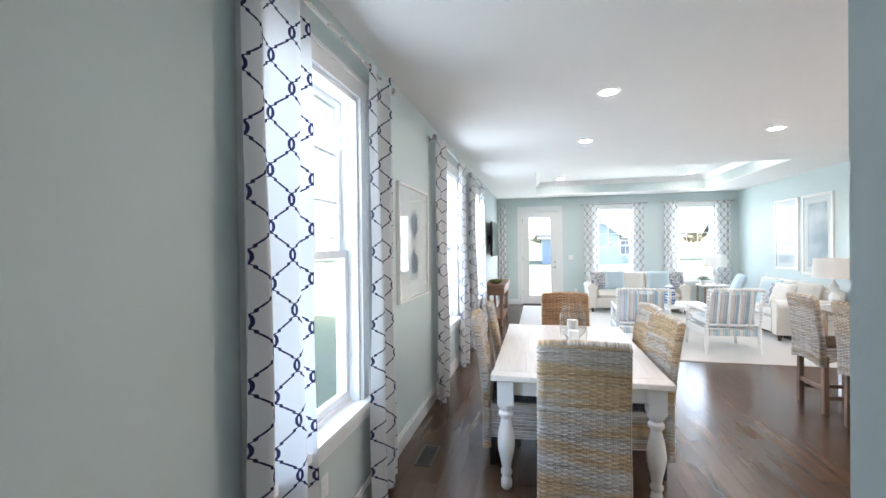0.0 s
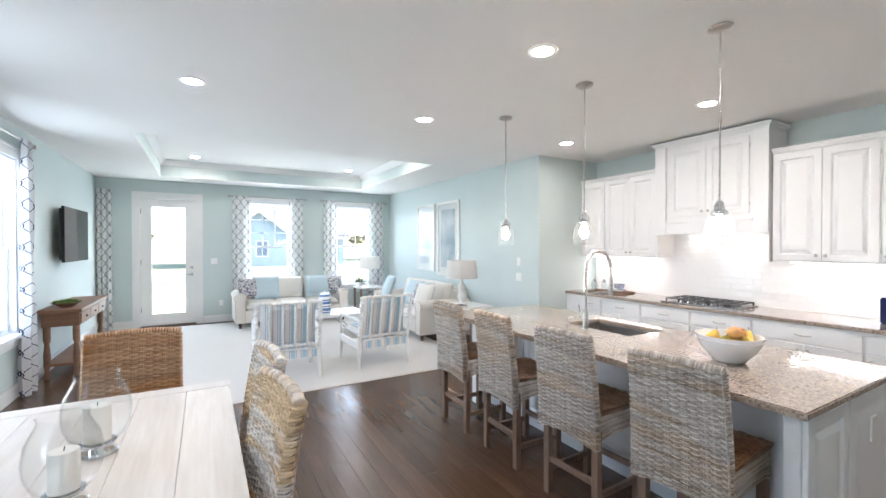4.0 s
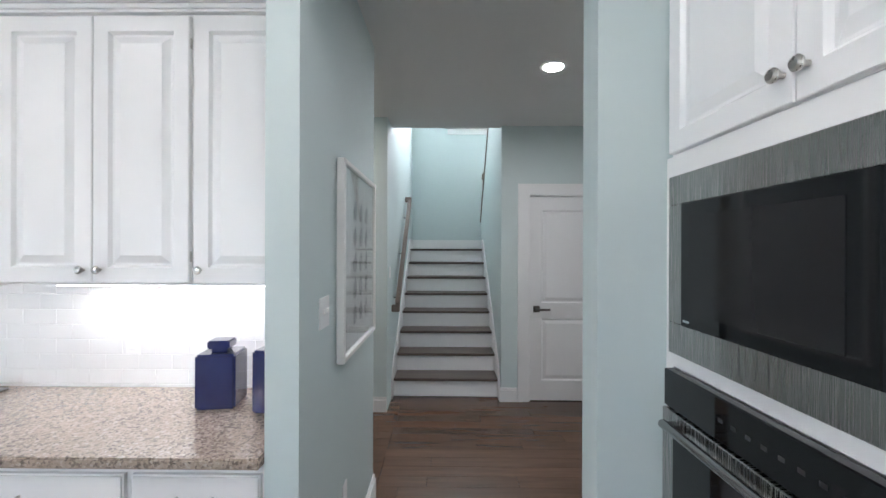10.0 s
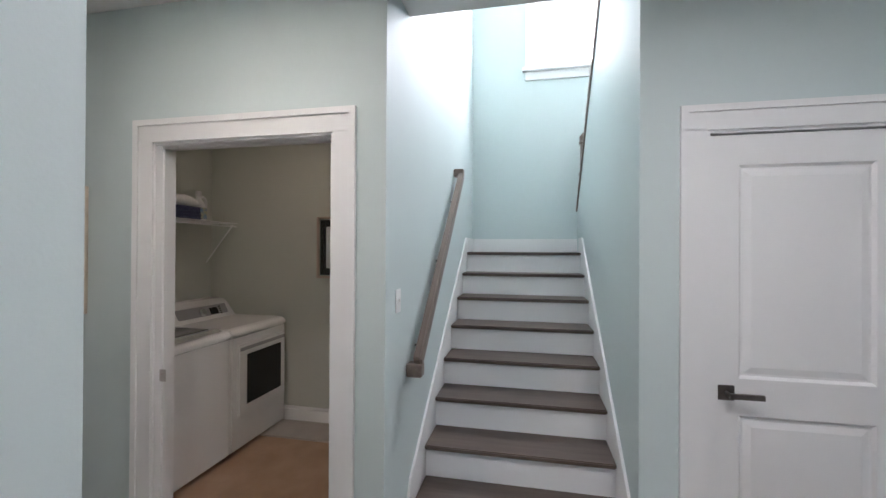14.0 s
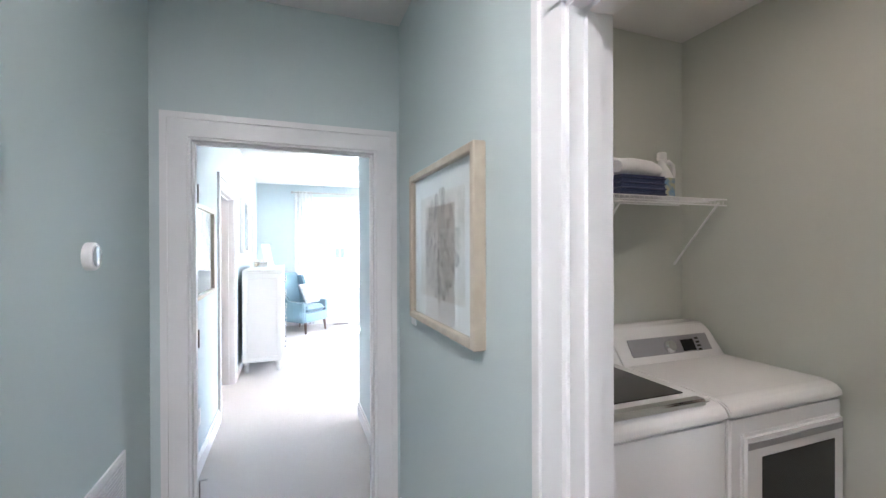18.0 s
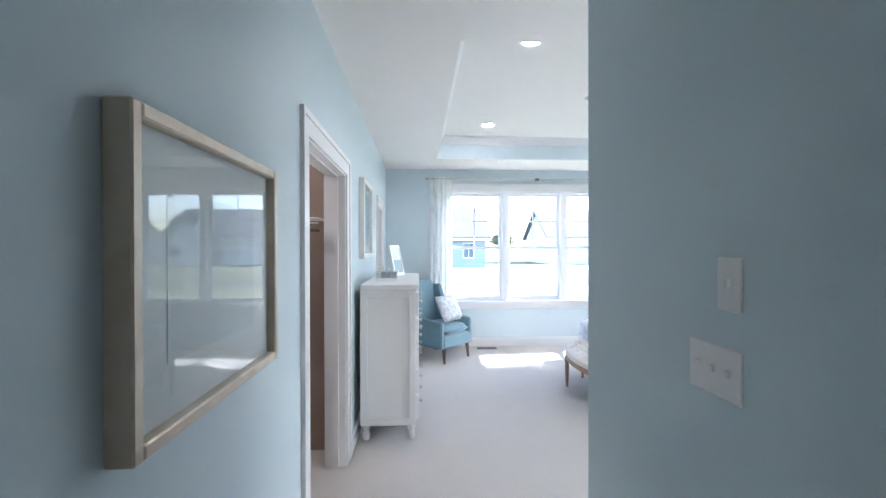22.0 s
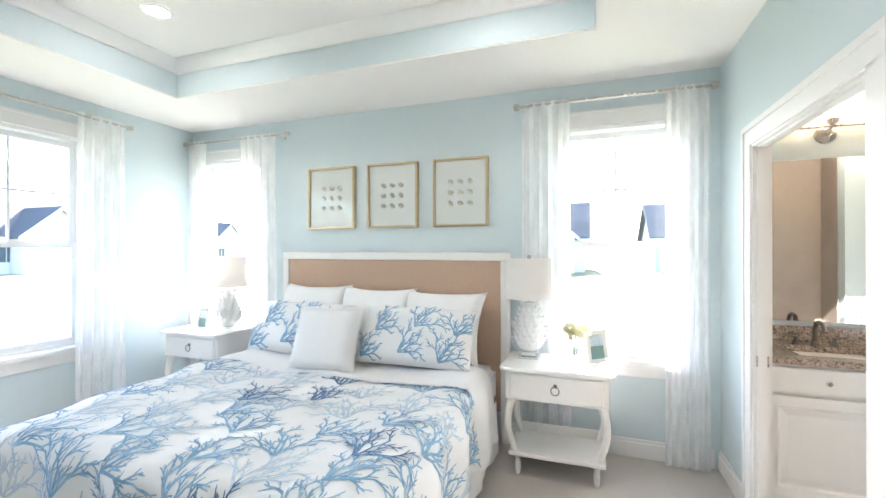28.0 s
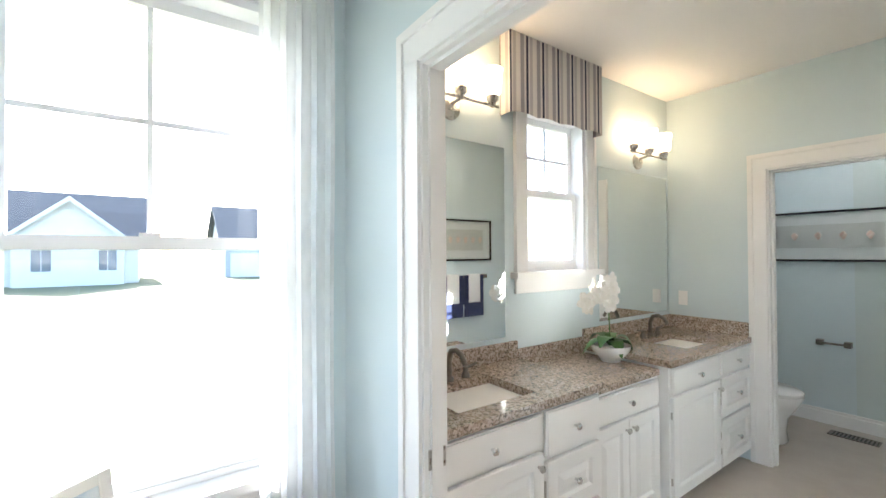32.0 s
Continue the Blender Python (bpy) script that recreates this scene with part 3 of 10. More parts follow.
wall("wall_bedroom_corner", 7.778, 6.55, 9.35, 6.637, 0, CE, WALLBED, "soft blue painted wall beside the bedroom passage", along="x")
wall("wall_bedroom_south", 9.35, 6.60, 11.34, 6.68, 0, CE, WALLBED, "soft blue painted wall with the bathroom doorway", [(9.72, 10.76, 0, 2.09)], "x")
wall("wall_bedroom_west", 6.47, 5.27, 6.61, 11.65, 0, CE, WALLBED, "soft blue painted wall with two closet doorways", [(7.02, 8.05, 0, 2.08), (10.225, 10.85, 0, 2.08)])
wall("wall_bedroom_north", 6.61, 11.53, 11.34, 11.65, 0, CE, WALLBED, "soft blue painted wall with a wide triple window", [(7.54, 10.34, 0.71, 2.43)], "x")
wall("wall_east", 11.34, 6.60, 11.48, 11.65, 0, CE, WALLBED, "soft blue painted wall with three windows", [(6.92, 7.76, 0.71, 2.43), (10.60, 11.40, 0.71, 2.43)])
wall("wall_bath_east", 11.455, 2.435, 11.59, 6.60, 0, CE, WALLBED, "pale blue painted bathroom wall with a window", [(4.92, 5.51, 1.39, 2.40)])
wall("wall_bath_south", 9.67, 3.70, 11.455, 3.82, 0, CE, WALLBED, "pale blue painted bathroom wall with a doorway", [(9.93, 10.78, 0, 2.09)], "x")
wall("wall_bath_west", 9.10, 5.15, 9.22, 6.60, 0, CE, WALLBED, "pale blue painted bathroom wall")
wall("wall_bath_inner", 9.55, 2.53, 9.67, 5.15, 0, CE, WALLBED, "pale blue painted bathroom wall")
wall("wall_toilet_end", 10.57, 2.435, 11.455, 2.53, 0, CE, WALLBED, "pale blue painted toilet room wall", along="x")
wall("wall_bath_step", 9.10, 5.03, 9.55, 5.15, 0, CE, WALLBED, "pale blue painted bathroom wall", along="x")
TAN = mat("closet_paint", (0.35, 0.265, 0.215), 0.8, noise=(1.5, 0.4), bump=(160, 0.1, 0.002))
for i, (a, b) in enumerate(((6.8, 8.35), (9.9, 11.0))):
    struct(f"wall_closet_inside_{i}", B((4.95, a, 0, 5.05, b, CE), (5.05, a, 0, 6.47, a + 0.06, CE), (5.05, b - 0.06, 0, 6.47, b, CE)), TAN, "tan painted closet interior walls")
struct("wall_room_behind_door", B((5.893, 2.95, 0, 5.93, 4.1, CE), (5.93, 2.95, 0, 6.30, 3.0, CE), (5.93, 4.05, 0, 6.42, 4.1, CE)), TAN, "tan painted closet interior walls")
# stairwell
wall("wall_stair_left", 7.77, 2.435, 10.57, 2.53, 0, 5.3, WALL, pw + " beside the stairs", along="x")
bm = bmesh.new()
prism(bm, [(8.17, 0), (10.57, 0), (10.57, 1.95), (9.24, 3.25), (8.17, 4.2)], 1.21, 1.33)
struct("wall_stair_right", bm, WALL, pw + " beside the stairs with a sloping top")
wall("wall_stair_end", 10.57, 0.08, 10.69, 2.435, 0, 5.3, WALL, pw + " with a high landing window", [(0.70, 1.78, 3.48, 5.0)])
wall("wall_stair_far_side", 8.17, -0.04, 11.7, 0.08, 0, 5.3, WALL, pw, along="x")
wall("wall_stair_upper", 8.05, 0.08, 8.17, 2.435, CE + 0.30, 5.3, WALL, pw)
# foyer beyond the hall's doorway
FOY = mat("foyer_paint", (0.70, 0.66, 0.66), 0.6, noise=(1.5, 0.3), bump=(160, 0.1, 0.002))
wall("wall_foyer_east", 11.7, -3.92, 11.82, 0.08, 0, CE, FOY, "pale mauve-grey painted wall")
wall("wall_foyer_south", 5.27, -3.92, 11.7, -3.80, 0, CE, FOY, "pale mauve-grey painted wall with a glazed door", [(10.30, 11.25, 0, 2.08)], "x")
wall("wall_foyer_west", 5.17, -3.92, 5.27, -0.04, 0, CE, FOY, "pale mauve-grey painted wall")

# floors
struct("floor_wood_base", B((-1.13, -2.6, -0.2, 5.27, 11.33, -0.014), (5.27, -3.92, -0.2, 9.1, 5.15, -0.014), (9.1, -3.92, -0.2, 11.82, -0.04, -0.002)), mat("dark_joint", (0.015, 0.01, 0.008), 0.9), "dark joints between walnut boards", category="floor")
struct("floor_laundry", B((7.89, 2.53, -0.014, 9.43, 4.75, 0.001), (7.775, 2.69, -0.014, 7.89, 3.65, 0.001)), VINYLF, "tan vinyl laundry floor", category="floor")
struct("floor_carpet", B((4.95, 5.16, -0.2, 11.34, 6.65, 0.012), (4.95, 6.65, -0.2, 11.4, 11.65, 0.012)), CARPET, "ivory cut-pile bedroom carpet", category="floor")
struct("floor_bath", B((9.10, 2.53, 0.0125, 11.455, 6.60, 0.016), (9.72, 6.60, 0.0125, 10.76, 6.66, 0.016)), TILEF, "greige bathroom floor", category="floor")
struct("floor_bath_base", B((9.10, 2.54, -0.2, 11.455, 5.16, 0.012)), TILEF, "greige bathroom underfloor", category="floor")


def tray_ceiling(name, x0, y0, x1, y1, tx0, ty0, tx1, ty1, material, label):
    struct(name, B((x0, y0, CE, tx0, y1, CE + 0.4), (tx1, y0, CE, x1, y1, CE + 0.4), (tx0, y0, CE, tx1, ty0, CE + 0.4), (tx0, ty1, CE, tx1, y1, CE + 0.4),
                   (tx0, ty0, TRAY, tx1, ty1, TRAY + 0.1)), CEIL, label, category="ceiling")
    # painted tray sides and a crown
    e = 0.004
    struct(name.replace("ceiling", "trim") + "_band", B((tx0, ty0, CE + 0.01, tx0 + e, ty1, TRAY), (tx1 - e, ty0, CE + 0.01, tx1, ty1, TRAY), (tx0 + e, ty0, CE + 0.01, tx1 - e, ty0 + e, TRAY), (tx0 + e, ty1 - e, CE + 0.01, tx1 - e, ty1, TRAY)), material, "painted band of the tray ceiling", category="trim")
    bm = bmesh.new()
    rings = []
    for d, z in ((0.006, TRAY - 0.095), (0.018, TRAY - 0.09), (0.03, TRAY - 0.07), (0.065, TRAY - 0.03), (0.085, TRAY - 0.012), (0.09, TRAY - 0.001)):
        rings.append([bm.verts.new(p) for p in ((tx0 + d, ty0 + d, z), (tx1 - d, ty0 + d, z), (tx1 - d, ty1 - d, z), (tx0 + d, ty1 - d, z))])
    for q, s in zip(rings, rings[1:]):
        for k in range(4):
            bm.faces.new((q[k], q[(k + 1) % 4], s[(k + 1) % 4], s[k]))
    struct(name.replace("ceiling", "trim") + "_crown", bm, TRIM, "white crown moulding of the tray ceiling", category="trim")


tray_ceiling("ceiling_great_room", -1.13, -2.6, 5.89, 11.33, 0.02, 7.26, 3.70, 10.55, WALL, "white ceiling with a recessed tray")
tray_ceiling("ceiling_bedroom", 6.47, 5.27, 11.48, 11.65, 7.37, 7.49, 10.55, 10.75, WALLBED, "white bedroom ceiling with a recessed tray")
struct("ceiling_hall", B((5.89, -0.04, CE, 8.12, 5.27, CE + 0.3), (8.12, 2.53, CE, 9.6, 4.87, CE + 0.3), (9.6, 2.53, CE, 11.6, 5.27, CE + 0.3), (11.48, 5.27, CE, 11.6, 6.6, CE + 0.3), (5.17, -3.92, CE, 11.82, -0.04, CE + 0.3), (5.895, 6.065, CE, 6.47, 11.0, CE + 0.3), (4.95, 6.065, CE, 5.89, 11.0, CE + 0.012)), CEIL, "white flat ceiling", category="ceiling")
# slab added outside so that no direct sun enters the landing window
struct("roof_overhang", B((10.7, -0.6, 5.05, 13.0, 3.2, 5.2)), TRIM, "white roof overhang above the landing window", category="roof")
struct("ceiling_stair", B((7.7, -0.04, 5.3, 10.7, 2.53, 5.4)), CEIL, "white stairwell ceiling", category="ceiling")
struct("ceiling_outer_deck", B((-1.4, -3.8, 3.2, 7.7, 11.8, 3.3), (7.7, 2.6, 3.2, 11.7, 11.8, 3.3), (7.7, -3.8, 3.2, 11.7, -0.1, 3.3)), mat("roof_deck", (0.2, 0.18, 0.16), 0.9), "roof deck over the ceilings", category="ceiling")


# baseboards: runs along a wall face; side is where the room lies
def baseboard(axis, face, a, b, side, h=0.14):
    bm = bmesh.new()
    t = 0.017 * side
    for lo, hi, d in ((0.0, h - 0.025, 1.0), (h - 0.025, h, 0.55)):
        p, q = sorted((face, face + t * d))
        bx(bm, *((p, a, lo, q, b, hi) if axis == "x" else (a, p, lo, b, q, hi)))
    struct("baseboard", bm, TRIM, "white painted baseboard", bev=0.002)


for row in (("x", -0.98, -2.4, 11.18, 1), ("y", 11.18, -0.98, -0.47, -1), ("y", 11.18, 0.67, 4.62, -1), ("x", 4.62, 5.94, 11.18, -1), ("y", 5.94, 4.62, 5.13, -1),
            ("x", 5.135, 2.325, 2.43, -1), ("y", 2.325, 5.118, 6.437, -1), ("x", 6.42, 2.325, 2.98, 1), ("x", 5.135, 1.24, 1.42, -1), ("y", 1.42, 5.135, 5.27, 1), ("y", 0.08, 7.70, 8.05, 1), ("y", 0.08, 5.27, 6.43, 1),
            ("x", 8.05, 0.08, 0.17, -1), ("x", 8.05, 1.17, 1.345, -1), ("x", 7.77, 2.435, 2.575, -1), ("x", 7.77, 3.77, 5.13, -1), ("x", 6.585, 4.03, 5.13, 1), 
            ("x", 9.43, 2.53, 4.75, -1), ("y", 2.53, 7.89, 9.43, 1), ("x", 6.61, 5.27, 6.91, 1), ("x", 6.61, 8.155, 10.115, 1), ("x", 6.61, 10.96, 11.53, 1), ("y", 11.53, 6.61, 11.34, -1), ("x", 11.34, 6.72, 11.53, -1),
            ("y", 6.68, 10.87, 11.34, 1), ("y", 6.637, 7.761, 9.35, 1), ("y", 6.68, 9.35, 9.61, 1), ("x", 7.778, 5.27, 6.637, -1), ("y", 2.53, 9.67, 11.455, 1), ("x", 11.455, 2.53, 3.7, -1), ("y", 3.82, 9.67, 9.82, 1), ("y", 3.70, 10.89, 11.455, -1), ("x", 11.7, -3.8, -0.04, -1), ("y", -0.04, 7.70, 11.7, -1), ("y", -3.80, 5.3, 10.2, 1)):
    baseboard(*row)


def casing(name, axis, f0, f1, a, b, head, w=0.105, both=True):
    """Door casing on one or both faces f0 and f1 of a wall, with the jamb lining between."""
    bm = bmesh.new()

    def put(p, q, lo, hi, z0, z1):
        p, q = sorted((p, q))
        bx(bm, *((p, lo, z0, q, hi, z1) if axis == "x" else (lo, p, z0, hi, q, z1)))
    d = 1 if f1 > f0 else -1
    for f, s in ((f0, -d), (f1, d)) if both else ((f0, -d),):
        g = f + 0.02 * s
        g2 = f + 0.012 * s
        for lo, hi in ((a - w, a + 0.006), (b - 0.006, b + w)):
            out = lo if lo < a else hi
            put(f, g2, lo, hi, 0, head)
            inn = (out, out + 0.03) if lo < a else (out - 0.03, out)
            put(g2, g, inn[0], inn[1], 0, head + w - 0.03)
        put(f, g2, a - w, b + w, head - 0.006, head + w)
        put(g2, g, a - w, b + w, head + w - 0.03, head + w)
    put(f0, f1, a, a + 0.018, 0, head)
    put(f0, f1, b - 0.018, b, 0, head)
    put(f0, f1, a + 0.018, b - 0.018, head - 0.018, head)
    m0 = (f0 + f1) / 2
    put(m0 - 0.02, m0 + 0.02, a + 0.018, a + 0.03, 0, head - 0.018)
    put(m0 - 0.02, m0 + 0.02, b - 0.03, b - 0.018, 0, head - 0.018)
    put(m0 - 0.02, m0 + 0.02, a + 0.03, b - 0.03, head - 0.03, head - 0.018)
    struct(name, bm, TRIM, "white painted door casing and jamb", category="trim")


casing("trim_patio_door", "y", 11.18, 11.33, -0.36, 0.56, 2.43, both=False)
casing("trim_foyer_door", "y", -0.04, 0.08, 6.55, 7.59, 2.08)
casing("trim_closet_door", "x", 8.05, 8.17, 0.28, 1.06, 2.075, both=False)
casing("trim_laundry_door", "x", 7.77, 7.89, 2.68, 3.66, 2.075)
casing("trim_corridor_door", "x", 6.42, 6.585, 3.10, 3.92, 2.06)
casing("trim_bedroom_door", "y", 5.15, 5.27, 6.735, 7.645, 2.06)
casing("trim_bath_door", "y", 6.60, 6.68, 9.72, 10.76, 2.09)
casing("trim_bedroom_closet", "x", 6.47, 6.61, 7.02, 8.05, 2.08)
casing("trim_bedroom_closet_far", "x", 6.47, 6.61, 10.225, 10.85, 2.08)
casing("trim_toilet_door", "y", 3.70, 3.82, 9.93, 10.78, 2.09)
casing("trim_front_door", "y", -3.80, -3.92, 10.30, 11.25, 2.08, both=False)


# ---- windows: local x along the wall, -y into the room ----
def window(name, m, w, h, grid=(3, 3), units=1, wt=0.14):
    t = thing(name, "white vinyl double-hung window with painted casing and a grid in its upper sash", "window", m, kind="structure")
    c = 0.09
    part("casing_left", B((-c, -0.02, 0, 0.004, 0, h), (-c, -0.026, 0, -c + 0.025, -0.02, h)), TRIM, t)
    part("casing_right", B((w - 0.004, -0.02, 0, w + c, 0, h), (w + c - 0.025, -0.026, 0, w + c, -0.02, h)), TRIM, t)
    part("casing_head", B((-c, -0.02, h, w + c, 0, h + c), (-c - 0.01, -0.03, h + c, w + c + 0.01, 0, h + c + 0.02)), TRIM, t)
    part("window_sill", B((-c - 0.03, -0.06, -0.03, w + c + 0.03, -0.001, 0.006), (0.001, -0.001, 0.001, w - 0.001, 0.05, 0.006)), TRIM, t)
    part("apron", B((-c, -0.018, -0.12, w + c, 0, -0.03)), TRIM, t, bev=0.003)
    part("window_frame", B((0, 0.0, 0, 0.03, wt, h), (w - 0.03, 0, 0, w, wt, h), (0.03, 0, h - 0.03, w - 0.03, wt, h), (0.03, 0.05, 0, w - 0.03, wt, 0.03),
                           *[(i * w / units - 0.045, 0.0, 0.03, i * w / units + 0.045, wt, h - 0.03) for i in range(1, units)]), VINYL, t)
    mid = h * 0.485
    for u in range(units):
        x0 = u * w / units + (0.045 if u else 0.03)
        x1 = (u + 1) * w / units - (0.045 if u < units - 1 else 0.03)
        for nm, z0, z1, y in (("upper_sash", mid - 0.02, h - 0.03, 0.095), ("lower_sash", 0.03, mid + 0.025, 0.06)):
            s = 0.042
            sash = part(nm, B((x0, y, z0, x0 + s, y + 0.032, z1), (x1 - s, y, z0, x1, y + 0.032, z1), (x0 + s, y, z1 - s, x1 - s, y + 0.032, z1), (x0 + s, y, z0, x1 - s, y + 0.032, z0 + s)), VINYL, t)
            pn = part("pane", B((x0 + s - 0.005, y + 0.013, z0 + s - 0.005, x1 - s + 0.005, y + 0.017, z1 - s + 0.005)), PANE, sash)
            pn.visible_shadow = False
            if nm == "upper_sash":
                gx, gz = grid
                for i in range(1, gx):
                    xx = x0 + s + (x1 - x0 - 2 * s) * i / gx
                    part("muntin", B((xx - 0.009, y + 0.004, z0 + s, xx + 0.009, y + 0.012, z1 - s)), VINYL, sash)
                for i in range(1, gz):
                    zz = z0 + s + (z1 - z0 - 2 * s) * i / gz
                    part("muntin", B((x0 + s, y + 0.0035, zz - 0.009, x1 - s, y + 0.0115, zz + 0.009)), VINYL, sash)
            else:
                part("sash_lock", B(((x0 + x1) / 2 - 0.03, y - 0.012, z1, (x0 + x1) / 2 + 0.03, y + 0.02, z1 + 0.012)), VINYL, sash)
    return t


H = HEAD - SILL
for i, y in enumerate((1.52, 4.50, 6.62)):
    window(f"window_{i + 1}", pose(-0.98, y, SILL, 0, 0, 90), 0.93, H)
window("window_4", pose(1.46, 11.18, SILL), 0.87, H)
window("window_5", pose(3.24, 11.18, SILL), 0.88, H)
window("window_6", pose(7.54, 11.53, 0.71), 2.80, 1.72, (2, 2), 3, 0.12)
window("window_7", pose(11.34, 7.76, 0.71, 0, 0, -90), 0.84, 1.72, (2, 2))
window("window_8", pose(11.34, 11.40, 0.71, 0, 0, -90), 0.80, 1.72, (2, 2))
window("window_9", pose(11.455, 5.51, 1.39, 0, 0, -90), 0.59, 1.01, (2, 2), 1, 0.13)
window("window_10", pose(10.57, 1.78, 3.48, 0, 0, -90), 1.08, 1.52, (2, 2), 1, 0.12)


# ---- outside ----
bm = bmesh.new()
bm.faces.new([bm.verts.new(p) for p in ((-3000, -3000, -0.45), (3000, -3000, -0.45), (3000, 3000, -0.45), (-3000, 3000, -0.45))])
struct("ground", bm, LAWN, "mown lawn with bare patches", category="lawn")
struct("road_north", B((-400, 27, -0.449, 400, 33, -0.43)), ROAD, "asphalt street beyond the lawn", category="road")
struct("road_east", B((28, -400, -0.449, 34, 26.9, -0.43)), ROAD, "asphalt street beyond the lawn", category="road")
SID = [mat("siding_" + n, c, 0.7, noise=(0.6, 0.4), bump=(3, 0.3, 0.02), scale_xyz=(0.05, 0.05, 8)) for n, c in (("blue_grey", (0.46, 0.48, 0.50)), ("white", (0.78, 0.76, 0.72)), ("grey", (0.42, 0.44, 0.46)), ("slate_blue", (0.27, 0.33, 0.40)))]
ROOF = mat("roof_shingle", (0.085, 0.09, 0.10), 0.9, noise=(3, 0.6), bump=(8, 0.6, 0.02))
HGL = mat("house_window_glass", (0.10, 0.13, 0.17), 0.08, coat=0.5)


def house(m, w, d, h, rise, sid, garage=True, gable=0.52):
    t = thing("house", "detached house with lap siding and dark shingle roof across the lawn", "house", m, group="neighbouring houses")
    turn = pose(0, 0, 0, 0, 0, 90)
    bm = bmesh.new()
    prism(bm, [(0, 0), (d, 0), (d, h), (d / 2, h + rise), (0, h)], -w, 0)
    part("wall", bm, sid, t, m=turn)
    bm = bmesh.new()
    k = rise / (d / 2)
    for e in (-0.5, d + 0.5):
        z = h - 0.5 * k
        prism(bm, [(e, z + 0.02), (d / 2, h + rise + 0.02), (d / 2, h + rise + 0.24), (e, z + 0.24)], -w - 0.5, 0.5)
    part("roof", bm, ROOF, t, m=turn)
    x0, x1 = w * gable, w * (gable + 0.42)
    xm, gr, out = (x0 + x1) / 2, rise * 0.72, 1.6
    bm = bmesh.new()
    prism(bm, [(x0, 0), (x1, 0), (x1, h), (xm, h + gr), (x0, h)], -out, d / 2)
    part("gable_wall", bm, sid, t)
    k = gr / (xm - x0)
    bm, tr = bmesh.new(), bmesh.new()
    for e in (x0 - 0.4, x1 + 0.4):
        z = h - 0.4 * k
        prism(bm, [(e, z + 0.02), (xm, h + gr + 0.02), (xm, h + gr + 0.22), (e, z + 0.22)], -out - 0.4, d / 2)
        prism(tr, [(e, z - 0.10), (xm, h + gr - 0.10), (xm, h + gr + 0.2), (e, z + 0.2)], -out - 0.46, -out - 0.41)
    part("gable_roof", bm, ROOF, t)
    part("fascia", tr, SID[1], t, "white fascia board")
    for e0, e1 in ((-0.5, x0 - 0.45), (x1 + 0.45, w + 0.5)):
        part("eaves_board", B((e0, -0.56, h - rise / d - 0.12, e1, -0.51, h - rise / d + 0.12)), SID[1], t, "white eaves board")
    fl = 2 if h > 4 else 1
    for f in range(fl):
        n = max(2, int(w / 3.2))
        for i in range(n):
            x = (i + 0.5) * w / n
            o = -out if x0 < x < x1 else 0.0
            if f == 0 and garage and i == 0:
                part("garage_door", B((x - 1.2, -0.06, 0, x + 1.2, 0, 2.1)), SID[1], t)
                continue
            z = 0.9 + 2.8 * f
            win = part("window", B((x - 0.55, o - 0.06, z, x - 0.47, o, z + 1.5), (x + 0.47, o - 0.06, z, x + 0.55, o, z + 1.5), (x - 0.47, o - 0.06, z + 1.42, x + 0.47, o, z + 1.5), (x - 0.47, o - 0.06, z, x + 0.47, o, z + 0.08), (x - 0.02, o - 0.05, z + 0.08, x + 0.02, o, z + 1.42)), SID[1], t)
            part("pane", B((x - 0.47, o - 0.02, z + 0.08, x + 0.47, o - 0.005, z + 1.42)), HGL, win)
    return t


for x, y, rz, w, d, h, r, s in ((22, 52, 0, 12, 10, 3.2, 3.2, 1), (-26, 50, 0, 13, 10, 3.2, 3.2, 2), (42, 55, 0, 13, 10, 3.0, 3.4, 1),
                               (49, 42, -90, 13, 10, 3.2, 3.2, 0), (47, 21, -90, 13, 10, 3.2, 3.3, 1), (50, 2, -90, 13, 10, 3.2, 3.2, 0), (47, -17, -90, 12, 10, 3.2, 3.2, 1), (62, 66, -50, 12, 10, 3.2, 3.2, 2),
                               (-46, 4, 90, 13, 10, 3.2, 3.4, 1), (-50, 26, 90, 14, 10, 3.2, 3.6, 2), (-44, 48, 80, 12, 10, 5.6, 3.0, 0)):
    house(pose(x, y, -0.45, 0, 0, rz), w, d, h, r, SID[s])
house(pose(0.5, 45, -0.45), 13, 10, 3.0, 2.9, SID[3], False, 0.14)

LEAFFAR = mat("far_foliage", (0.08, 0.11, 0.06), 0.9, noise=(0.8, 0.8), color2=(0.11, 0.14, 0.09))
BARK = mat("bark", (0.10, 0.075, 0.055), 0.95, noise=(6, 0.6), bump=(14, 0.8, 0.03))
rnd = random.Random(5)


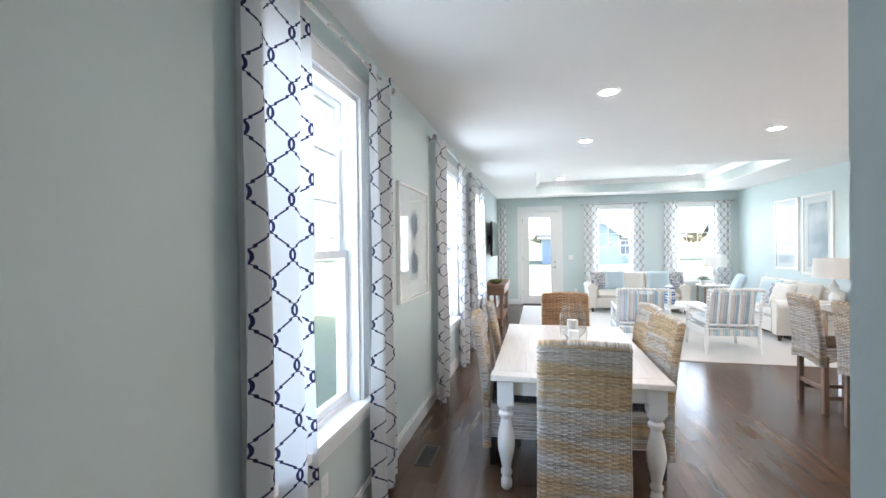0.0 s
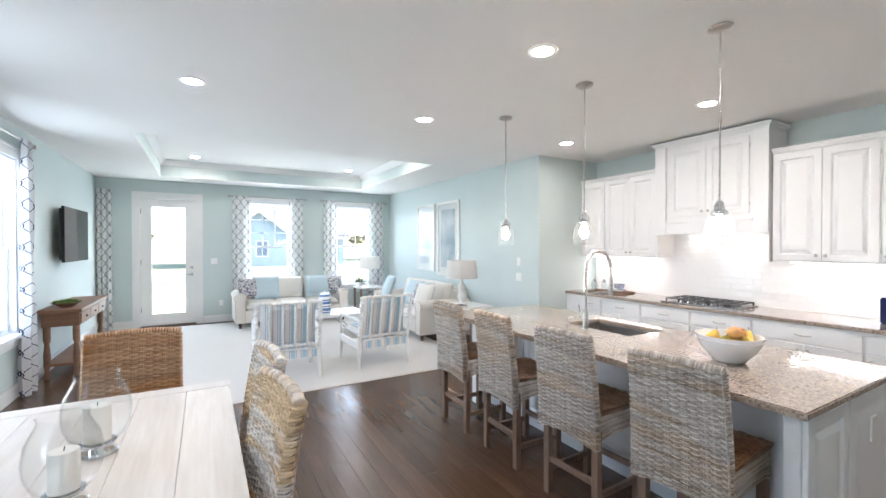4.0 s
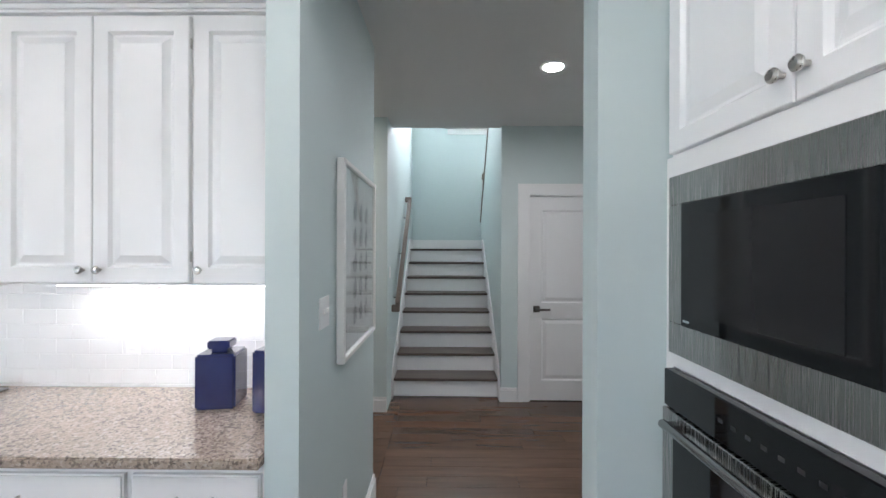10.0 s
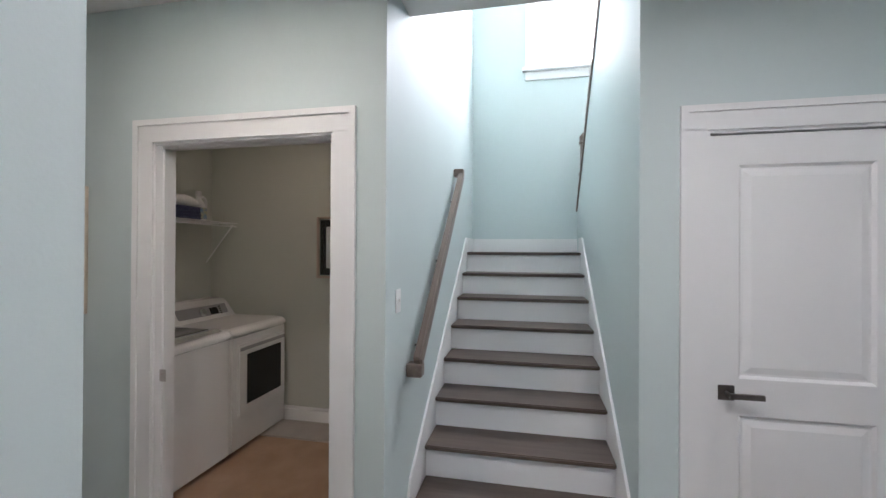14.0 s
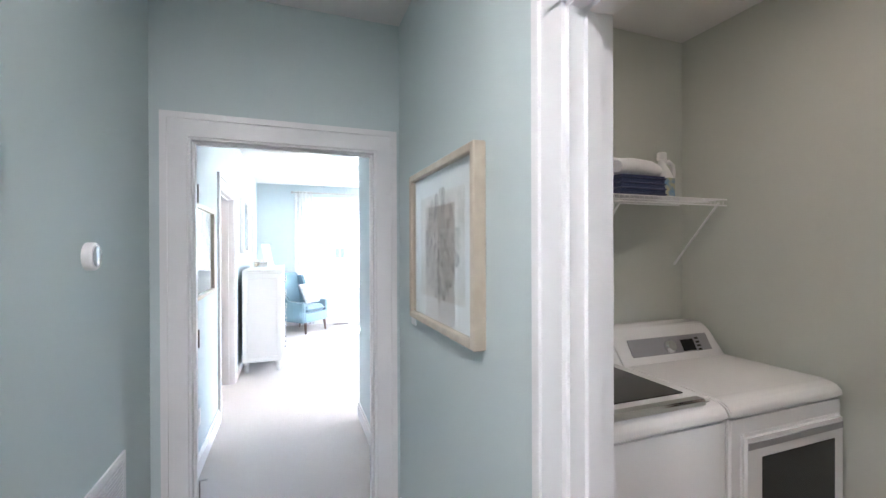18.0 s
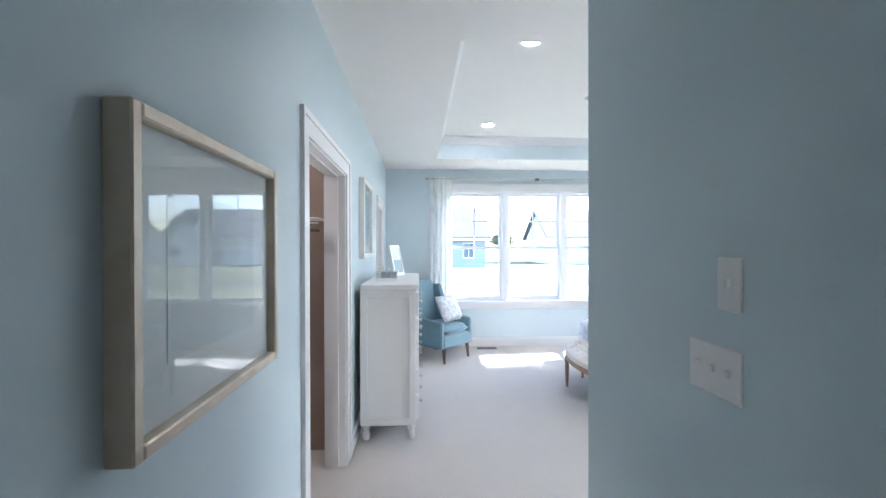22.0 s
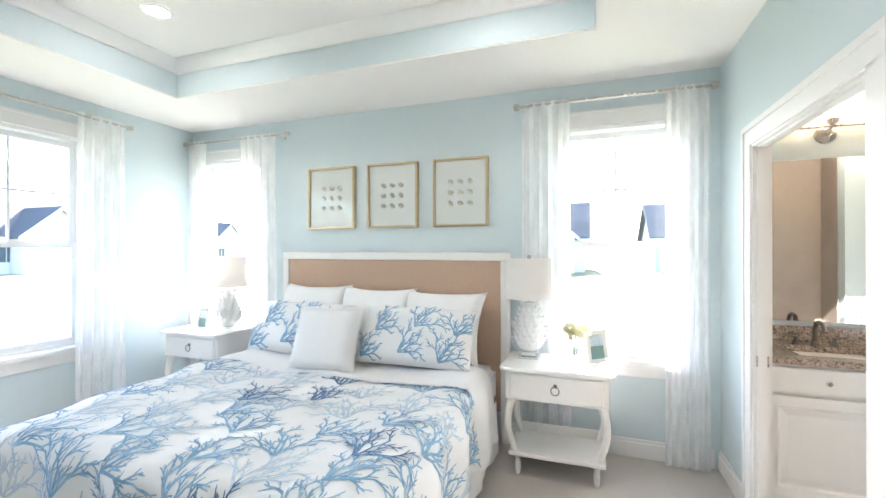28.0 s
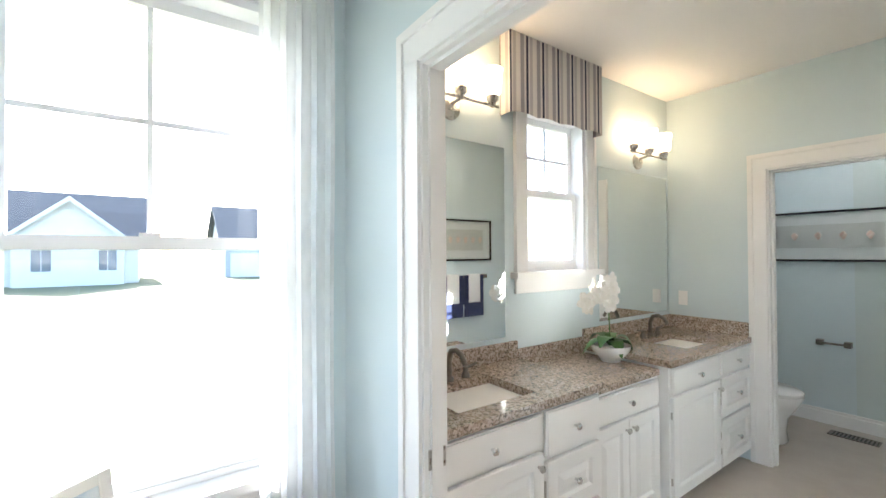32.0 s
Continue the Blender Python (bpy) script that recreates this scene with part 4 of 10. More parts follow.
def tree(m, hgt):
    t = thing("tree", "broad-crowned leafy tree far across the lawn", "tree", m, group="far trees")
    bm = bmesh.new()
    cyl(bm, (0, 0, 0), (0, 0, hgt * 0.45), 0.22, 0.12, 8)
    for k in range(6):
        a = k * 1.05
        cyl(bm, (0, 0, hgt * (0.25 + 0.03 * k)), (math.cos(a) * hgt * 0.2, math.sin(a) * hgt * 0.2, hgt * (0.5 + 0.05 * k)), 0.08, 0.03, 6)
    part("trunk", bm, BARK, t, smooth=True)
    vs, fs = [], []
    for k in range(1100):
        a, b = rnd.uniform(0, 6.283), rnd.uniform(-0.8, 1)
        lump = 0.8 + 0.25 * math.sin(3 * a + 5 * b)
        r = hgt * 0.27 * lump * rnd.uniform(0.6, 1.05)
        c = Vector((math.cos(a) * r * math.sqrt(1 - b * b * 0.9), math.sin(a) * r * math.sqrt(1 - b * b * 0.9), hgt * 0.66 + b * hgt * 0.32))
        d1 = Vector((rnd.uniform(-1, 1), rnd.uniform(-1, 1), rnd.uniform(-1, 1))).normalized()
        d2 = d1.orthogonal().normalized()
        s = hgt * rnd.uniform(0.02, 0.04)
        n0 = len(vs)
        vs += [c + d1 * s, c + d2 * s * 0.7, c - d1 * s, c - d2 * s * 0.7]
        fs.append((n0, n0 + 1, n0 + 2, n0 + 3))
    me = bpy.data.meshes.new("crown")
    me.from_pydata(vs, [], fs)
    me.materials.append(LEAFFAR)
    part_on("crown", me, t)
    return t


tr = tree(pose(-20, 165, -0.45), 11)
for x, y, s in ((-30, 84, 1.0), (14, 90, 1.1), (30, 92, 0.9), (40, 86, 1.1), (52, 88, 1.0), (64, 84, 1.2), (86, 60, 1.1), (88, 34, 1.0), (90, 12, 1.2), (86, -12, 1.0), (78, 72, 1.1), (-9, 80, 1.1), (1, 82, 0.9), (8, 79, 1.2), (20, 84, 1.0), (35, 80, 1.1), (46, 85, 0.9), (-66, 10, 1.0), (-64, 40, 1.1), (-60, -10, 1.0)):
    c = copy_thing(tr, pose(x * 1.9, y * 1.9, -0.45, 0, 0, x * 7))
    c.scale = (s * 1.7, s * 1.7, s * 0.62)


# ---- great room: lights ----
def can_light(x, y, z, lens=None):
    t = thing("recessed_light", "white round recessed ceiling light, lit", "ceiling light", pose(x, y, z), group="recessed lights")
    bm = bmesh.new()
    lathe(bm, [(0.062, -0.001), (0.066, -0.007), (0.086, -0.006), (0.092, -0.001)], 32, caps=False)
    part("trim_ring", bm, PLASTIC, t, smooth=True)
    bm = bmesh.new()
    lathe(bm, [(0.063, -0.003), (0.03, -0.004), (0.002, -0.004)], 24)
    part("lens", bm, lens or CANL, t, "glowing lens")
    return t


can0 = can_light(0.61, 3.70, CE)
for x, y, z in ((0.61, 5.30, CE), (2.53, 3.65, CE), (2.54, 5.29, CE), (4.45, 3.67, CE), (4.45, 5.28, CE), (4.44, 2.07, CE), (2.53, 2.07, CE), (0.61, 2.07, CE),
                (0.56, 10.02, TRAY), (3.24, 9.98, TRAY), (0.56, 7.95, TRAY), (3.24, 7.95, TRAY),
                (7.945, 8.05, TRAY), (9.985, 8.08, TRAY), (7.97, 10.13, TRAY), (9.95, 10.16, TRAY)):
    copy_thing(can0, pose(x, y, z))
can_light(6.84, 3.00, CE, CANDIM)
can_light(6.69, 1.16, CE, CANHALL)
can_light(8.45, 3.62, CE, CANWARM)
can_light(9.9, 5.3, CE, CANBATH)
can_light(5.75, 7.6, CE, CANDIM)
can_light(10.55, 3.05, CE)


def pendant(x, y):
    t = thing("pendant_light", "clear glass pendant light on a brushed nickel rod, lit", "pendant light", pose(x, y, CE), group="island pendants")
    bm = bmesh.new()
    lathe(bm, [(0.002, 0.0), (0.062, 0.0), (0.064, -0.012), (0.05, -0.022), (0.012, -0.03)], 28)
    part("canopy", bm, NICKEL, t, smooth=True)
    bm = bmesh.new()
    cyl(bm, (0, 0, -0.02), (0, 0, -0.99), 0.005, n=10)
    cyl(bm, (0, 0, -0.50), (0, 0, -0.54), 0.008, n=10)
    part("rod", bm, NICKEL, t, smooth=True)
    bm = bmesh.new()
    lathe(bm, [(0.012, -0.97), (0.022, -0.985), (0.024, -1.02), (0.042, -1.03), (0.045, -1.05), (0.03, -1.055)], 24)
    for s in (-1, 1):
        tube(bm, [(s * 0.022, 0, -0.99), (s * 0.05, 0, -1.0), (s * 0.052, 0, -1.035)], 0.004, 6)
    part("socket", bm, CHROME, t, smooth=True)
    bm = bmesh.new()
    lathe(bm, [(0.045, -1.045), (0.058, -1.06), (0.074, -1.10), (0.079, -1.15), (0.076, -1.215), (0.073, -1.217), (0.076, -1.15), (0.071, -1.102), (0.055, -1.065), (0.042, -1.05)], 32, caps=False)
    g = part("glass_shade", bm, SEEDED, t, "clear seeded glass shade", smooth=True)
    g.visible_shadow = False
    bm = bmesh.new()
    lathe(bm, [(0.012, -1.05), (0.014, -1.07), (0.03, -1.105), (0.033, -1.13), (0.024, -1.155), (0.004, -1.165)], 16)
    part("bulb", bm, BULB, t, "glowing bulb", smooth=True)
    return t


pd = pendant(3.19, 2.94)
for y in (3.90, 4.85):
    copy_thing(pd, pose(3.19, y, CE))


# ---- curtains: local x along the wall, -y into the room ----
def curtain(name, m, w, h, material, label, pleats=5, depth=0.035, group="", gather=0.0, seed=0):
    t = thing(name, label, "curtain", m, group=group)
    r = random.Random(seed)
    ph = [r.uniform(-0.5, 0.5) for _ in range(pleats + 2)]
    n, k = pleats * 14, 26
    vs, fs, uv = [], [], []
    depth *= 0.62
    run = 0.0
    us = [0.0]
    for i in range(n):
        a0, a1 = (i / n) * pleats * 2 * math.pi, ((i + 1) / n) * pleats * 2 * math.pi
        run += math.hypot(w / n, depth * 0.8 * (math.sin(a1) - math.sin(a0)))
        us.append(run)
    for j in range(k + 1):
        z = h * j / k
        v = j / k
        for i in range(n + 1):
            u = i / n
            a = u * pleats * 2 * math.pi + ph[int(u * pleats)] * 0.35 * math.sin(3 * v + seed)
            amp = depth * (0.6 + 0.4 * (1 - v)) * (1 + 0.25 * math.sin(7 * u + 2 * v + seed))
            x = w * (u - 0.5) * (1 + 0.05 * (1 - v) + 0.02 * math.sin(5 * v + seed)) - gather * (1 - abs(2 * v - 1)) * (u - 0.5)
            vs.append((x + 0.006 * math.sin(2 * a), -amp * math.sin(a) + 0.008 * math.sin(9 * v + 4 * u), z))
            uv.append((us[i], z))
    w1 = n + 1
    for j in range(k):
        for i in range(n):
            fs.append((j * w1 + i, j * w1 + i + 1, (j + 1) * w1 + i + 1, (j + 1) * w1 + i))
    me = bpy.data.meshes.new("drape")
    me.from_pydata(vs, [], fs)
    lay_uv = me.uv_layers.new(name="cloth")
    lay_uv.data.foreach_set("uv", [c for l in me.loops for c in uv[l.vertex_index]])
    me.materials.append(material)
    me.polygons.foreach_set("use_smooth", [True] * len(me.polygons))
    part_on("drape", me, t)
    return t


def rod(name, m, length, material, finial="ball"):
    t = thing(name, "slim metal curtain rod on wall brackets", "curtain rod", m)
    bm = bmesh.new()
    cyl(bm, (0, 0, 0), (length, 0, 0), 0.011, n=12)
    part("pole", bm, material, t, smooth=True)
    for x in (0, length):
        bm = bmesh.new()
        s = -1 if x == 0 else 1
        bx(bm, min(x, x + s * 0.045), -0.022, -0.022, max(x, x + s * 0.045), 0.022, 0.022)
        part("finial", bm, material, t, bev=0.006)
    for x in (0.06, length - 0.06):
        bm = bmesh.new()
        bx(bm, x - 0.008, 0, -0.006, x + 0.008, 0.078, 0.006)
        bx(bm, x - 0.012, 0.072, -0.03, x + 0.012, 0.08, 0.03)
        part("bracket", bm, material, t)
    return t


tl = "white curtain panel with navy trellis print, hanging to the floor"
for i, (a, b) in enumerate(((1.36, 1.80), (2.44, 2.80), (4.10, 4.42), (5.32, 5.64), (6.24, 6.54), (7.40, 7.72))):
    curtain("curtain", pose(-0.90, (a + b) / 2, 0.015, 0, 0, 90), b - a, 2.60, TRELL, tl, 2, 0.10, "trellis curtains", seed=i)
for y0, y1 in ((1.33, 2.83), (4.07, 5.67), (6.21, 7.75)):
    rod("curtain_rod", pose(-0.90, y0, 2.595, 0, 0, 90), y1 - y0, NICKEL)
for i, (a, b) in enumerate(((-0.96, -0.74), (1.19, 1.52), (2.27, 2.56), (3.01, 3.32), (4.08, 4.43))):
    curtain("curtain", pose((a + b) / 2, 11.10, 0.015), b - a, 2.53, TRELLG, "white curtain panel with slate-grey trellis print, hanging to the floor", 3, 0.035, "trellis curtains", seed=10 + i)
rod("curtain_rod", pose(1.15, 11.10, 2.53), 1.45, NICKEL)
rod("curtain_rod", pose(2.97, 11.10, 2.53), 1.50, NICKEL)


# ---- pictures: local x along the wall, -y into the room ----
def picture(name, m, w, h, frame_w, frame_mat, label, d=0.03, matw=0.06, art=None, glazed=True, art_label="print", inner=None):
    t = thing(name, label, "picture", m)
    f = frame_w
    for nm, b in (("frame_side", (0, -d, 0, f, 0, h)), ("frame_side", (w - f, -d, 0, w, 0, h)), ("frame_rail", (f, -d, 0, w - f, 0, f)), ("frame_rail", (f, -d, h - f, w - f, 0, h))):
        part(nm, B(b), frame_mat, t, bev=min(0.004, f * 0.2))
    part("mat_board", B((f - 0.002, -d * 0.45, f - 0.002, w - f + 0.002, -0.002, h - f + 0.002)), MATB, t, "off-white mat board")
    y = -d * 0.45 - 0.0015
    if art is not None:
        art(t, f + matw, f + matw, w - f - matw, h - f - matw, y)
    if glazed:
        g = part("glazing", B((f - 0.002, -d * 0.72, f - 0.002, w - f + 0.002, -d * 0.66, h - f + 0.002)), CLEAR, t)
        g.visible_shadow = False
    return t


def flat_poly(bm, pts, y, th=0.0008):
    a = [bm.verts.new((x, y, z)) for x, z in pts]
    bm.faces.new(a)


INK = mat("blue_grey_ink", (0.10, 0.14, 0.19), 0.9, noise=(60, 0.8), color2=(0.28, 0.33, 0.38))
INKD = mat("charcoal_ink", (0.022, 0.025, 0.036), 0.9, noise=(40, 0.9), color2=(0.10, 0.105, 0.12))


def art_urchins(t, x0, z0, x1, z1, y):
    r = random.Random(3)
    for cz in (0.285, 0.695):
        bm = bmesh.new()
        cx, c = (x0 + x1) / 2, z0 + (z1 - z0) * cz
        for k in range(130):
            a = r.uniform(0, 6.283)
            l = r.uniform(0.105, 0.180)
            d = Vector((math.cos(a), math.sin(a)))
            n = Vector((-d.y, d.x)) * 0.0056
            flat_poly(bm, [(cx + n.x, c + n.y), (cx + d.x * l, c + d.y * l), (cx - n.x, c - n.y)], y - 0.0001 * (k % 9))
        flat_poly(bm, [(cx + 0.085 * math.cos(a * 0.3), c + 0.085 * math.sin(a * 0.3)) for a in range(21)], y - 0.0011)
        part("urchin_print", bm, INK, t, "blue-grey spiny sea urchin print")


picture("framed_picture", pose(-0.98, 3.11, 1.11, 0, 0, 90), 0.84, 0.93, 0.022, WHITE, "white framed print of two sea urchins on the wall", art=art_urchins, matw=0.05)
WATER1 = mat("watercolour_coast", (0.45, 0.52, 0.56), 0.9, noise=(3.2, 1.0), color2=(0.72, 0.73, 0.73), bump=(200, 0.1, 0.001))
WATER2 = mat("watercolour_shore", (0.30, 0.37, 0.42), 0.9, noise=(2.6, 1.0), color2=(0.70, 0.72, 0.74), bump=(200, 0.1, 0.001))


def art_sheet(material, label):
    def go(t, x0, z0, x1, z1, y):
        part("print", B((x0, y - 0.001, z0, x1, y + 0.001, z1)), material, t, label)
    return go


picture("framed_picture", pose(4.62, 9.60, 1.03, 0, 0, -90), 0.76, 1.32, 0.04, WHITE, "tall white framed coastal watercolour above the sofa", art=art_sheet(WATER1, "pale coastal watercolour"), matw=0.09)
picture("framed_picture", pose(4.62, 8.74, 0.97, 0, 0, -90), 0.80, 1.38, 0.05, WHITE, "larger white framed blue-grey watercolour above the sofa", art=art_sheet(WATER2, "blue-grey watercolour"), matw=0.10)


# ---- wicker weave ----
def weave(bm, w, h, shape, t=0.03, rh=0.0118, cw=0.039, amp=0.0046):
    """Strands run round the panel, over and under upright stakes; shape(u, v, d) bends the panel, d across its thickness."""
    nx, nz = max(3, int(w / cw)) * 4 + 2, max(3, int(h / rh))
    ring = [(i / nx, 1.0, 0.0) for i in range(nx + 1)] + [(1.0, 0.45, 1.0), (1.0, -0.45, 1.0)]
    ring += [(1 - i / nx, -1.0, 0.0) for i in range(nx + 1)] + [(0.0, -0.45, -1.0), (0.0, 0.45, -1.0)]
    n = len(ring)

    def at(k, v, out):
        u, d, e = ring[k]
        return shape(u + e * (0.25 * t + out) / w, v, d * t / 2 + (math.copysign(out, d) if e == 0.0 else 0.0))
    hh = 0.5 * rh / h
    for r in range(nz):
        v = (r + 0.5) / nz
        rows = []
        for k in range(n):
            c = (0.0, 0.80, 1.0, 0.80, 0.0, -0.80, -1.0, -0.80)[(k + 4 * (r % 2)) % 8]
            o = amp * c + 0.0012 * noise.noise(Vector((k * 0.6, r * 0.8, w)))
            sag = 0.12 * hh * noise.noise(Vector((k * 0.25, r * 1.9, h)))
            rows.append([bm.verts.new(at(k, v + f * hh + sag, o + g)) for f, g in ((-0.84, -0.0040), (-0.45, 0.0008), (0.45, 0.0008), (0.84, -0.0040))])
        for k in range(n):
            a, b = rows[k], rows[(k + 1) % n]
            for q in range(3):
                bm.faces.new((a[q], b[q], b[q + 1], a[q + 1]))
    for k in range(n):
        if k % 4 != 2 or ring[k][2] != 0.0:
            continue
        u, d, e = ring[k]
        x = 0.0050 / w
        for dx in (-0.0056 / w, 0.0056 / w):
            pr = []
            for j in range(13):
                pr.append([bm.verts.new(shape(u + dx + f * x, j / 12, d * t / 2 + math.copysign(g, d))) for f, g in ((-1, -0.001), (0, 0.0042), (1, -0.001))])
            for p, q in zip(pr, pr[1:]):
                for i in (0, 1):
                    bm.faces.new((p[i], p[i + 1], q[i + 1], q[i]))
    for d in (-1, 1):
        g = [[bm.verts.new(shape(i / 6, j / 10, d * (t / 2 - 0.0085))) for i in range(7)] for j in range(11)]
        for j in range(10):
            for i in range(6):
                bm.faces.new((g[j][i], g[j][i + 1], g[j + 1][i + 1], g[j + 1][i]))


def woven_box(bm, x0, y0, z0, x1, y1, z1):
    """One woven band round a block."""
    weave(bm, x1 - x0, z1 - z0, lambda u, v, d: (x0 + 0.012 + (x1 - x0 - 0.024) * min(1.0, max(0.0, u)) + min(0.0, u) * 0.05 + max(0.0, u - 1) * 0.05, (y0 + y1) / 2 + d, z0 + (z1 - z0) * v), y1 - y0)


def wicker_chair(m, cane=None, label="grey-tan woven wicker dining chair with a high back"):
    """Faces local +y; the back stands at -y."""
    t = thing("dining_chair", label, "chair", m, group="chairs round the dining table")
    cane = cane or WICK
    W, D = 0.47, 0.50
    bm = bmesh.new()
    weave(bm, W, 0.88, lambda u, v, d: ((u - 0.5) * W * (1 - 0.03 * v), -D / 2 - 0.15 * max(0, v - 0.35) ** 1.6 - d - 0.02 * (1 - (2 * u - 1) ** 2) * v, 0.13 + 0.88 * v + 0.012 * (1 - (2 * u - 1) ** 2) * v), 0.045)
    part("backrest", bm, cane, t, smooth=True)
    bm = bmesh.new()
    tube(bm, [((u - 0.5) * W * 0.98, -D / 2 - 0.075 - 0.02 * (1 - (2 * u - 1) ** 2), 1.012 + 0.012 * (1 - (2 * u - 1) ** 2)) for u in [i / 60 for i in range(61)]], [0.0235 - 0.0035 * (i % 2) for i in range(61)], 8)
    part("top_roll", bm, cane, t, "wound top edge", smooth=True)
    bm = bmesh.new()
    woven_box(bm, -W / 2, -D / 2 + 0.03, 0.20, W / 2, D / 2, 0.455)
    part("seat_skirt", bm, cane, t, smooth=True)
    bm = bmesh.new()
    weave(bm, W - 0.01, D - 0.05, lambda u, v, d: ((u - 0.5) * (W - 0.01), -D / 2 + 0.04 + v * (D - 0.05), 0.452 + d), 0.02)
    part("seat", bm, WICKD, t, "dark woven seat", smooth=True)
    for x in (-1, 1):
        for y in (-1, 1):
            bm = bmesh.new()
            cx, cy = x * (W / 2 - 0.035), y * (D / 2 - 0.04)
            bx(bm, cx - 0.02, cy - 0.02, 0, cx + 0.02, cy + 0.02, 0.24)
            part("leg", bm, BLACKM, t, "black leg", bev=0.003)
    return t


ch = wicker_chair(pose(0.28, 2.785, 0))
wicker_chair(pose(0.32, 4.40, 0, 0, 0, 180), WICKT, "brown woven wicker dining chair with a high back")
for x, y, rz in ((-0.08, 3.32, -86), (-0.04, 3.88, -85), (0.60, 3.30, 97), (0.63, 3.86, 95)):
    copy_thing(ch, pose(x, y, 0, 0, 0, rz))


def bar_stool(m):
    t = thing("bar_stool", "grey-brown woven wicker bar stool with brown wooden legs", "bar stool", m, group="stools at the island")
    W, D = 0.42, 0.44
    bm = bmesh.new()
    weave(bm, W, 0.60, lambda u, v, d: ((u - 0.5) * W * (1 - 0.05 * v), -D / 2 - 0.075 * max(0, v - 0.25) ** 1.4 - d - 0.012 * (1 - (2 * u - 1) ** 2), 0.43 + 0.60 * v + (0.035 * (1 - v) ** 4 + 0.010 * v) * (1 - (2 * u - 1) ** 2)), 0.05)
    part("backrest", bm, WICKG, t, smooth=True)
    bm = bmesh.new()
    tube(bm, [((u - 0.5) * W * 0.95, -D / 2 - 0.050 - 0.012 * (1 - (2 * u - 1) ** 2), 1.03 + 0.008 * (1 - (2 * u - 1) ** 2)) for u in [i / 60 for i in range(61)]], [0.0255 - 0.0035 * (i % 2) for i in range(61)], 8)
    part("top_roll", bm, WICKG, t, smooth=True)
    bm = bmesh.new()
    weave(bm, W, 0.17, lambda u, v, d: (-W / 2 + 0.012 + (W - 0.024) * min(1.0, max(0.0, u)) + min(0.0, u) * 0.05 + max(0.0, u - 1) * 0.05, 0.015 + d, 0.45 + 0.17 * v + 0.05 * (1 - v) * (1 - min(1.0, abs(d) / 0.2) ** 2)), D - 0.03)
    part("seat_skirt", bm, WICKG, t, smooth=True)
    bm = bmesh.new()
    weave(bm, W - 0.01, D - 0.05, lambda u, v, d: ((u - 0.5) * (W - 0.01), -D / 2 + 0.04 + v * (D - 0.05), 0.617 + d), 0.02)
    part("seat", bm, WICKB, t, "brown woven seat", smooth=True)
    for x in (-1, 1):
        for y in (-1, 1):
            bm = bmesh.new()
            a, b = x * (W / 2 - 0.03), y * (D / 2 - 0.035)
            bx(bm, a - 0.021, b - 0.021, 0, a + 0.021, b + 0.021, 0.52)
            part("leg", bm, STOOLW, t, "brown wooden leg", bev=0.003)
    for a, b in (((-W / 2 + 0.03, 0.17), (W / 2 - 0.03, 0.17)), ((-W / 2 + 0.03, -0.185), (W / 2 - 0.03, -0.185))):
        part("stretcher", B((a[0] + 0.02, a[1] - 0.011, 0.20, b[0] - 0.02, b[1] + 0.011, 0.235)), STOOLW, t, bev=0.002)
    for x in (-1, 1):
        part("stretcher", B((x * (W / 2 - 0.03) - 0.011, -0.16, 0.13, x * (W / 2 - 0.03) + 0.011, 0.16, 0.165)), STOOLW, t, bev=0.002)
    return t


bs = bar_stool(pose(2.73, 4.72, 0, 0, 0, -90))
for y, rz in ((4.08, -92), (3.43, -88), (2.78, -86)):
    copy_thing(bs, pose(2.73, y, 0, 0, 0, rz))

# ---- dining table ----
t = thing("dining_table", "white-painted farmhouse dining table with a worn plank top and turned legs", "table", pose(0.28, 3.585, 0))
TW, TL = 1.04, 1.72
for i in range(5):
    w = (TW - 0.0) / 5
    part("plank", B((-TW / 2 + i * w + 0.0008, -TL / 2 + 0.11, 0.71, -TW / 2 + (i + 1) * w - 0.0008, TL / 2 - 0.11, 0.745)), TABW, t, bev=0.0015)
for s in (-1, 1):
    y0, y1 = sorted((s * TL / 2, s * (TL / 2 - 0.108)))
    part("breadboard_end", B((-TW / 2 - 0.004, y0, 0.709, TW / 2 + 0.004, y1, 0.746)), TABW, t, bev=0.004)
for s in (-1, 1):
    part("apron", B((s * 0.44 - 0.012, -0.70, 0.60, s * 0.44 + 0.012, 0.70, 0.71)), WHITE, t, bev=0.002)
    part("apron", B((-0.40, s * 0.76 - 0.012, 0.60, 0.40, s * 0.76 + 0.012, 0.71)), WHITE, t, bev=0.002)
leg_prof = [(0.022, 0), (0.034, 0.012), (0.036, 0.05), (0.026, 0.085), (0.036, 0.10), (0.036, 0.115), (0.027, 0.13), (0.034, 0.17), (0.052, 0.25), (0.055, 0.30), (0.046, 0.37), (0.032, 0.435), (0.03, 0.45), (0.046, 0.468), (0.046, 0.485), (0.032, 0.50), (0.05, 0.525), (0.05, 0.545)]
for x in (-1, 1):
    for y in (-1, 1):
        bm = bmesh.new()
        lathe(bm, leg_prof, 20, x * 0.44, y * 0.76)
        bx(bm, x * 0.44 - 0.05, y * 0.76 - 0.05, 0.545, x * 0.44 + 0.05, y * 0.76 + 0.05, 0.708)
        part("leg", bm, WHITE, t, "turned white leg", smooth=True)
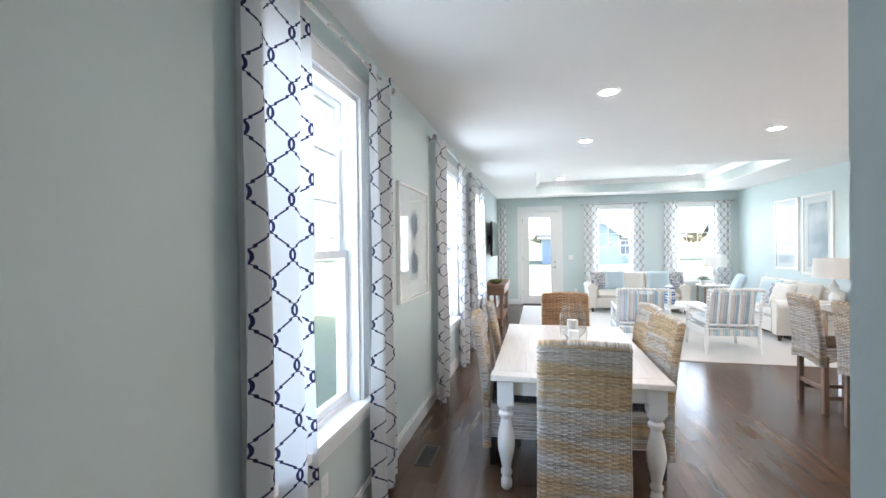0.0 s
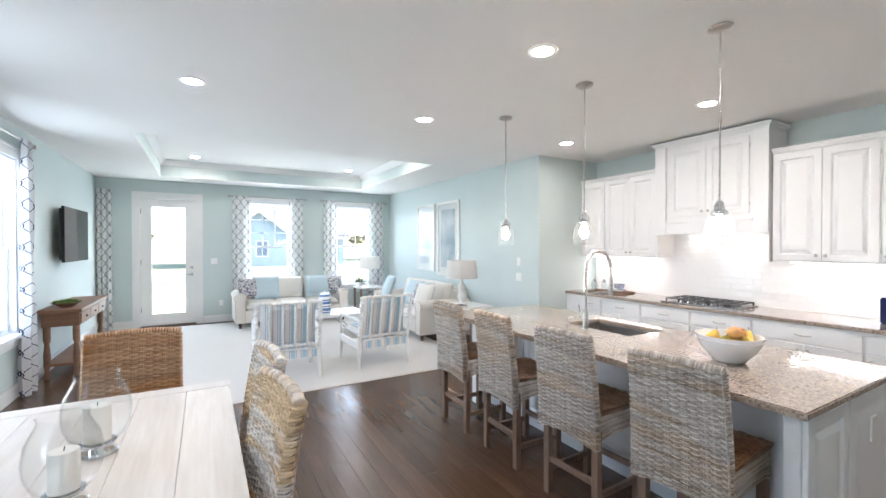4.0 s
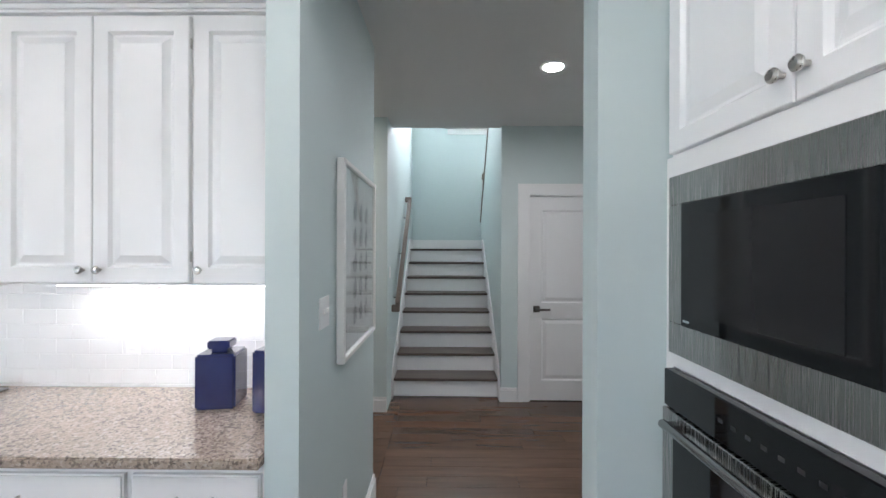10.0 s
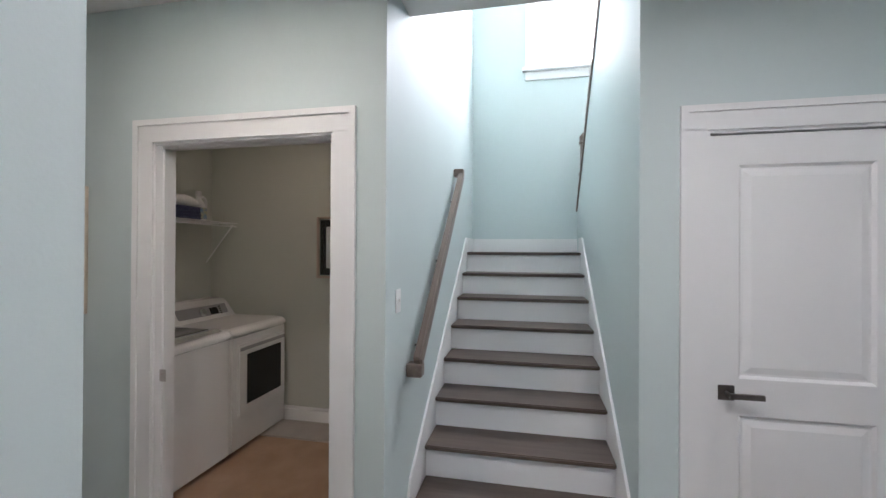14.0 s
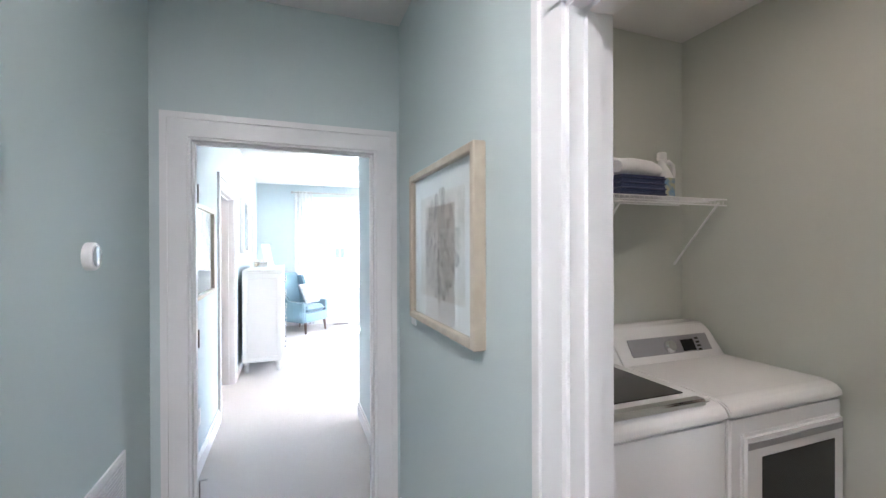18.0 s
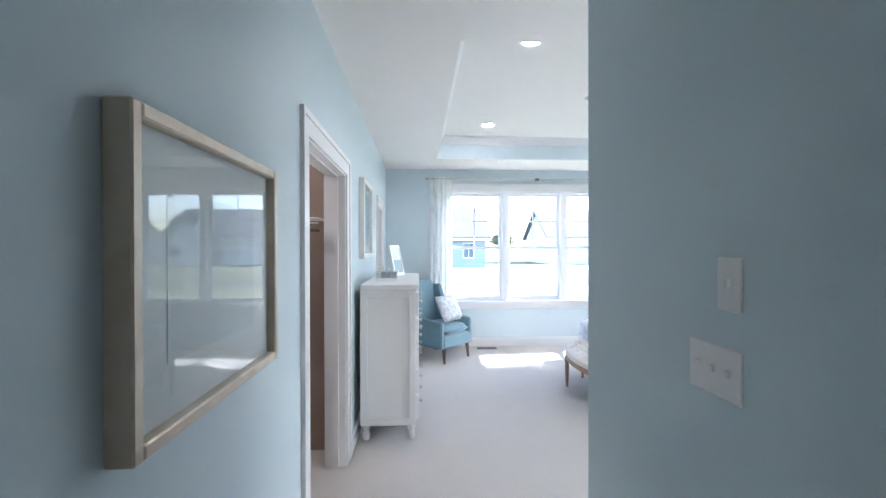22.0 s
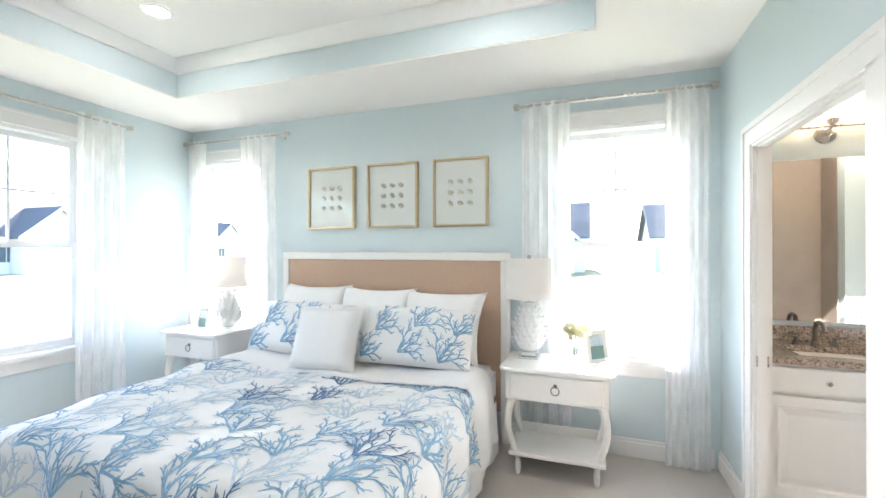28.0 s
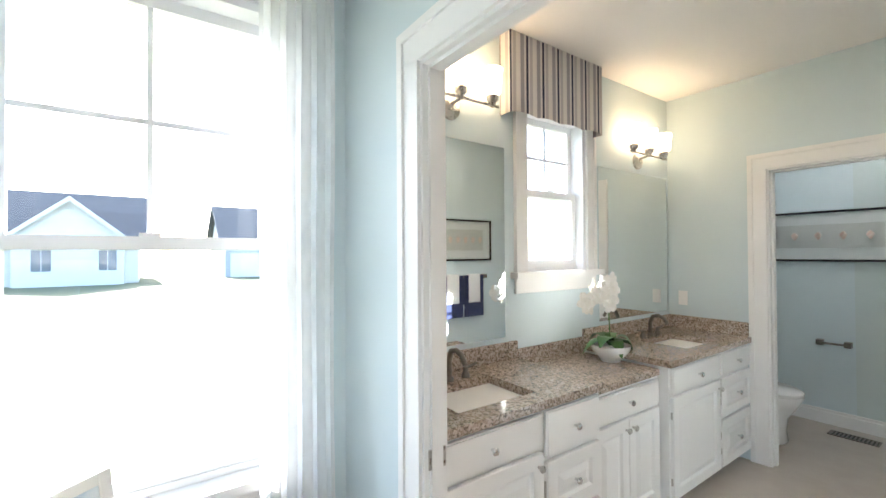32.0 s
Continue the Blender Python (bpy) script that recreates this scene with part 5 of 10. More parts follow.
for x, y, k, nm, lb in ((0.30, 3.37, 1.10, "hurricane_lamp", "clear glass hurricane on a silver foot with a white candle inside"), (0.32, 3.72, 1.22, "hurricane_lamp", "larger clear glass hurricane with a white candle on the dining table")):
    t = thing(nm, lb, "candle holder", pose(x, y, 0.747), group="hurricanes on the table")
    bm = bmesh.new()
    lathe(bm, [(a * k, b * k) for a, b in ((0.052, 0.0), (0.054, 0.004), (0.046, 0.012), (0.044, 0.03), (0.05, 0.036), (0.002, 0.037))], 28)
    part("foot", bm, CHROME, t, "polished silver foot", smooth=True)
    bm = bmesh.new()
    lathe(bm, [(a * k, b * k) for a, b in ((0.045, 0.038), (0.070, 0.055), (0.086, 0.095), (0.090, 0.135), (0.082, 0.185), (0.062, 0.225), (0.056, 0.24), (0.060, 0.252), (0.058, 0.252), (0.0535, 0.24), (0.0595, 0.225), (0.0795, 0.185), (0.0875, 0.135), (0.0835, 0.096), (0.068, 0.058), (0.044, 0.041))], 32, caps=False)
    g = part("glass_chimney", bm, HURR, t, "clear blown glass", smooth=True)
    g.visible_shadow = False
    bm = bmesh.new()
    lathe(bm, [(a * k, b * k) for a, b in ((0.036, 0.040), (0.036, 0.145), (0.033, 0.15), (0.002, 0.148))], 22)
    cd = part("candle", bm, PETAL, t, "white pillar candle", smooth=True)
    bm = bmesh.new()
    cyl(bm, (0, 0, 0.147 * k), (0.002, 0, 0.16 * k), 0.0015, n=5)
    part("wick", bm, BLACKM, cd)

# ---- living room ----
t = thing("area_rug", "large ivory wool rug under the seating group", "rug", pose(1.78, 8.55, 0))
part("rug_surface", B((-2.08, -2.35, 0.0005, 2.08, 2.35, 0.012)), RUGM, t, bev=0.004)
part("binding", B((-2.10, -2.37, 0.0005, 2.10, -2.355, 0.010), (-2.10, 2.355, 0.0005, 2.10, 2.37, 0.010), (-2.10, -2.355, 0.0005, -2.085, 2.355, 0.010), (2.085, -2.355, 0.0005, 2.10, 2.355, 0.010)), LINEN, t)


def sofa(m, w, d=0.94, seats=2, label="cream linen sofa with rolled arms and loose back cushions"):
    """Faces local -y."""
    t = thing("sofa", label, "sofa", m)
    part("base", B((-w / 2 + 0.06, -d / 2 + 0.04, 0.10, w / 2 - 0.06, d / 2 - 0.03, 0.32)), LINEN, t, bev=0.015, seg=2)
    part("back_frame", B((-w / 2 + 0.10, d / 2 - 0.22, 0.32, w / 2 - 0.10, d / 2, 0.80)), LINEN, t, bev=0.04, seg=3, smooth=True)
    for s in (-1, 1):
        bm = bmesh.new()
        x = s * (w / 2 - 0.11)
        prof = [(x - 0.085, 0.10), (x + 0.085, 0.10), (x + 0.085, 0.50)]
        for k in range(9):
            a = -0.35 + k / 8 * (math.pi + 0.7)
            prof.append((x + 0.115 * math.cos(a), 0.555 + 0.085 * math.sin(a)))
        prof.append((x - 0.085, 0.50))
        prism(bm, prof, -d / 2, d / 2 - 0.02)
        part("arm", bm, LINEN, t, bev=0.008, smooth=True)
        bm = bmesh.new()
        pts = [(x - 0.075, -d / 2 - 0.004, 0.12), (x - 0.08, -d / 2 - 0.004, 0.50)] + [(x + 0.105 * math.cos(a), -d / 2 - 0.004, 0.555 + 0.075 * math.sin(a)) for a in [math.pi + 0.3 - k / 8 * (math.pi + 0.6) for k in range(9)]] + [(x + 0.08, -d / 2 - 0.004, 0.50), (x + 0.075, -d / 2 - 0.004, 0.12)]
        tube(bm, pts, 0.005, 6)
        part("nail_trim", bm, CHAMP, t, "bronze nail-head trim")
        for y in (-d / 2 + 0.07, d / 2 - 0.07):
            bm = bmesh.new()
            cyl(bm, (x, y, 0), (x, y, 0.10), 0.022, 0.032, 10)
            part("foot", bm, LEGW, t, "dark wooden foot")
    cw = (w - 0.42) / seats
    for i in range(seats):
        x = -w / 2 + 0.21 + (i + 0.5) * cw
        bm = bmesh.new()
        cushion(bm, cw * 1.02, d - 0.24, 0.17, 0.25, 12, (x, -0.12, 0.30))
        part("seat_cushion", bm, LINEN, t, smooth=True)
        bm = bmesh.new()
        cushion(bm, cw * 1.0, 0.46, 0.20, 0.32, 12)
        part("back_cushion", bm, LINEN, t, m=pose(x, d / 2 - 0.30, 0.66, 78, 0, 0) @ pose(0, 0, -0.1), smooth=True)
    return t


sofa(pose(2.20, 10.52, 0.011), 2.12, 0.95, 3)
sofa(pose(4.10, 8.55, 0.011, 0, 0, -90), 2.10, 0.95, 3)
CORALP = mat("ink_patterned_cotton", (0.70, 0.68, 0.66), 0.9, noise=(26, 1.0), color2=(0.07, 0.09, 0.15), bump=(300, 0.3, 0.001))


def pillow(m, s, h, material, label, name="throw_pillow"):
    t = thing(name, label, "pillow", m)
    bm = bmesh.new()
    cushion(bm, s, s * 0.95, h, 0.42, 14)
    part("cover", bm, material, t, smooth=True)
    bm = bmesh.new()
    q = s / 2 * 0.995
    r = s * 0.95 / 2 * 0.995
    tube(bm, [(-q, -r, h / 2), (0, -r * 0.95, h / 2), (q, -r, h / 2), (q * 0.95, 0, h / 2), (q, r, h / 2), (0, r * 0.95, h / 2), (-q, r, h / 2), (-q * 0.95, 0, h / 2), (-q, -r, h / 2)], 0.005, 6)
    part("piping", bm, material, t)
    return t


for x, mt, lb, s in ((1.42, CORALP, "ink-patterned throw pillow on the sofa", 0.40), (1.72, AQUA, "pale aqua linen throw pillow on the sofa", 0.46), (2.68, AQUA, "pale aqua linen throw pillow on the sofa", 0.46), (2.98, CORALP, "ink-patterned throw pillow on the sofa", 0.40)):
    pillow(pose(x, 10.34, 0.70, 70, 0, 8 * (2.2 - x)), s, 0.15, mt, lb)
for y, mt, lb, s in ((9.32, AQUA, "pale aqua linen throw pillow on the sofa", 0.50), (8.20, AQUA, "pale aqua linen throw pillow on the sofa", 0.46), (7.92, CORALP, "ink-patterned throw pillow on the sofa", 0.40), (7.80, LINEN, "cream throw pillow on the sofa", 0.40)):
    pillow(pose(3.90, y, 0.69, 68, 0, -90 + 14 * (8.5 - y)), s, 0.15, mt, lb)


def stripes():
    m, nt, p = nodes_of("aqua_striped_cotton", 0.85)
    co = nt.nodes.new("ShaderNodeTexCoord").outputs["Object"]
    sx = nt.nodes.new("ShaderNodeSeparateXYZ")
    nt.links.new(co, sx.inputs[0])
    f = math_node(nt, "FRACT", math_node(nt, "ADD", math_node(nt, "DIVIDE", sx.outputs[0], 0.125), 50.27))
    r = nt.nodes.new("ShaderNodeValToRGB")
    r.color_ramp.interpolation = "CONSTANT"
    e = r.color_ramp.elements
    cols = ((0.0, (0.72, 0.71, 0.69)), (0.30, (0.40, 0.42, 0.46)), (0.38, (0.72, 0.71, 0.69)), (0.46, (0.34, 0.52, 0.62)), (0.82, (0.72, 0.71, 0.69)), (0.88, (0.40, 0.42, 0.46)), (0.95, (0.72, 0.71, 0.69)))
    while len(e) < len(cols):
        e.new(0.5)
    for el, (pos, c) in zip(e, cols):
        el.position, el.color = pos, (*c, 1)
    nt.links.new(f, r.inputs[0])
    t = tex(nt, "Noise", 300, co, Detail=2.0)
    nt.links.new(mixc(nt, math_node(nt, "MULTIPLY", t.outputs["Fac"], 0.25), r.outputs[0], (0.55, 0.55, 0.55)), p.inputs["Base Color"])
    bumped(nt, p, t.outputs["Fac"], 0.3, 0.001)
    return m


STRIPE = stripes()


def bobbin(bm, p0, p1, r, n):
    p0, p1 = Vector(p0), Vector(p1)
    pts, rr = [], []
    for k in range(n * 4 + 1):
        pts.append(p0.lerp(p1, k / (n * 4)))
        rr.append(r * (0.62 + 0.38 * abs(math.sin(k / 4 * math.pi))))
    tube(bm, pts, rr, 10)


def bobbin_chair(m):
    """Faces local +y, its back to -y."""
    t = thing("armchair", "white bobbin-turned armchair with aqua and white striped cushions", "armchair", m, group="striped armchairs")
    W, D = 0.71, 0.70
    for s in (-1, 1):
        bm = bmesh.new()
        bobbin(bm, (s * (W / 2 - 0.02), -D / 2 + 0.03, 0.30), (s * (W / 2 - 0.02), -D / 2 - 0.09, 0.90), 0.027, 13)
        part("back_post", bm, WHITE, t, "white bobbin-turned post", smooth=True)
        bm = bmesh.new()
        bobbin(bm, (s * (W / 2 - 0.02), -D / 2 - 0.0, 0.58), (s * (W / 2 - 0.02), D / 2 - 0.02, 0.60), 0.024, 13)
        part("arm", bm, WHITE, t, smooth=True)
        bm = bmesh.new()
        bobbin(bm, (s * (W / 2 - 0.02), D / 2 - 0.03, 0.30), (s * (W / 2 - 0.02), D / 2 - 0.03, 0.60), 0.024, 7)
        part("arm_post", bm, WHITE, t, smooth=True)
        for y in (-1, 1):
            bm = bmesh.new()
            y0 = y * (D / 2 - 0.03)
            cyl(bm, (s * (W / 2 - 0.01), y0 + (y * 0.03 if y < 0 else 0), 0), (s * (W / 2 - 0.025), y0, 0.32), 0.019, 0.03, 10)
            part("leg", bm, WHITE, t, smooth=True)
        part("side_rail", B((s * (W / 2 - 0.02) - 0.016, -D / 2 + 0.05, 0.24, s * (W / 2 - 0.02) + 0.016, D / 2 - 0.05, 0.33)), WHITE, t, bev=0.004)
    for nm, y in (("front_rail", D / 2 - 0.03), ("back_rail", -D / 2 + 0.03)):
        part(nm, B((-W / 2 + 0.03, y - 0.016, 0.24, W / 2 - 0.03, y + 0.016, 0.33)), STRIPE if nm == "back_rail" else WHITE, t, bev=0.003)
    bm = bmesh.new()
    bobbin(bm, (-W / 2 + 0.02, -D / 2 - 0.09, 0.89), (W / 2 - 0.02, -D / 2 - 0.09, 0.89), 0.024, 14)
    part("top_rail", bm, WHITE, t, smooth=True)
    bm = bmesh.new()
    bobbin(bm, (-W / 2 + 0.02, -D / 2 + 0.012, 0.39), (W / 2 - 0.02, -D / 2 + 0.012, 0.39), 0.018, 14)
    part("lower_rail", bm, WHITE, t, smooth=True)
    for k in range(1, 5):
        bm = bmesh.new()
        x = -W / 2 + 0.02 + (W - 0.04) * k / 5
        bobbin(bm, (x, -D / 2 + 0.006, 0.39), (x, -D / 2 - 0.09, 0.88), 0.017, 14)
        part("spindle", bm, WHITE, t, "white bobbin spindle", smooth=True)
    bm = bmesh.new()
    cushion(bm, W - 0.10, 0.50, 0.12, 0.25, 10)
    part("back_cushion", bm, STRIPE, t, m=pose(0, -D / 2 + 0.102, 0.645, 101, 0, 0), smooth=True)
    bm = bmesh.new()
    cushion(bm, W - 0.10, D - 0.08, 0.15, 0.25, 10, (0, 0.02, 0.32))
    part("seat_cushion", bm, STRIPE, t, smooth=True)
    return t


bc = bobbin_chair(pose(1.52, 6.95, 0.011, 0, 0, -3))
copy_thing(bc, pose(2.65, 6.99, 0.011, 0, 0, 3))

t = thing("coffee_table", "white-topped coffee table on crossed metal legs", "table", pose(2.38, 8.35, 0.011))
part("top", B((-0.55, -0.32, 0.42, 0.55, 0.32, 0.46)), WHITE, t, bev=0.004)
for s in (-1, 1):
    for y in (-1, 1):
        bm = bmesh.new()
        cyl(bm, (s * 0.50, y * 0.28, 0), (-s * 0.05 + s * 0.15, y * 0.28, 0.42), 0.012, n=8)
        part("leg", bm, CHROME, t, smooth=True)
JARB = mat("cornflower_glaze", (0.10, 0.19, 0.42), 0.25, coat=0.4, noise=(12, 0.6), color2=(0.20, 0.32, 0.55))


def striped_jar(m, bands, label):
    t = thing("striped_jar", label, "jar", m, group="striped jars")
    top = sum(h for h, _ in bands)
    z = 0.0
    for h, mt in bands:
        r0, r1 = (0.066 if 0.12 < q / top < 0.86 else 0.058 for q in (z, z + h))
        bm = bmesh.new()
        lathe(bm, [(r0, z), (r0 * 0.5 + r1 * 0.5 + 0.002, z + h / 2), (r1, z + h)], 24)
        part("band", bm, mt, t, smooth=True)
        z += h
    bm = bmesh.new()
    lathe(bm, [(0.05, z), (0.052, z + 0.008), (0.03, z + 0.02), (0.012, z + 0.026), (0.014, z + 0.04), (0.002, z + 0.044)], 20)
    part("lid", bm, ENAMEL, t, "white domed lid", smooth=True)


striped_jar(pose(2.28, 8.13, 0.472) @ Matrix.Scale(1.4, 4), ((0.022, ENAMEL), (0.016, JARB), (0.010, ENAMEL), (0.030, JARB), (0.012, ENAMEL), (0.012, JARB), (0.020, ENAMEL), (0.026, JARB), (0.010, ENAMEL), (0.014, JARB), (0.030, ENAMEL), (0.020, JARB)),
            "white lidded ceramic jar with uneven blue bands on the coffee table")
striped_jar(pose(2.06, 8.28, 0.472) @ Matrix.Scale(1.25, 4), ((0.016, ENAMEL), (0.014, JARB), (0.012, ENAMEL), (0.020, JARB), (0.014, ENAMEL), (0.012, JARB)),
            "small squat white jar with blue bands beside the taller one")


def table_lamp(m, label, base="urn", k=1.0, group=""):
    t = thing("table_lamp", label, "table lamp", m, group=group)
    bm = bmesh.new()
    if base == "urn":
        lathe(bm, [(a * k, b * k) for a, b in ((0.07, 0), (0.07, 0.02), (0.03, 0.03), (0.025, 0.05), (0.05, 0.08), (0.055, 0.12), (0.03, 0.16), (0.028, 0.18), (0.05, 0.21), (0.05, 0.25), (0.02, 0.29), (0.012, 0.34))], 24)
        part("base", bm, WHITE, t, smooth=True)
    bm = bmesh.new()
    cyl(bm, (0, 0, 0.30 * k), (0, 0, 0.44 * k), 0.006, n=8)
    part("stem", bm, NICKEL, t)
    bm = bmesh.new()
    lathe(bm, [(a * k, b * k) for a, b in ((0.20, 0.34), (0.185, 0.57), (0.182, 0.57), (0.197, 0.342))], 32, caps=False)
    part("shade", bm, SHADE, t, "off-white drum shade", smooth=True)
    return t


table_lamp(pose(3.98, 6.88, 0.656), "white urn table lamp with an off-white drum shade", k=1.16)
table_lamp(pose(3.95, 10.72, 0.606), "white urn table lamp with an off-white drum shade", k=1.18)
for x, y, w, d, h in ((4.02, 6.86, 0.62, 0.52, 0.655), (3.90, 10.66, 0.56, 0.50, 0.605)):
    t = thing("side_table", "pale grey side table with crossed sides", "side table", pose(x, y, 0))
    part("top", B((-w / 2, -d / 2, h - 0.03, w / 2, d / 2, h)), WHITE, t, bev=0.003)
    for a in (-1, 1):
        for b in (-1, 1):
            part("leg", B((a * (w / 2 - 0.03) - 0.018, b * (d / 2 - 0.03) - 0.018, 0, a * (w / 2 - 0.03) + 0.018, b * (d / 2 - 0.03) + 0.018, h - 0.03)), OAKW, t, bev=0.002)
        for s in (-1, 1):
            bm = bmesh.new()
            cyl(bm, (s * (w / 2 - 0.05), a * (d / 2 - 0.03), h - 0.16), (-s * (w / 2 - 0.05), a * (d / 2 - 0.03), h - 0.04), 0.008, n=6)
            part("cross_bar", bm, NICKEL, t)
t = thing("book", "dark closed book lying on the side table", "book", pose(3.84, 6.72, 0.656, 0, 0, 15))
part("cover", B((-0.10, -0.07, 0, 0.10, 0.07, 0.003), (-0.10, -0.07, 0.022, 0.10, 0.07, 0.025), (-0.10, -0.07, 0.003, -0.097, 0.07, 0.022)), BLACKM, t)
part("pages", B((-0.096, -0.066, 0.003, 0.096, 0.066, 0.022)), MATB, t)


def potted(m, s, label, n=60, seed=1):
    t = thing("potted_plant", label, "plant", m)
    bm = bmesh.new()
    lathe(bm, [(0.03 * s, 0), (0.045 * s, 0.06 * s), (0.047 * s, 0.065 * s), (0.04 * s, 0.065 * s), (0.038 * s, 0.05 * s)], 18)
    part("pot", bm, WHITE, t, smooth=True)
    r = random.Random(seed)
    bm = bmesh.new()
    for k in range(n):
        a, e, l = r.uniform(0, 6.283), r.uniform(0.2, 1.3), s * r.uniform(0.05, 0.09)
        d = Vector((math.cos(a) * math.cos(e), math.sin(a) * math.cos(e), math.sin(e)))
        b = Vector((r.uniform(-0.025, 0.025) * s, r.uniform(-0.025, 0.025) * s, 0.055 * s))
        n1 = d.orthogonal().normalized() * 0.008 * s
        q = [bm.verts.new(p) for p in (b, b + d * l * 0.5 + n1, b + d * l, b + d * l * 0.5 - n1)]
        bm.faces.new(q)
    part("leaves", bm, LEAFM, t)
    return t


potted(pose(3.68, 10.62, 0.606), 1.75, "small green potted plant on the side table")

t = thing("console_table", "rustic brown wooden console table under the television", "console table", pose(-0.76, 8.75, 0, 0, 0, 90))
part("top", B((-0.75, -0.20, 0.76, 0.75, 0.20, 0.80)), CONSW, t, bev=0.004)
part("body", B((-0.70, -0.17, 0.60, 0.70, 0.17, 0.76)), CONSW, t, bev=0.003)
for i in range(3):
    d = part("drawer", B((-0.68 + i * 0.46, -0.185, 0.62, -0.24 + i * 0.46, -0.17, 0.74)), CONSW, t, bev=0.003)
    bm = bmesh.new()
    lathe(bm, [(0.012, 0), (0.015, 0.01), (0.008, 0.02)], 12)
    part("knob", bm, BRONZE, d, m=pose(-0.46 + i * 0.46, -0.185, 0.68, 90, 0, 0))
for x in (-1, 1):
    for y in (-1, 1):
        bm = bmesh.new()
        lathe(bm, [(0.022, 0), (0.03, 0.05), (0.02, 0.09), (0.032, 0.16), (0.034, 0.28), (0.022, 0.40), (0.034, 0.44), (0.034, 0.60)], 14, x * 0.66, y * 0.13)
        part("leg", bm, CONSW, t, smooth=True)
part("shelf", B((-0.68, -0.15, 0.14, 0.68, 0.15, 0.17)), CONSW, t, bev=0.003)
t = thing("moss_bowl", "wooden dough bowl of green moss on the console", "bowl", pose(-0.76, 8.30, 0.80))
bm = bmesh.new()
lathe(bm, [(0.06, 0), (0.14, 0.05), (0.15, 0.055), (0.13, 0.045)], 22)
part("bowl", bm, CONSW, t, smooth=True)
bm = bmesh.new()
r = random.Random(8)
for k in range(220):
    a, q = r.uniform(0, 6.283), math.sqrt(r.uniform(0, 1)) * 0.13
    b = Vector((q * math.cos(a), q * math.sin(a), 0.045 + 0.03 * (1 - q / 0.13)))
    d = Vector((r.uniform(-0.6, 0.6), r.uniform(-0.6, 0.6), 1)).normalized() * r.uniform(0.02, 0.04)
    n1 = d.orthogonal().normalized() * 0.005
    bm.faces.new([bm.verts.new(p) for p in (b - n1, b + n1, b + d)])
part("moss", bm, GRASSB, t, "bright green moss")
t = thing("television", "flat black television on a wall bracket", "television", pose(-0.98, 9.25, 1.32, 0, 0, 90))
part("screen", B((-0.62, -0.135, 0, 0.62, -0.10, 0.72)), BLACKG, t, bev=0.004)
part("back_case", B((-0.60, -0.10, 0.03, 0.60, -0.08, 0.69)), BLACKM, t)
part("bracket", B((-0.15, -0.08, 0.25, 0.15, 0, 0.45)), BLACKM, t)

# patio door
t = thing("door_patio", "white full-lite glazed patio door with a lever handle, shut", "door", pose(-0.342, 11.24, 0.02), kind="structure")
DW, DH = 0.884, 2.392
part("stile", B((0, 0, 0, 0.15, 0.045, DH)), TRIM, t)
part("stile", B((DW - 0.15, 0, 0, DW, 0.045, DH)), TRIM, t)
part("rail", B((0.15, 0, 0, DW - 0.15, 0.045, 0.19)), TRIM, t)
part("rail", B((0.15, 0, 2.26, DW - 0.15, 0.045, DH)), TRIM, t)
part("glazing_bead", B((0.14, -0.008, 0.18, 0.17, 0, 2.27), (DW - 0.17, -0.008, 0.18, DW - 0.14, 0, 2.27), (0.17, -0.008, 0.18, DW - 0.17, 0, 0.21), (0.17, -0.008, 2.24, DW - 0.17, 0, 2.27)), TRIM, t)
g = part("pane", B((0.15, 0.018, 0.19, DW - 0.15, 0.026, 2.26)), PANE, t)
g.visible_shadow = False
h = part("lever_handle", B((DW - 0.085, -0.012, 0.92, DW - 0.045, 0, 0.98), (DW - 0.16, -0.055, 0.94, DW - 0.055, -0.04, 0.96), (DW - 0.075, -0.05, 0.94, DW - 0.055, -0.01, 0.96)), NICKEL, t, bev=0.002)
part("deadbolt", B((DW - 0.09, -0.02, 1.06, DW - 0.04, 0, 1.11)), NICKEL, t, bev=0.006)
for z in (0.25, 1.15, 2.1):
    part("hinge", B((-0.015, -0.01, z, 0.008, 0.0, z + 0.1)), BRONZE, t)
part("threshold", B((-0.016, -0.06, -0.02, DW + 0.016, 0.06, 0.0)), BRONZE, t)


def plate(m, kind="switch", gang=1):
    t = thing("light_switch" if kind == "switch" else "power_outlet", f"white {'toggle light switch' if kind == 'switch' else 'power outlet'} on the wall", "switch" if kind == "switch" else "outlet", m)
    w = 0.07 + 0.046 * (gang - 1)
    part("cover_plate", B((-w / 2, -0.006, -0.057, w / 2, 0, 0.057)), PLASTIC, t, bev=0.003)
    for i in range(gang):
        x = -w / 2 + 0.035 + 0.046 * i
        if kind == "switch":
            part("toggle", B((x - 0.005, -0.014, -0.004, x + 0.005, -0.004, 0.012)), WHITE, t, bev=0.001)
        else:
            for z in (-0.022, 0.022):
                part("socket", B((x - 0.016, -0.009, z - 0.013, x + 0.016, -0.005, z + 0.013)), PLASTIC, t, bev=0.002)
    return t


plate(pose(0.86, 11.18, 1.22), gang=2)
plate(pose(4.62, 6.35, 1.30, 0, 0, -90))
plate(pose(4.62, 6.35, 1.08, 0, 0, -90), gang=2)
plate(pose(0.98, 11.18, 0.38), "outlet")
plate(pose(-0.98, 2.0, 0.38, 0, 0, 90), "outlet")


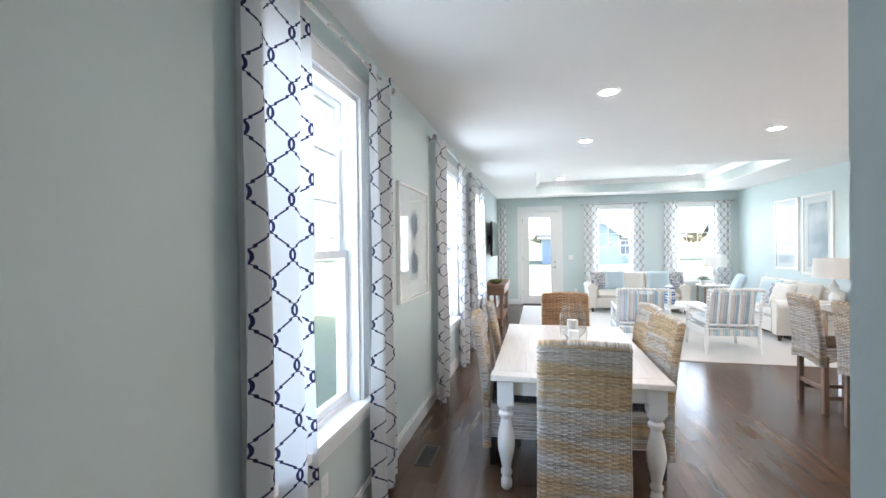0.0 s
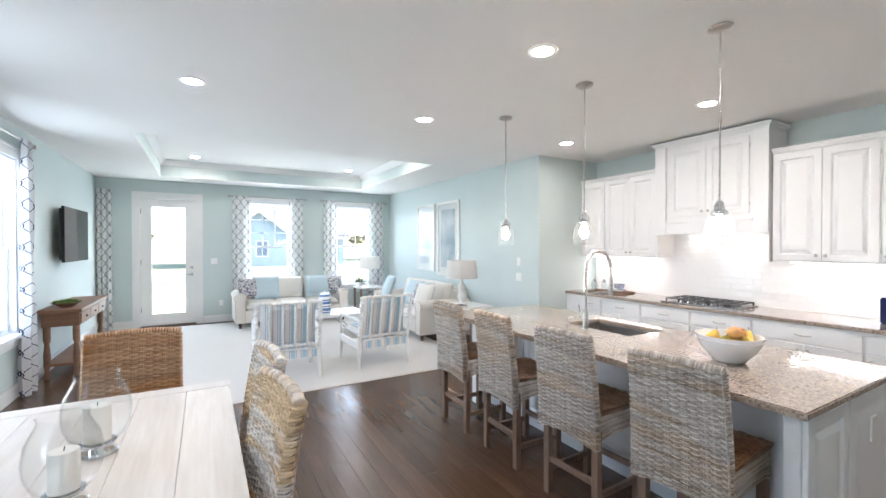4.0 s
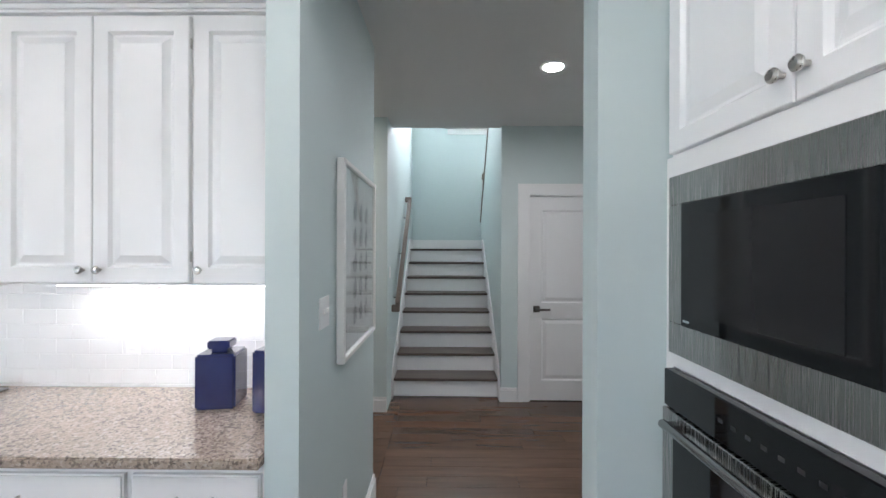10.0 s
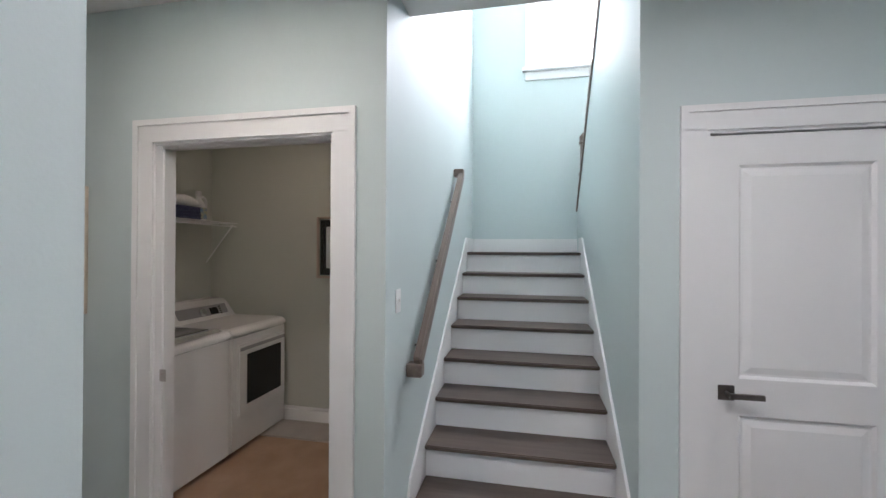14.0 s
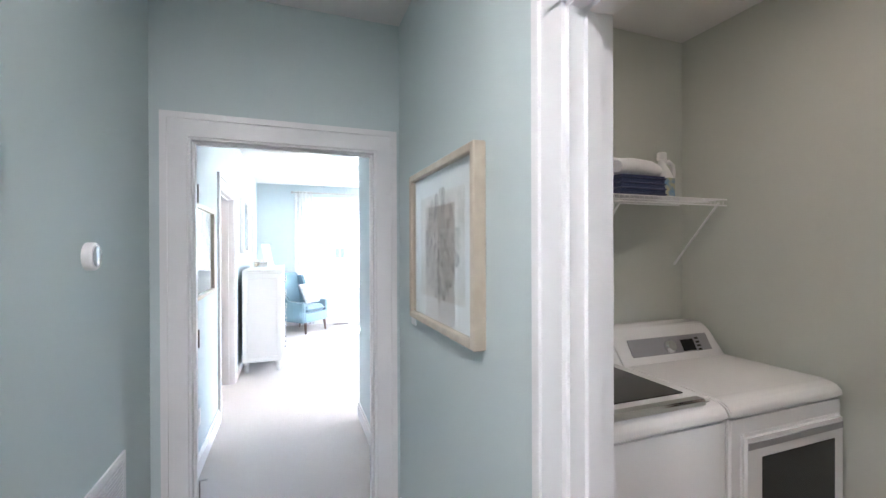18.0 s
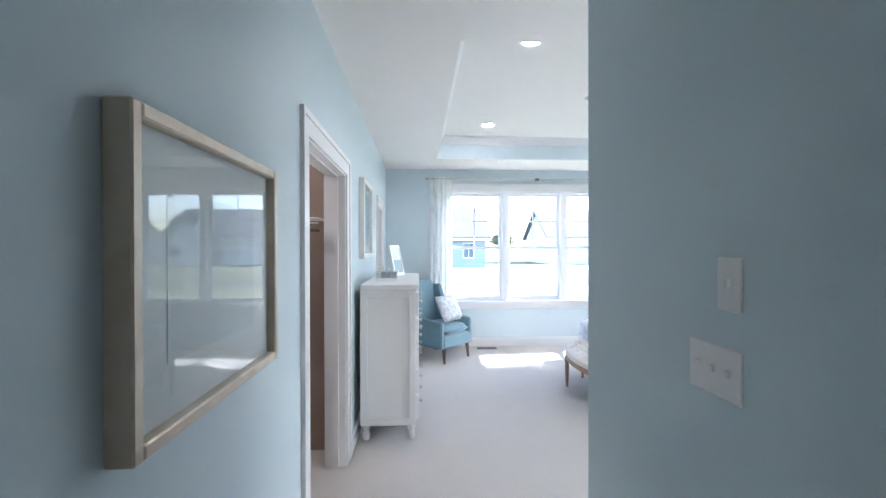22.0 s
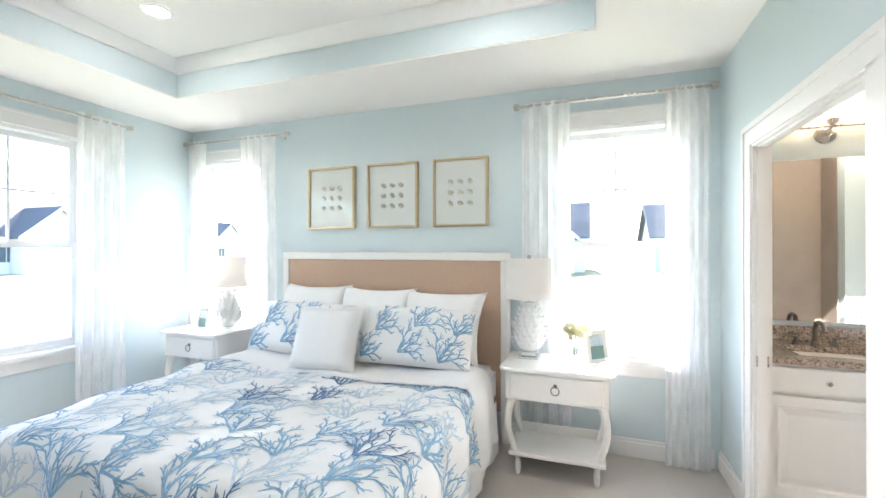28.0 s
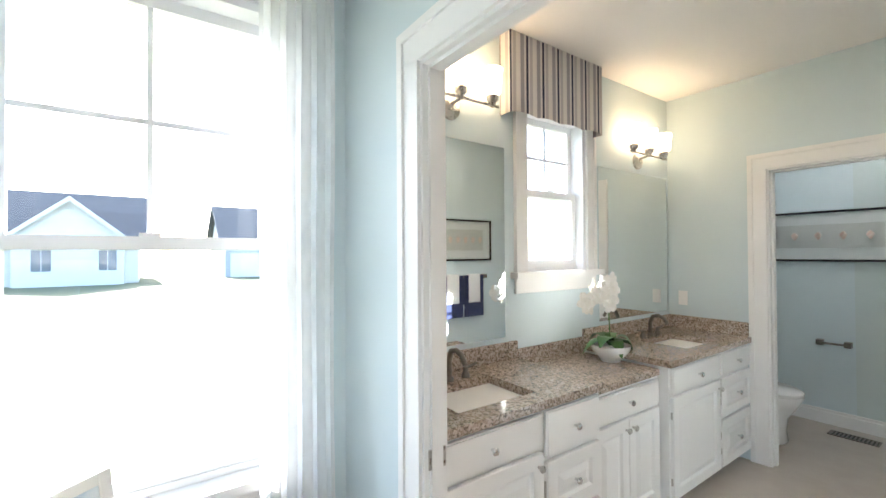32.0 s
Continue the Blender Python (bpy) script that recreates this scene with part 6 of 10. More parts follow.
def floor_vent(m):
    t = thing("floor_vent", "bronze slotted floor register", "vent", m)
    part("frame", B((-0.15, -0.06, 0, 0.15, -0.05, 0.006), (-0.15, 0.05, 0, 0.15, 0.06, 0.006), (-0.15, -0.05, 0, -0.14, 0.05, 0.006), (0.14, -0.05, 0, 0.15, 0.05, 0.006)), BRONZE, t)
    part("well", B((-0.14, -0.05, 0, 0.14, 0.05, 0.001)), BLACKM, t)
    for i in range(12):
        x = -0.13 + i * 0.0235
        part("slat", B((x, -0.05, 0.001, x + 0.009, 0.05, 0.005)), BRONZE, t)
    return t


floor_vent(pose(-0.76, 3.12, 0.0, 0, 0, 90))
floor_vent(pose(8.15, 11.36, 0.012))
floor_vent(pose(10.55, 2.75, 0.016))


# ---- kitchen ----
def panel_front(w, h, t=0.02, stile=0.058, raised=True):
    """A cabinet front, back at y = 0, face to -y, lower left corner at the origin."""
    bm = bmesh.new()
    if h < 0.2 or not raised:
        bx(bm, 0, -t, 0, w, 0, h)
        bmesh.ops.bevel(bm, geom=[e for e in bm.edges if all(v.co.y < -t + 1e-5 for v in e.verts)], offset=0.006, segments=2, affect="EDGES")
        return bm
    s = stile

    def ring(d, y):
        return [bm.verts.new(p) for p in ((d, y, d), (w - d, y, d), (w - d, y, h - d), (d, y, h - d))]
    rs = [ring(0.0, 0.0), ring(0.0, -t + 0.003), ring(0.003, -t), ring(s, -t), ring(s + 0.010, -t * 0.42), ring(s + 0.018, -t * 0.42), ring(s + 0.046, -t * 0.92)]
    bm.faces.new(rs[0][::-1])
    for q, r in zip(rs, rs[1:]):
        for k in range(4):
            bm.faces.new((q[k], q[(k + 1) % 4], r[(k + 1) % 4], r[k]))
    bm.faces.new(rs[-1])
    return bm


def knob(parent, x, y, z, material=NICKEL):
    bm = bmesh.new()
    lathe(bm, [(0.006, 0), (0.006, 0.012), (0.014, 0.018), (0.016, 0.024), (0.011, 0.030), (0.002, 0.031)], 14)
    return part("knob", bm, material, parent, "brushed nickel knob", m=pose(x, y, z, 90, 0, 0), smooth=True)


def pull(parent, x, y, z, w=0.11):
    bm = bmesh.new()
    tube(bm, [(-w / 2, 0, 0), (-w / 2, -0.016, 0), (-w / 2 + 0.015, -0.026, -0.002), (0, -0.030, -0.004), (w / 2 - 0.015, -0.026, -0.002), (w / 2, -0.016, 0), (w / 2, 0, 0)], 0.0045, 8)
    return part("pull", bm, NICKEL, parent, "brushed nickel bail pull", m=pose(x, y, z), smooth=True)


def cabinet(name, m, w, z0, z1, depth, fronts, label, toe=0.0, group=""):
    """Back at local y = 0, doors to -y; fronts: (x0, x1, z0, z1, hardware) inside the unit."""
    t = thing(name, label, "cabinet", m, group=group)
    part("body", B((0.0005, -depth, z0 + toe, w - 0.0005, 0, z1)), CAB, t)
    if toe:
        part("toe_kick", B((0.0005, -depth + 0.07, z0, w - 0.0005, -0.02, z0 + toe)), CAB, t)
    for x0, x1, a, b, hw in fronts:
        nm = "drawer" if b - a < 0.2 else "door"
        f = part(nm, panel_front(x1 - x0, b - a), CAB, t, m=pose(x0, -depth, a))
        if hw == "pull":
            pull(f, (x1 - x0) / 2, -0.02, (b - a) / 2)
        elif hw in ("l", "r", "L", "R"):
            x = 0.03 if hw in "lL" else x1 - x0 - 0.03
            knob(f, x, -0.02, 0.05 if hw in "LR" else b - a - 0.05)
        if nm == "door":
            for z in (0.08, b - a - 0.12):
                part("hinge", B(((x1 - x0) - 0.001 if hw in ("l", "L") else -0.003, -0.012, z, (x1 - x0) + 0.003 if hw in ("l", "L") else 0.001, -0.002, z + 0.04)), NICKEL, f)
    return t


CT = 0.895
KB = 5.77


def base_unit(y1, y0, doors, drawers=1):
    w = y1 - y0
    fr = []
    for i in range(drawers):
        fr.append((0.012 + i * w / drawers, (i + 1) * w / drawers - 0.012, 0.70, 0.835, "pull"))
    for i in range(doors):
        hw = ("r" if i % 2 == 0 else "l") if doors > 1 else "l"
        fr.append((0.012 + i * (w - 0.024) / doors + (0.002 if i else 0), 0.012 + (i + 1) * (w - 0.024) / doors - (0.002 if i < doors - 1 else 0), 0.115, 0.685, hw))
    return cabinet("base_cabinet", pose(KB, y1, 0, 0, 0, -90), w, 0, 0.860, 0.62, fr, "white raised-panel base cabinet with drawer under the granite worktop", 0.10, "kitchen base cabinets")


base_unit(2.85, 2.43, 1)
base_unit(3.62, 2.85, 2)
base_unit(4.19, 3.62, 1)
base_unit(4.77, 4.19, 1)
base_unit(5.33, 4.77, 2)
base_unit(5.70, 5.33, 1)
t = thing("base_filler", "white filler panel beside the base cabinets", "cabinet", pose(0, 0, 0))
part("panel", B((5.145, 5.70, 0.10, 5.77, 5.935, 0.86)), CAB, t)
t = thing("worktop", "speckled beige granite worktop along the kitchen wall", "worktop", pose(0, 0, 0))
bm = B((5.11, 2.435, 0.861, 5.765, 5.935, CT))
part("slab", bm, GRAN, t, bev=0.006, seg=2)
part("backsplash_edge", B((5.752, 2.435, CT + 0.0005, 5.765, 5.935, CT + 0.012)), GROUT, t)


def upper_unit(y1, y0, doors, z0=1.385, z1=2.415, depth=0.32, kn=None, crown=True):
    w = y1 - y0
    fr = []
    for i in range(doors):
        hw = kn[i] if kn else ("R" if i % 2 == 0 else "L")
        fr.append((0.008 + i * (w - 0.016) / doors + (0.002 if i else 0), 0.008 + (i + 1) * (w - 0.016) / doors - (0.002 if i < doors - 1 else 0), z0 + 0.01, z1 - 0.012, hw))
    t = cabinet("wall_cabinet", pose(KB, y1, 0, 0, 0, -90), w, z0, z1, depth, fr, "white raised-panel wall cabinet under a small crown", 0, "kitchen wall cabinets")
    if crown:
        bm = bmesh.new()
        for d, a, b in ((0.022, z1, z1 + 0.012), (0.030, z1 + 0.012, z1 + 0.03), (0.042, z1 + 0.03, z1 + 0.045)):
            bx(bm, 0.0005, -depth - d, a, w - 0.0005, 0, b)
        part("crown", bm, CAB, t, bev=0.002)
    return t


upper_unit(3.59, 2.84, 2)
upper_unit(2.84, 2.435, 1, kn=["L"])
upper_unit(5.52, 4.77, 2)
upper_unit(5.93, 5.52, 1, kn=["R"])
# hood cabinet
y0, y1 = 3.60, 4.76
w = y1 - y0
t = cabinet("hood_cabinet", pose(KB, y1, 0, 0, 0, -90), w, 1.80, 2.68, 0.36, [(0.17, w / 2 - 0.002, 1.86, 2.64, "R"), (w / 2 + 0.002, w - 0.17, 1.86, 2.64, "L")], "white range-hood cabinet with two doors and a crown above the cooktop")
bm = bmesh.new()
for d, a, b in ((0.022, 2.68, 2.695), (0.035, 2.695, 2.715), (0.055, 2.715, 2.735)):
    bx(bm, -d + 0.02, -0.36 - d, a, w + d - 0.02, 0, b)
part("crown", bm, CAB, t, bev=0.002)
part("pilaster", B((0, -0.385, 1.655, 0.13, -0.36, 2.68)), CAB, t, bev=0.003)
part("pilaster", B((w - 0.13, -0.385, 1.655, w, -0.36, 2.68)), CAB, t, bev=0.003)
part("valance", B((0.13, -0.38, 1.66, w - 0.13, -0.36, 1.79), (0.13, -0.395, 1.79, w - 0.13, -0.36, 1.81)), CAB, t, bev=0.003)
part("side_panel", B((0, -0.36, 1.38, 0.019, -0.02, 1.80)), CAB, t)
part("side_panel", B((w - 0.019, -0.36, 1.38, w, -0.02, 1.80)), CAB, t)
part("hood_liner", B((0.13, -0.35, 1.70, w - 0.13, -0.02, 1.74)), STEEL, t)
for a in (0.34, w - 0.34):
    bm = bmesh.new()
    lathe(bm, [(0.034, 0), (0.034, -0.003), (0.02, -0.005), (0.002, -0.005)], 20, a, -0.17, 1.70)
    part("hood_lamp", bm, HOODL, t, "lit round hood lamp")
for a, b in ((2.55, 3.5), (4.85, 5.85)):
    t = thing("undercabinet_light", "slim lit strip light under the wall cabinets", "strip light", pose(0, 0, 0), group="strip lights")
    part("housing", B((5.58, a, 1.372, 5.63, b, 1.384)), PLASTIC, t)
    part("diffuser", B((5.583, a + 0.01, 1.369, 5.627, b - 0.01, 1.372)), STRIPL, t, "glowing diffuser")

# cooktop
IRON = mat("cast_iron", (0.07, 0.07, 0.072), 0.38, 0.5, bump=(160, 0.3, 0.001))
t = thing("gas_cooktop", "stainless gas cooktop with black cast-iron grates", "cooktop", pose(5.45, 4.19, CT + 0.001, 0, 0, -90))
part("tray", B((-0.38, -0.25, 0, 0.38, 0.25, 0.012)), STEEL, t, bev=0.004)
for i in range(3):
    bm = bmesh.new()
    x = -0.245 + i * 0.245
    for a in (-0.105, 0.0, 0.105):
        bx(bm, x + a - 0.006, -0.18, 0.035, x + a + 0.006, 0.22, 0.047)
    for b in (-0.18, -0.05, 0.09, 0.215):
        bx(bm, x - 0.111, b - 0.006, 0.0355, x + 0.111, b + 0.006, 0.0465)
    for a in (-0.105, 0.105):
        for b in (-0.18, 0.215):
            bx(bm, x + a - 0.007, b - 0.007, 0.012, x + a + 0.007, b + 0.007, 0.036)
    part("grate", bm, IRON, t)
for x, y, r in ((-0.245, 0.12, 0.035), (-0.245, -0.09, 0.028), (0.0, 0.03, 0.05), (0.245, 0.12, 0.03), (0.245, -0.09, 0.035)):
    bm = bmesh.new()
    lathe(bm, [(r, 0.012), (r, 0.02), (r * 0.7, 0.024), (r * 0.7, 0.031), (0.003, 0.031)], 18, x, y)
    part("burner", bm, BLACKM, t, smooth=True)
for i in range(5):
    bm = bmesh.new()
    lathe(bm, [(0.018, 0.012), (0.018, 0.018), (0.014, 0.021), (0.013, 0.036), (0.003, 0.038)], 14, -0.16 + 0.08 * i, -0.215)
    part("control_knob", bm, CHROME, t, smooth=True)

# canisters
for x, y, rz in ((5.56, 2.79, 8), (5.53, 2.53, -4)):
    k = 1.0 if rz > 0 else 1.12
    t = thing("canister", "glossy navy square ceramic canister with a lid", "canister", pose(x, y, CT + 0.001, 0, 0, rz))
    part("jar", B((-0.075 * k, -0.075 * k, 0, 0.075 * k, 0.075 * k, 0.215 * k)), NAVY, t, bev=0.008, seg=2)
    bm = bmesh.new()
    bx(bm, -0.034 * k, -0.034 * k, 0.216 * k, 0.034 * k, 0.034 * k, 0.228 * k)
    bx(bm, -0.042 * k, -0.042 * k, 0.2285 * k, 0.042 * k, 0.042 * k, 0.262 * k)
    part("lid", bm, NAVY, t, bev=0.005, seg=2)
t = thing("serving_tray", "brown woven serving mat on the worktop", "tray", pose(5.46, 5.45, CT + 0.001, 0, 0, 12))
bm = bmesh.new()
weave(bm, 0.52, 0.34, lambda u, v, d: ((u - 0.5) * 0.34, (v - 0.5) * 0.52, 0.010 + d), 0.008)
part("mat", bm, WICKB, t, smooth=True)
t = thing("cup", "blue and white patterned tea cup on stacked saucers", "cup", pose(5.50, 5.34, CT + 0.022))
bm = bmesh.new()
lathe(bm, [(0.05, 0), (0.095, 0.012), (0.10, 0.014), (0.05, 0.006)], 24)
part("saucer", bm, ENAMEL, t, smooth=True)
bm = bmesh.new()
lathe(bm, [(0.05, 0.014), (0.085, 0.024), (0.088, 0.026), (0.045, 0.019)], 24)
part("saucer", bm, ENAMEL, t, smooth=True)
CUPM = mat("blue_patterned_china", (0.65, 0.68, 0.74), 0.15, noise=(55, 1.0), color2=(0.10, 0.14, 0.32), coat=0.4)
bm = bmesh.new()
lathe(bm, [(0.03, 0.026), (0.035, 0.03), (0.06, 0.055), (0.068, 0.10), (0.064, 0.10), (0.056, 0.058), (0.03, 0.034)], 24)
part("bowl", bm, CUPM, t, smooth=True)
for x, y in ((5.50, 5.58), (5.42, 5.68)):
    t = thing("glass_jar", "small clear glass jar on the worktop tray", "jar", pose(x, y, CT + 0.022))
    bm = bmesh.new()
    lathe(bm, [(0.035, 0), (0.045, 0.01), (0.045, 0.08), (0.03, 0.10), (0.03, 0.115), (0.027, 0.115), (0.042, 0.08), (0.042, 0.012)], 20, caps=False)
    g = part("body", bm, CLEAR, t, smooth=True)
    bm = bmesh.new()
    lathe(bm, [(0.032, 0.115), (0.032, 0.125), (0.01, 0.13), (0.012, 0.15), (0.002, 0.155)], 16)
    part("stopper", bm, CHROME, t, smooth=True)
plate(pose(5.755, 4.92, 1.10, 0, 0, -90), "outlet")
plate(pose(5.755, 3.30, 1.10, 0, 0, -90), "outlet")

# island
t = thing("kitchen_island", "white panelled kitchen island with pull-out doors", "island", pose(0, 0, 0))
part("body", B((3.05, 2.46, 0.10, 3.76, 3.56, 0.859), (3.05, 4.19, 0.10, 3.76, 5.06, 0.859), (3.05, 3.56, 0.10, 3.26, 4.19, 0.859), (3.70, 3.56, 0.10, 3.76, 4.19, 0.859)), CAB, t)
part("toe_kick", B((3.10, 2.50, 0, 3.70, 5.02, 0.10)), CAB, t)
part("end_wall", B((2.72, 2.400, 0, 3.76, 2.459, 0.859)), CAB, t, bev=0.003)
for x0, w in ((2.735, 0.415), (3.165, 0.575)):
    part("end_panel", panel_front(w, 0.735), CAB, t, m=pose(x0, 2.3995, 0.115))
for i in range(4):
    part("back_panel", panel_front(0.63, 0.735), CAB, t, m=pose(3.049, 5.05 - i * 0.65, 0.115, 0, 0, -90))
part("corner_post", B((2.965, 5.0, 0, 3.048, 5.09, 0.859)), CAB, t, bev=0.004)
for i in range(3):
    d = part("door", panel_front(0.42, 0.735), CAB, t, m=pose(3.761, 2.55 + i * 0.43, 0.115, 0, 0, 90))
    knob(d, 0.39, -0.02, 0.68)
part("dishwasher_front", B((3.761, 4.30, 0.11, 3.785, 4.90, 0.85)), STEEL, t)
part("outlet_plate", B((3.415, 2.373, 0.61, 3.485, 2.3805, 0.725)), PLASTIC, t)
t = thing("island_worktop", "large speckled beige granite island worktop with a sink cut-out", "worktop", pose(0, 0, 0))
x0, x1, y0, y1, z0, z1 = 2.68, 3.825, 2.365, 5.12, 0.8605, CT
sx0, sx1, sy0, sy1 = 3.29, 3.67, 3.585, 4.16
bm = bmesh.new()
o = [(x0, y0), (x1, y0), (x1, y1), (x0, y1)]
i_ = [(sx0, sy0), (sx1, sy0), (sx1, sy1), (sx0, sy1)]
V = {}
for z in (z0, z1):
    for k in range(4):
        V[0, k, z] = bm.verts.new((*o[k], z))
        V[1, k, z] = bm.verts.new((*i_[k], z))
for k in range(4):
    n = (k + 1) % 4
    bm.faces.new((V[0, k, z1], V[0, n, z1], V[1, n, z1], V[1, k, z1]))
    bm.faces.new((V[0, k, z0], V[1, k, z0], V[1, n, z0], V[0, n, z0]))
    bm.faces.new((V[0, k, z0], V[0, n, z0], V[0, n, z1], V[0, k, z1]))
    bm.faces.new((V[1, k, z0], V[1, k, z1], V[1, n, z1], V[1, n, z0]))
bmesh.ops.bevel(bm, geom=[e for e in bm.edges if abs(e.verts[0].co.z - e.verts[1].co.z) < 1e-5 and (abs(e.verts[0].co.x - e.verts[1].co.x) < 1e-5 or abs(e.verts[0].co.y - e.verts[1].co.y) < 1e-5)], offset=0.006, segments=2, affect="EDGES")
part("slab", bm, GRAN, t)
t = thing("kitchen_sink", "undermount stainless steel sink in the island", "sink", pose(0, 0, 0))
d = 0.25
part("bowl", B((sx0 - 0.012, sy0 - 0.012, z0 - d, sx0, sy1 + 0.012, z0), (sx1, sy0 - 0.012, z0 - d, sx1 + 0.012, sy1 + 0.012, z0), (sx0, sy0 - 0.012, z0 - d, sx1, sy0, z0), (sx0, sy1, z0 - d, sx1, sy1 + 0.012, z0), (sx0 - 0.012, sy0 - 0.012, z0 - d - 0.01, sx1 + 0.012, sy1 + 0.012, z0 - d)), mat("sink_steel", (0.46, 0.44, 0.42), 0.36, 1.0, noise=(20, 0.4)), t)
t = thing("kitchen_faucet", "brushed steel spring-neck kitchen faucet beside the sink", "faucet", pose(3.215, 3.90, CT + 0.0005) @ Matrix.Diagonal((1.15, 1.0, 1.13, 1.0)))
bm = bmesh.new()
lathe(bm, [(0.028, 0), (0.028, 0.006), (0.021, 0.01), (0.020, 0.12), (0.012, 0.13)], 20)
part("body", bm, NICKEL, t, smooth=True)
bm = bmesh.new()
tube(bm, [(0, 0, 0.12), (0, 0, 0.40)] + [(0.11 - 0.11 * math.cos(a), -0.02 * (a / 3.1), 0.42 + 0.11 * math.sin(a)) for a in [k * math.pi / 10 for k in range(11)]] + [(0.222, -0.02, 0.34)], 0.0065, 8)
part("hose", bm, NICKEL, t, smooth=True)
bm = bmesh.new()
pts = []
path = [Vector((0, 0, 0.26 + 0.16 * k / 8)) for k in range(8)] + [Vector((0.11 - 0.11 * math.cos(a), -0.02 * (a / 3.1), 0.42 + 0.11 * math.sin(a))) for a in [k * math.pi / 16 for k in range(17)]]
for k in range(len(path) * 14):
    f = k / 14
    i = min(int(f), len(path) - 2)
    p = path[i].lerp(path[i + 1], min(1, f - i))
    a = k * 0.9
    dd = (path[i + 1] - path[i]).normalized()
    o1 = Vector((0, 1, 0))
    o2 = dd.cross(o1)
    pts.append(p + 0.013 * (math.cos(a) * o1 + math.sin(a) * o2))
tube(bm, pts, 0.0022, 5)
part("spring", bm, CHROME, t, smooth=True)
bm = bmesh.new()
lathe(bm, [(0.012, 0), (0.018, 0.005), (0.019, 0.05), (0.014, 0.12), (0.010, 0.13)], 16, 0.222, -0.02, 0.22)
part("spray_head", bm, NICKEL, t, smooth=True)
part("holder_arm", B((0.0, -0.02, 0.24, 0.215, -0.008, 0.252)), NICKEL, t)
bm = bmesh.new()
tube(bm, [(0, 0.018, 0.07), (0, 0.05, 0.075), (-0.01, 0.06, 0.16)], [0.008, 0.008, 0.005], 8)
part("lever", bm, NICKEL, t, smooth=True)
t = thing("soap_dispenser", "brushed nickel soap dispenser beside the sink", "soap dispenser", pose(3.25, 4.12, CT + 0.0005))
bm = bmesh.new()
lathe(bm, [(0.016, 0), (0.016, 0.01), (0.008, 0.015), (0.008, 0.05), (0.002, 0.052)], 14)
tube(bm, [(0, 0, 0.048), (0.05, 0, 0.055), (0.06, 0, 0.045)], 0.005, 6)
part("pump", bm, NICKEL, t, smooth=True)

t = thing("fruit_bowl", "white ribbed ceramic fruit bowl on the island", "bowl", pose(3.22, 2.90, CT + 0.0005) @ Matrix.Diagonal((1.05, 1.12, 1.1, 1.0)))
bm = bmesh.new()
lathe(bm, [(0.065, 0), (0.07, 0.004), (0.075, 0.012), (0.115, 0.055), (0.140, 0.105), (0.146, 0.125), (0.147, 0.132), (0.141, 0.132), (0.134, 0.105), (0.108, 0.058), (0.06, 0.018)], 40)
part("bowl", bm, ENAMEL, t, smooth=True)
bm = bmesh.new()
for k in range(60):
    a = k / 60 * 6.2832
    bmesh.ops.create_icosphere(bm, subdivisions=1, radius=0.0045, matrix=Matrix.Translation((0.1435 * math.cos(a), 0.1435 * math.sin(a), 0.111)))
part("beaded_rim", bm, ENAMEL, t, smooth=True)
PEAR = [mat("pear_yellow", (0.62, 0.40, 0.06), 0.45, noise=(14, 0.8), color2=(0.42, 0.33, 0.05)), mat("pear_green", (0.34, 0.32, 0.05), 0.45, noise=(14, 0.8), color2=(0.55, 0.38, 0.07)), mat("peach_blush", (0.62, 0.27, 0.10), 0.5, noise=(8, 0.9), color2=(0.66, 0.42, 0.14))]
r = random.Random(4)
for k, (x, y, z) in enumerate(((0.0, 0.0, 0.10), (0.07, 0.03, 0.095), (-0.065, 0.04, 0.095), (0.03, -0.07, 0.095), (-0.05, -0.06, 0.09), (0.06, -0.02, 0.145), (-0.02, 0.07, 0.11), (-0.09, -0.01, 0.10), (0.0, -0.02, 0.155), (0.09, -0.04, 0.11))):
    t = thing("pear", "ripe yellow-green pear in the fruit bowl" if k % 3 != 2 else "blushed orange peach in the fruit bowl", "fruit", pose(3.22 + x * 1.05, 2.90 + y * 1.12, CT + z * 1.1 - 0.01, r.uniform(-35, 35), r.uniform(-35, 35), r.uniform(0, 360)), group="fruit in the bowl")
    bm = bmesh.new()
    if k % 3 != 2:
        lathe(bm, [(0.006, -0.036), (0.022, -0.032), (0.036, -0.012), (0.037, 0.004), (0.026, 0.03), (0.016, 0.048), (0.008, 0.056), (0.002, 0.057)], 16)
    else:
        lathe(bm, [(0.006, -0.034), (0.024, -0.026), (0.036, -0.004), (0.034, 0.014), (0.02, 0.03), (0.004, 0.032)], 16)
    part("flesh", bm, PEAR[k % 3], t, smooth=True)
    bm = bmesh.new()
    tube(bm, [(0, 0, 0.054 if k % 3 != 2 else 0.03), (0.003, 0, 0.066 if k % 3 != 2 else 0.036), (0.007, 0, 0.075 if k % 3 != 2 else 0.04)], 0.0018, 5)
    part("stem", bm, LEGW, t)

# oven tower, refrigerator: faces to +y
def front_y(name, x_left, z0, w, h, parent, y=1.215):
    """x_left is the larger x."""
    return part(name, panel_front(w, h), CAB, parent, m=pose(x_left, y - 0.02, z0, 0, 0, 180))


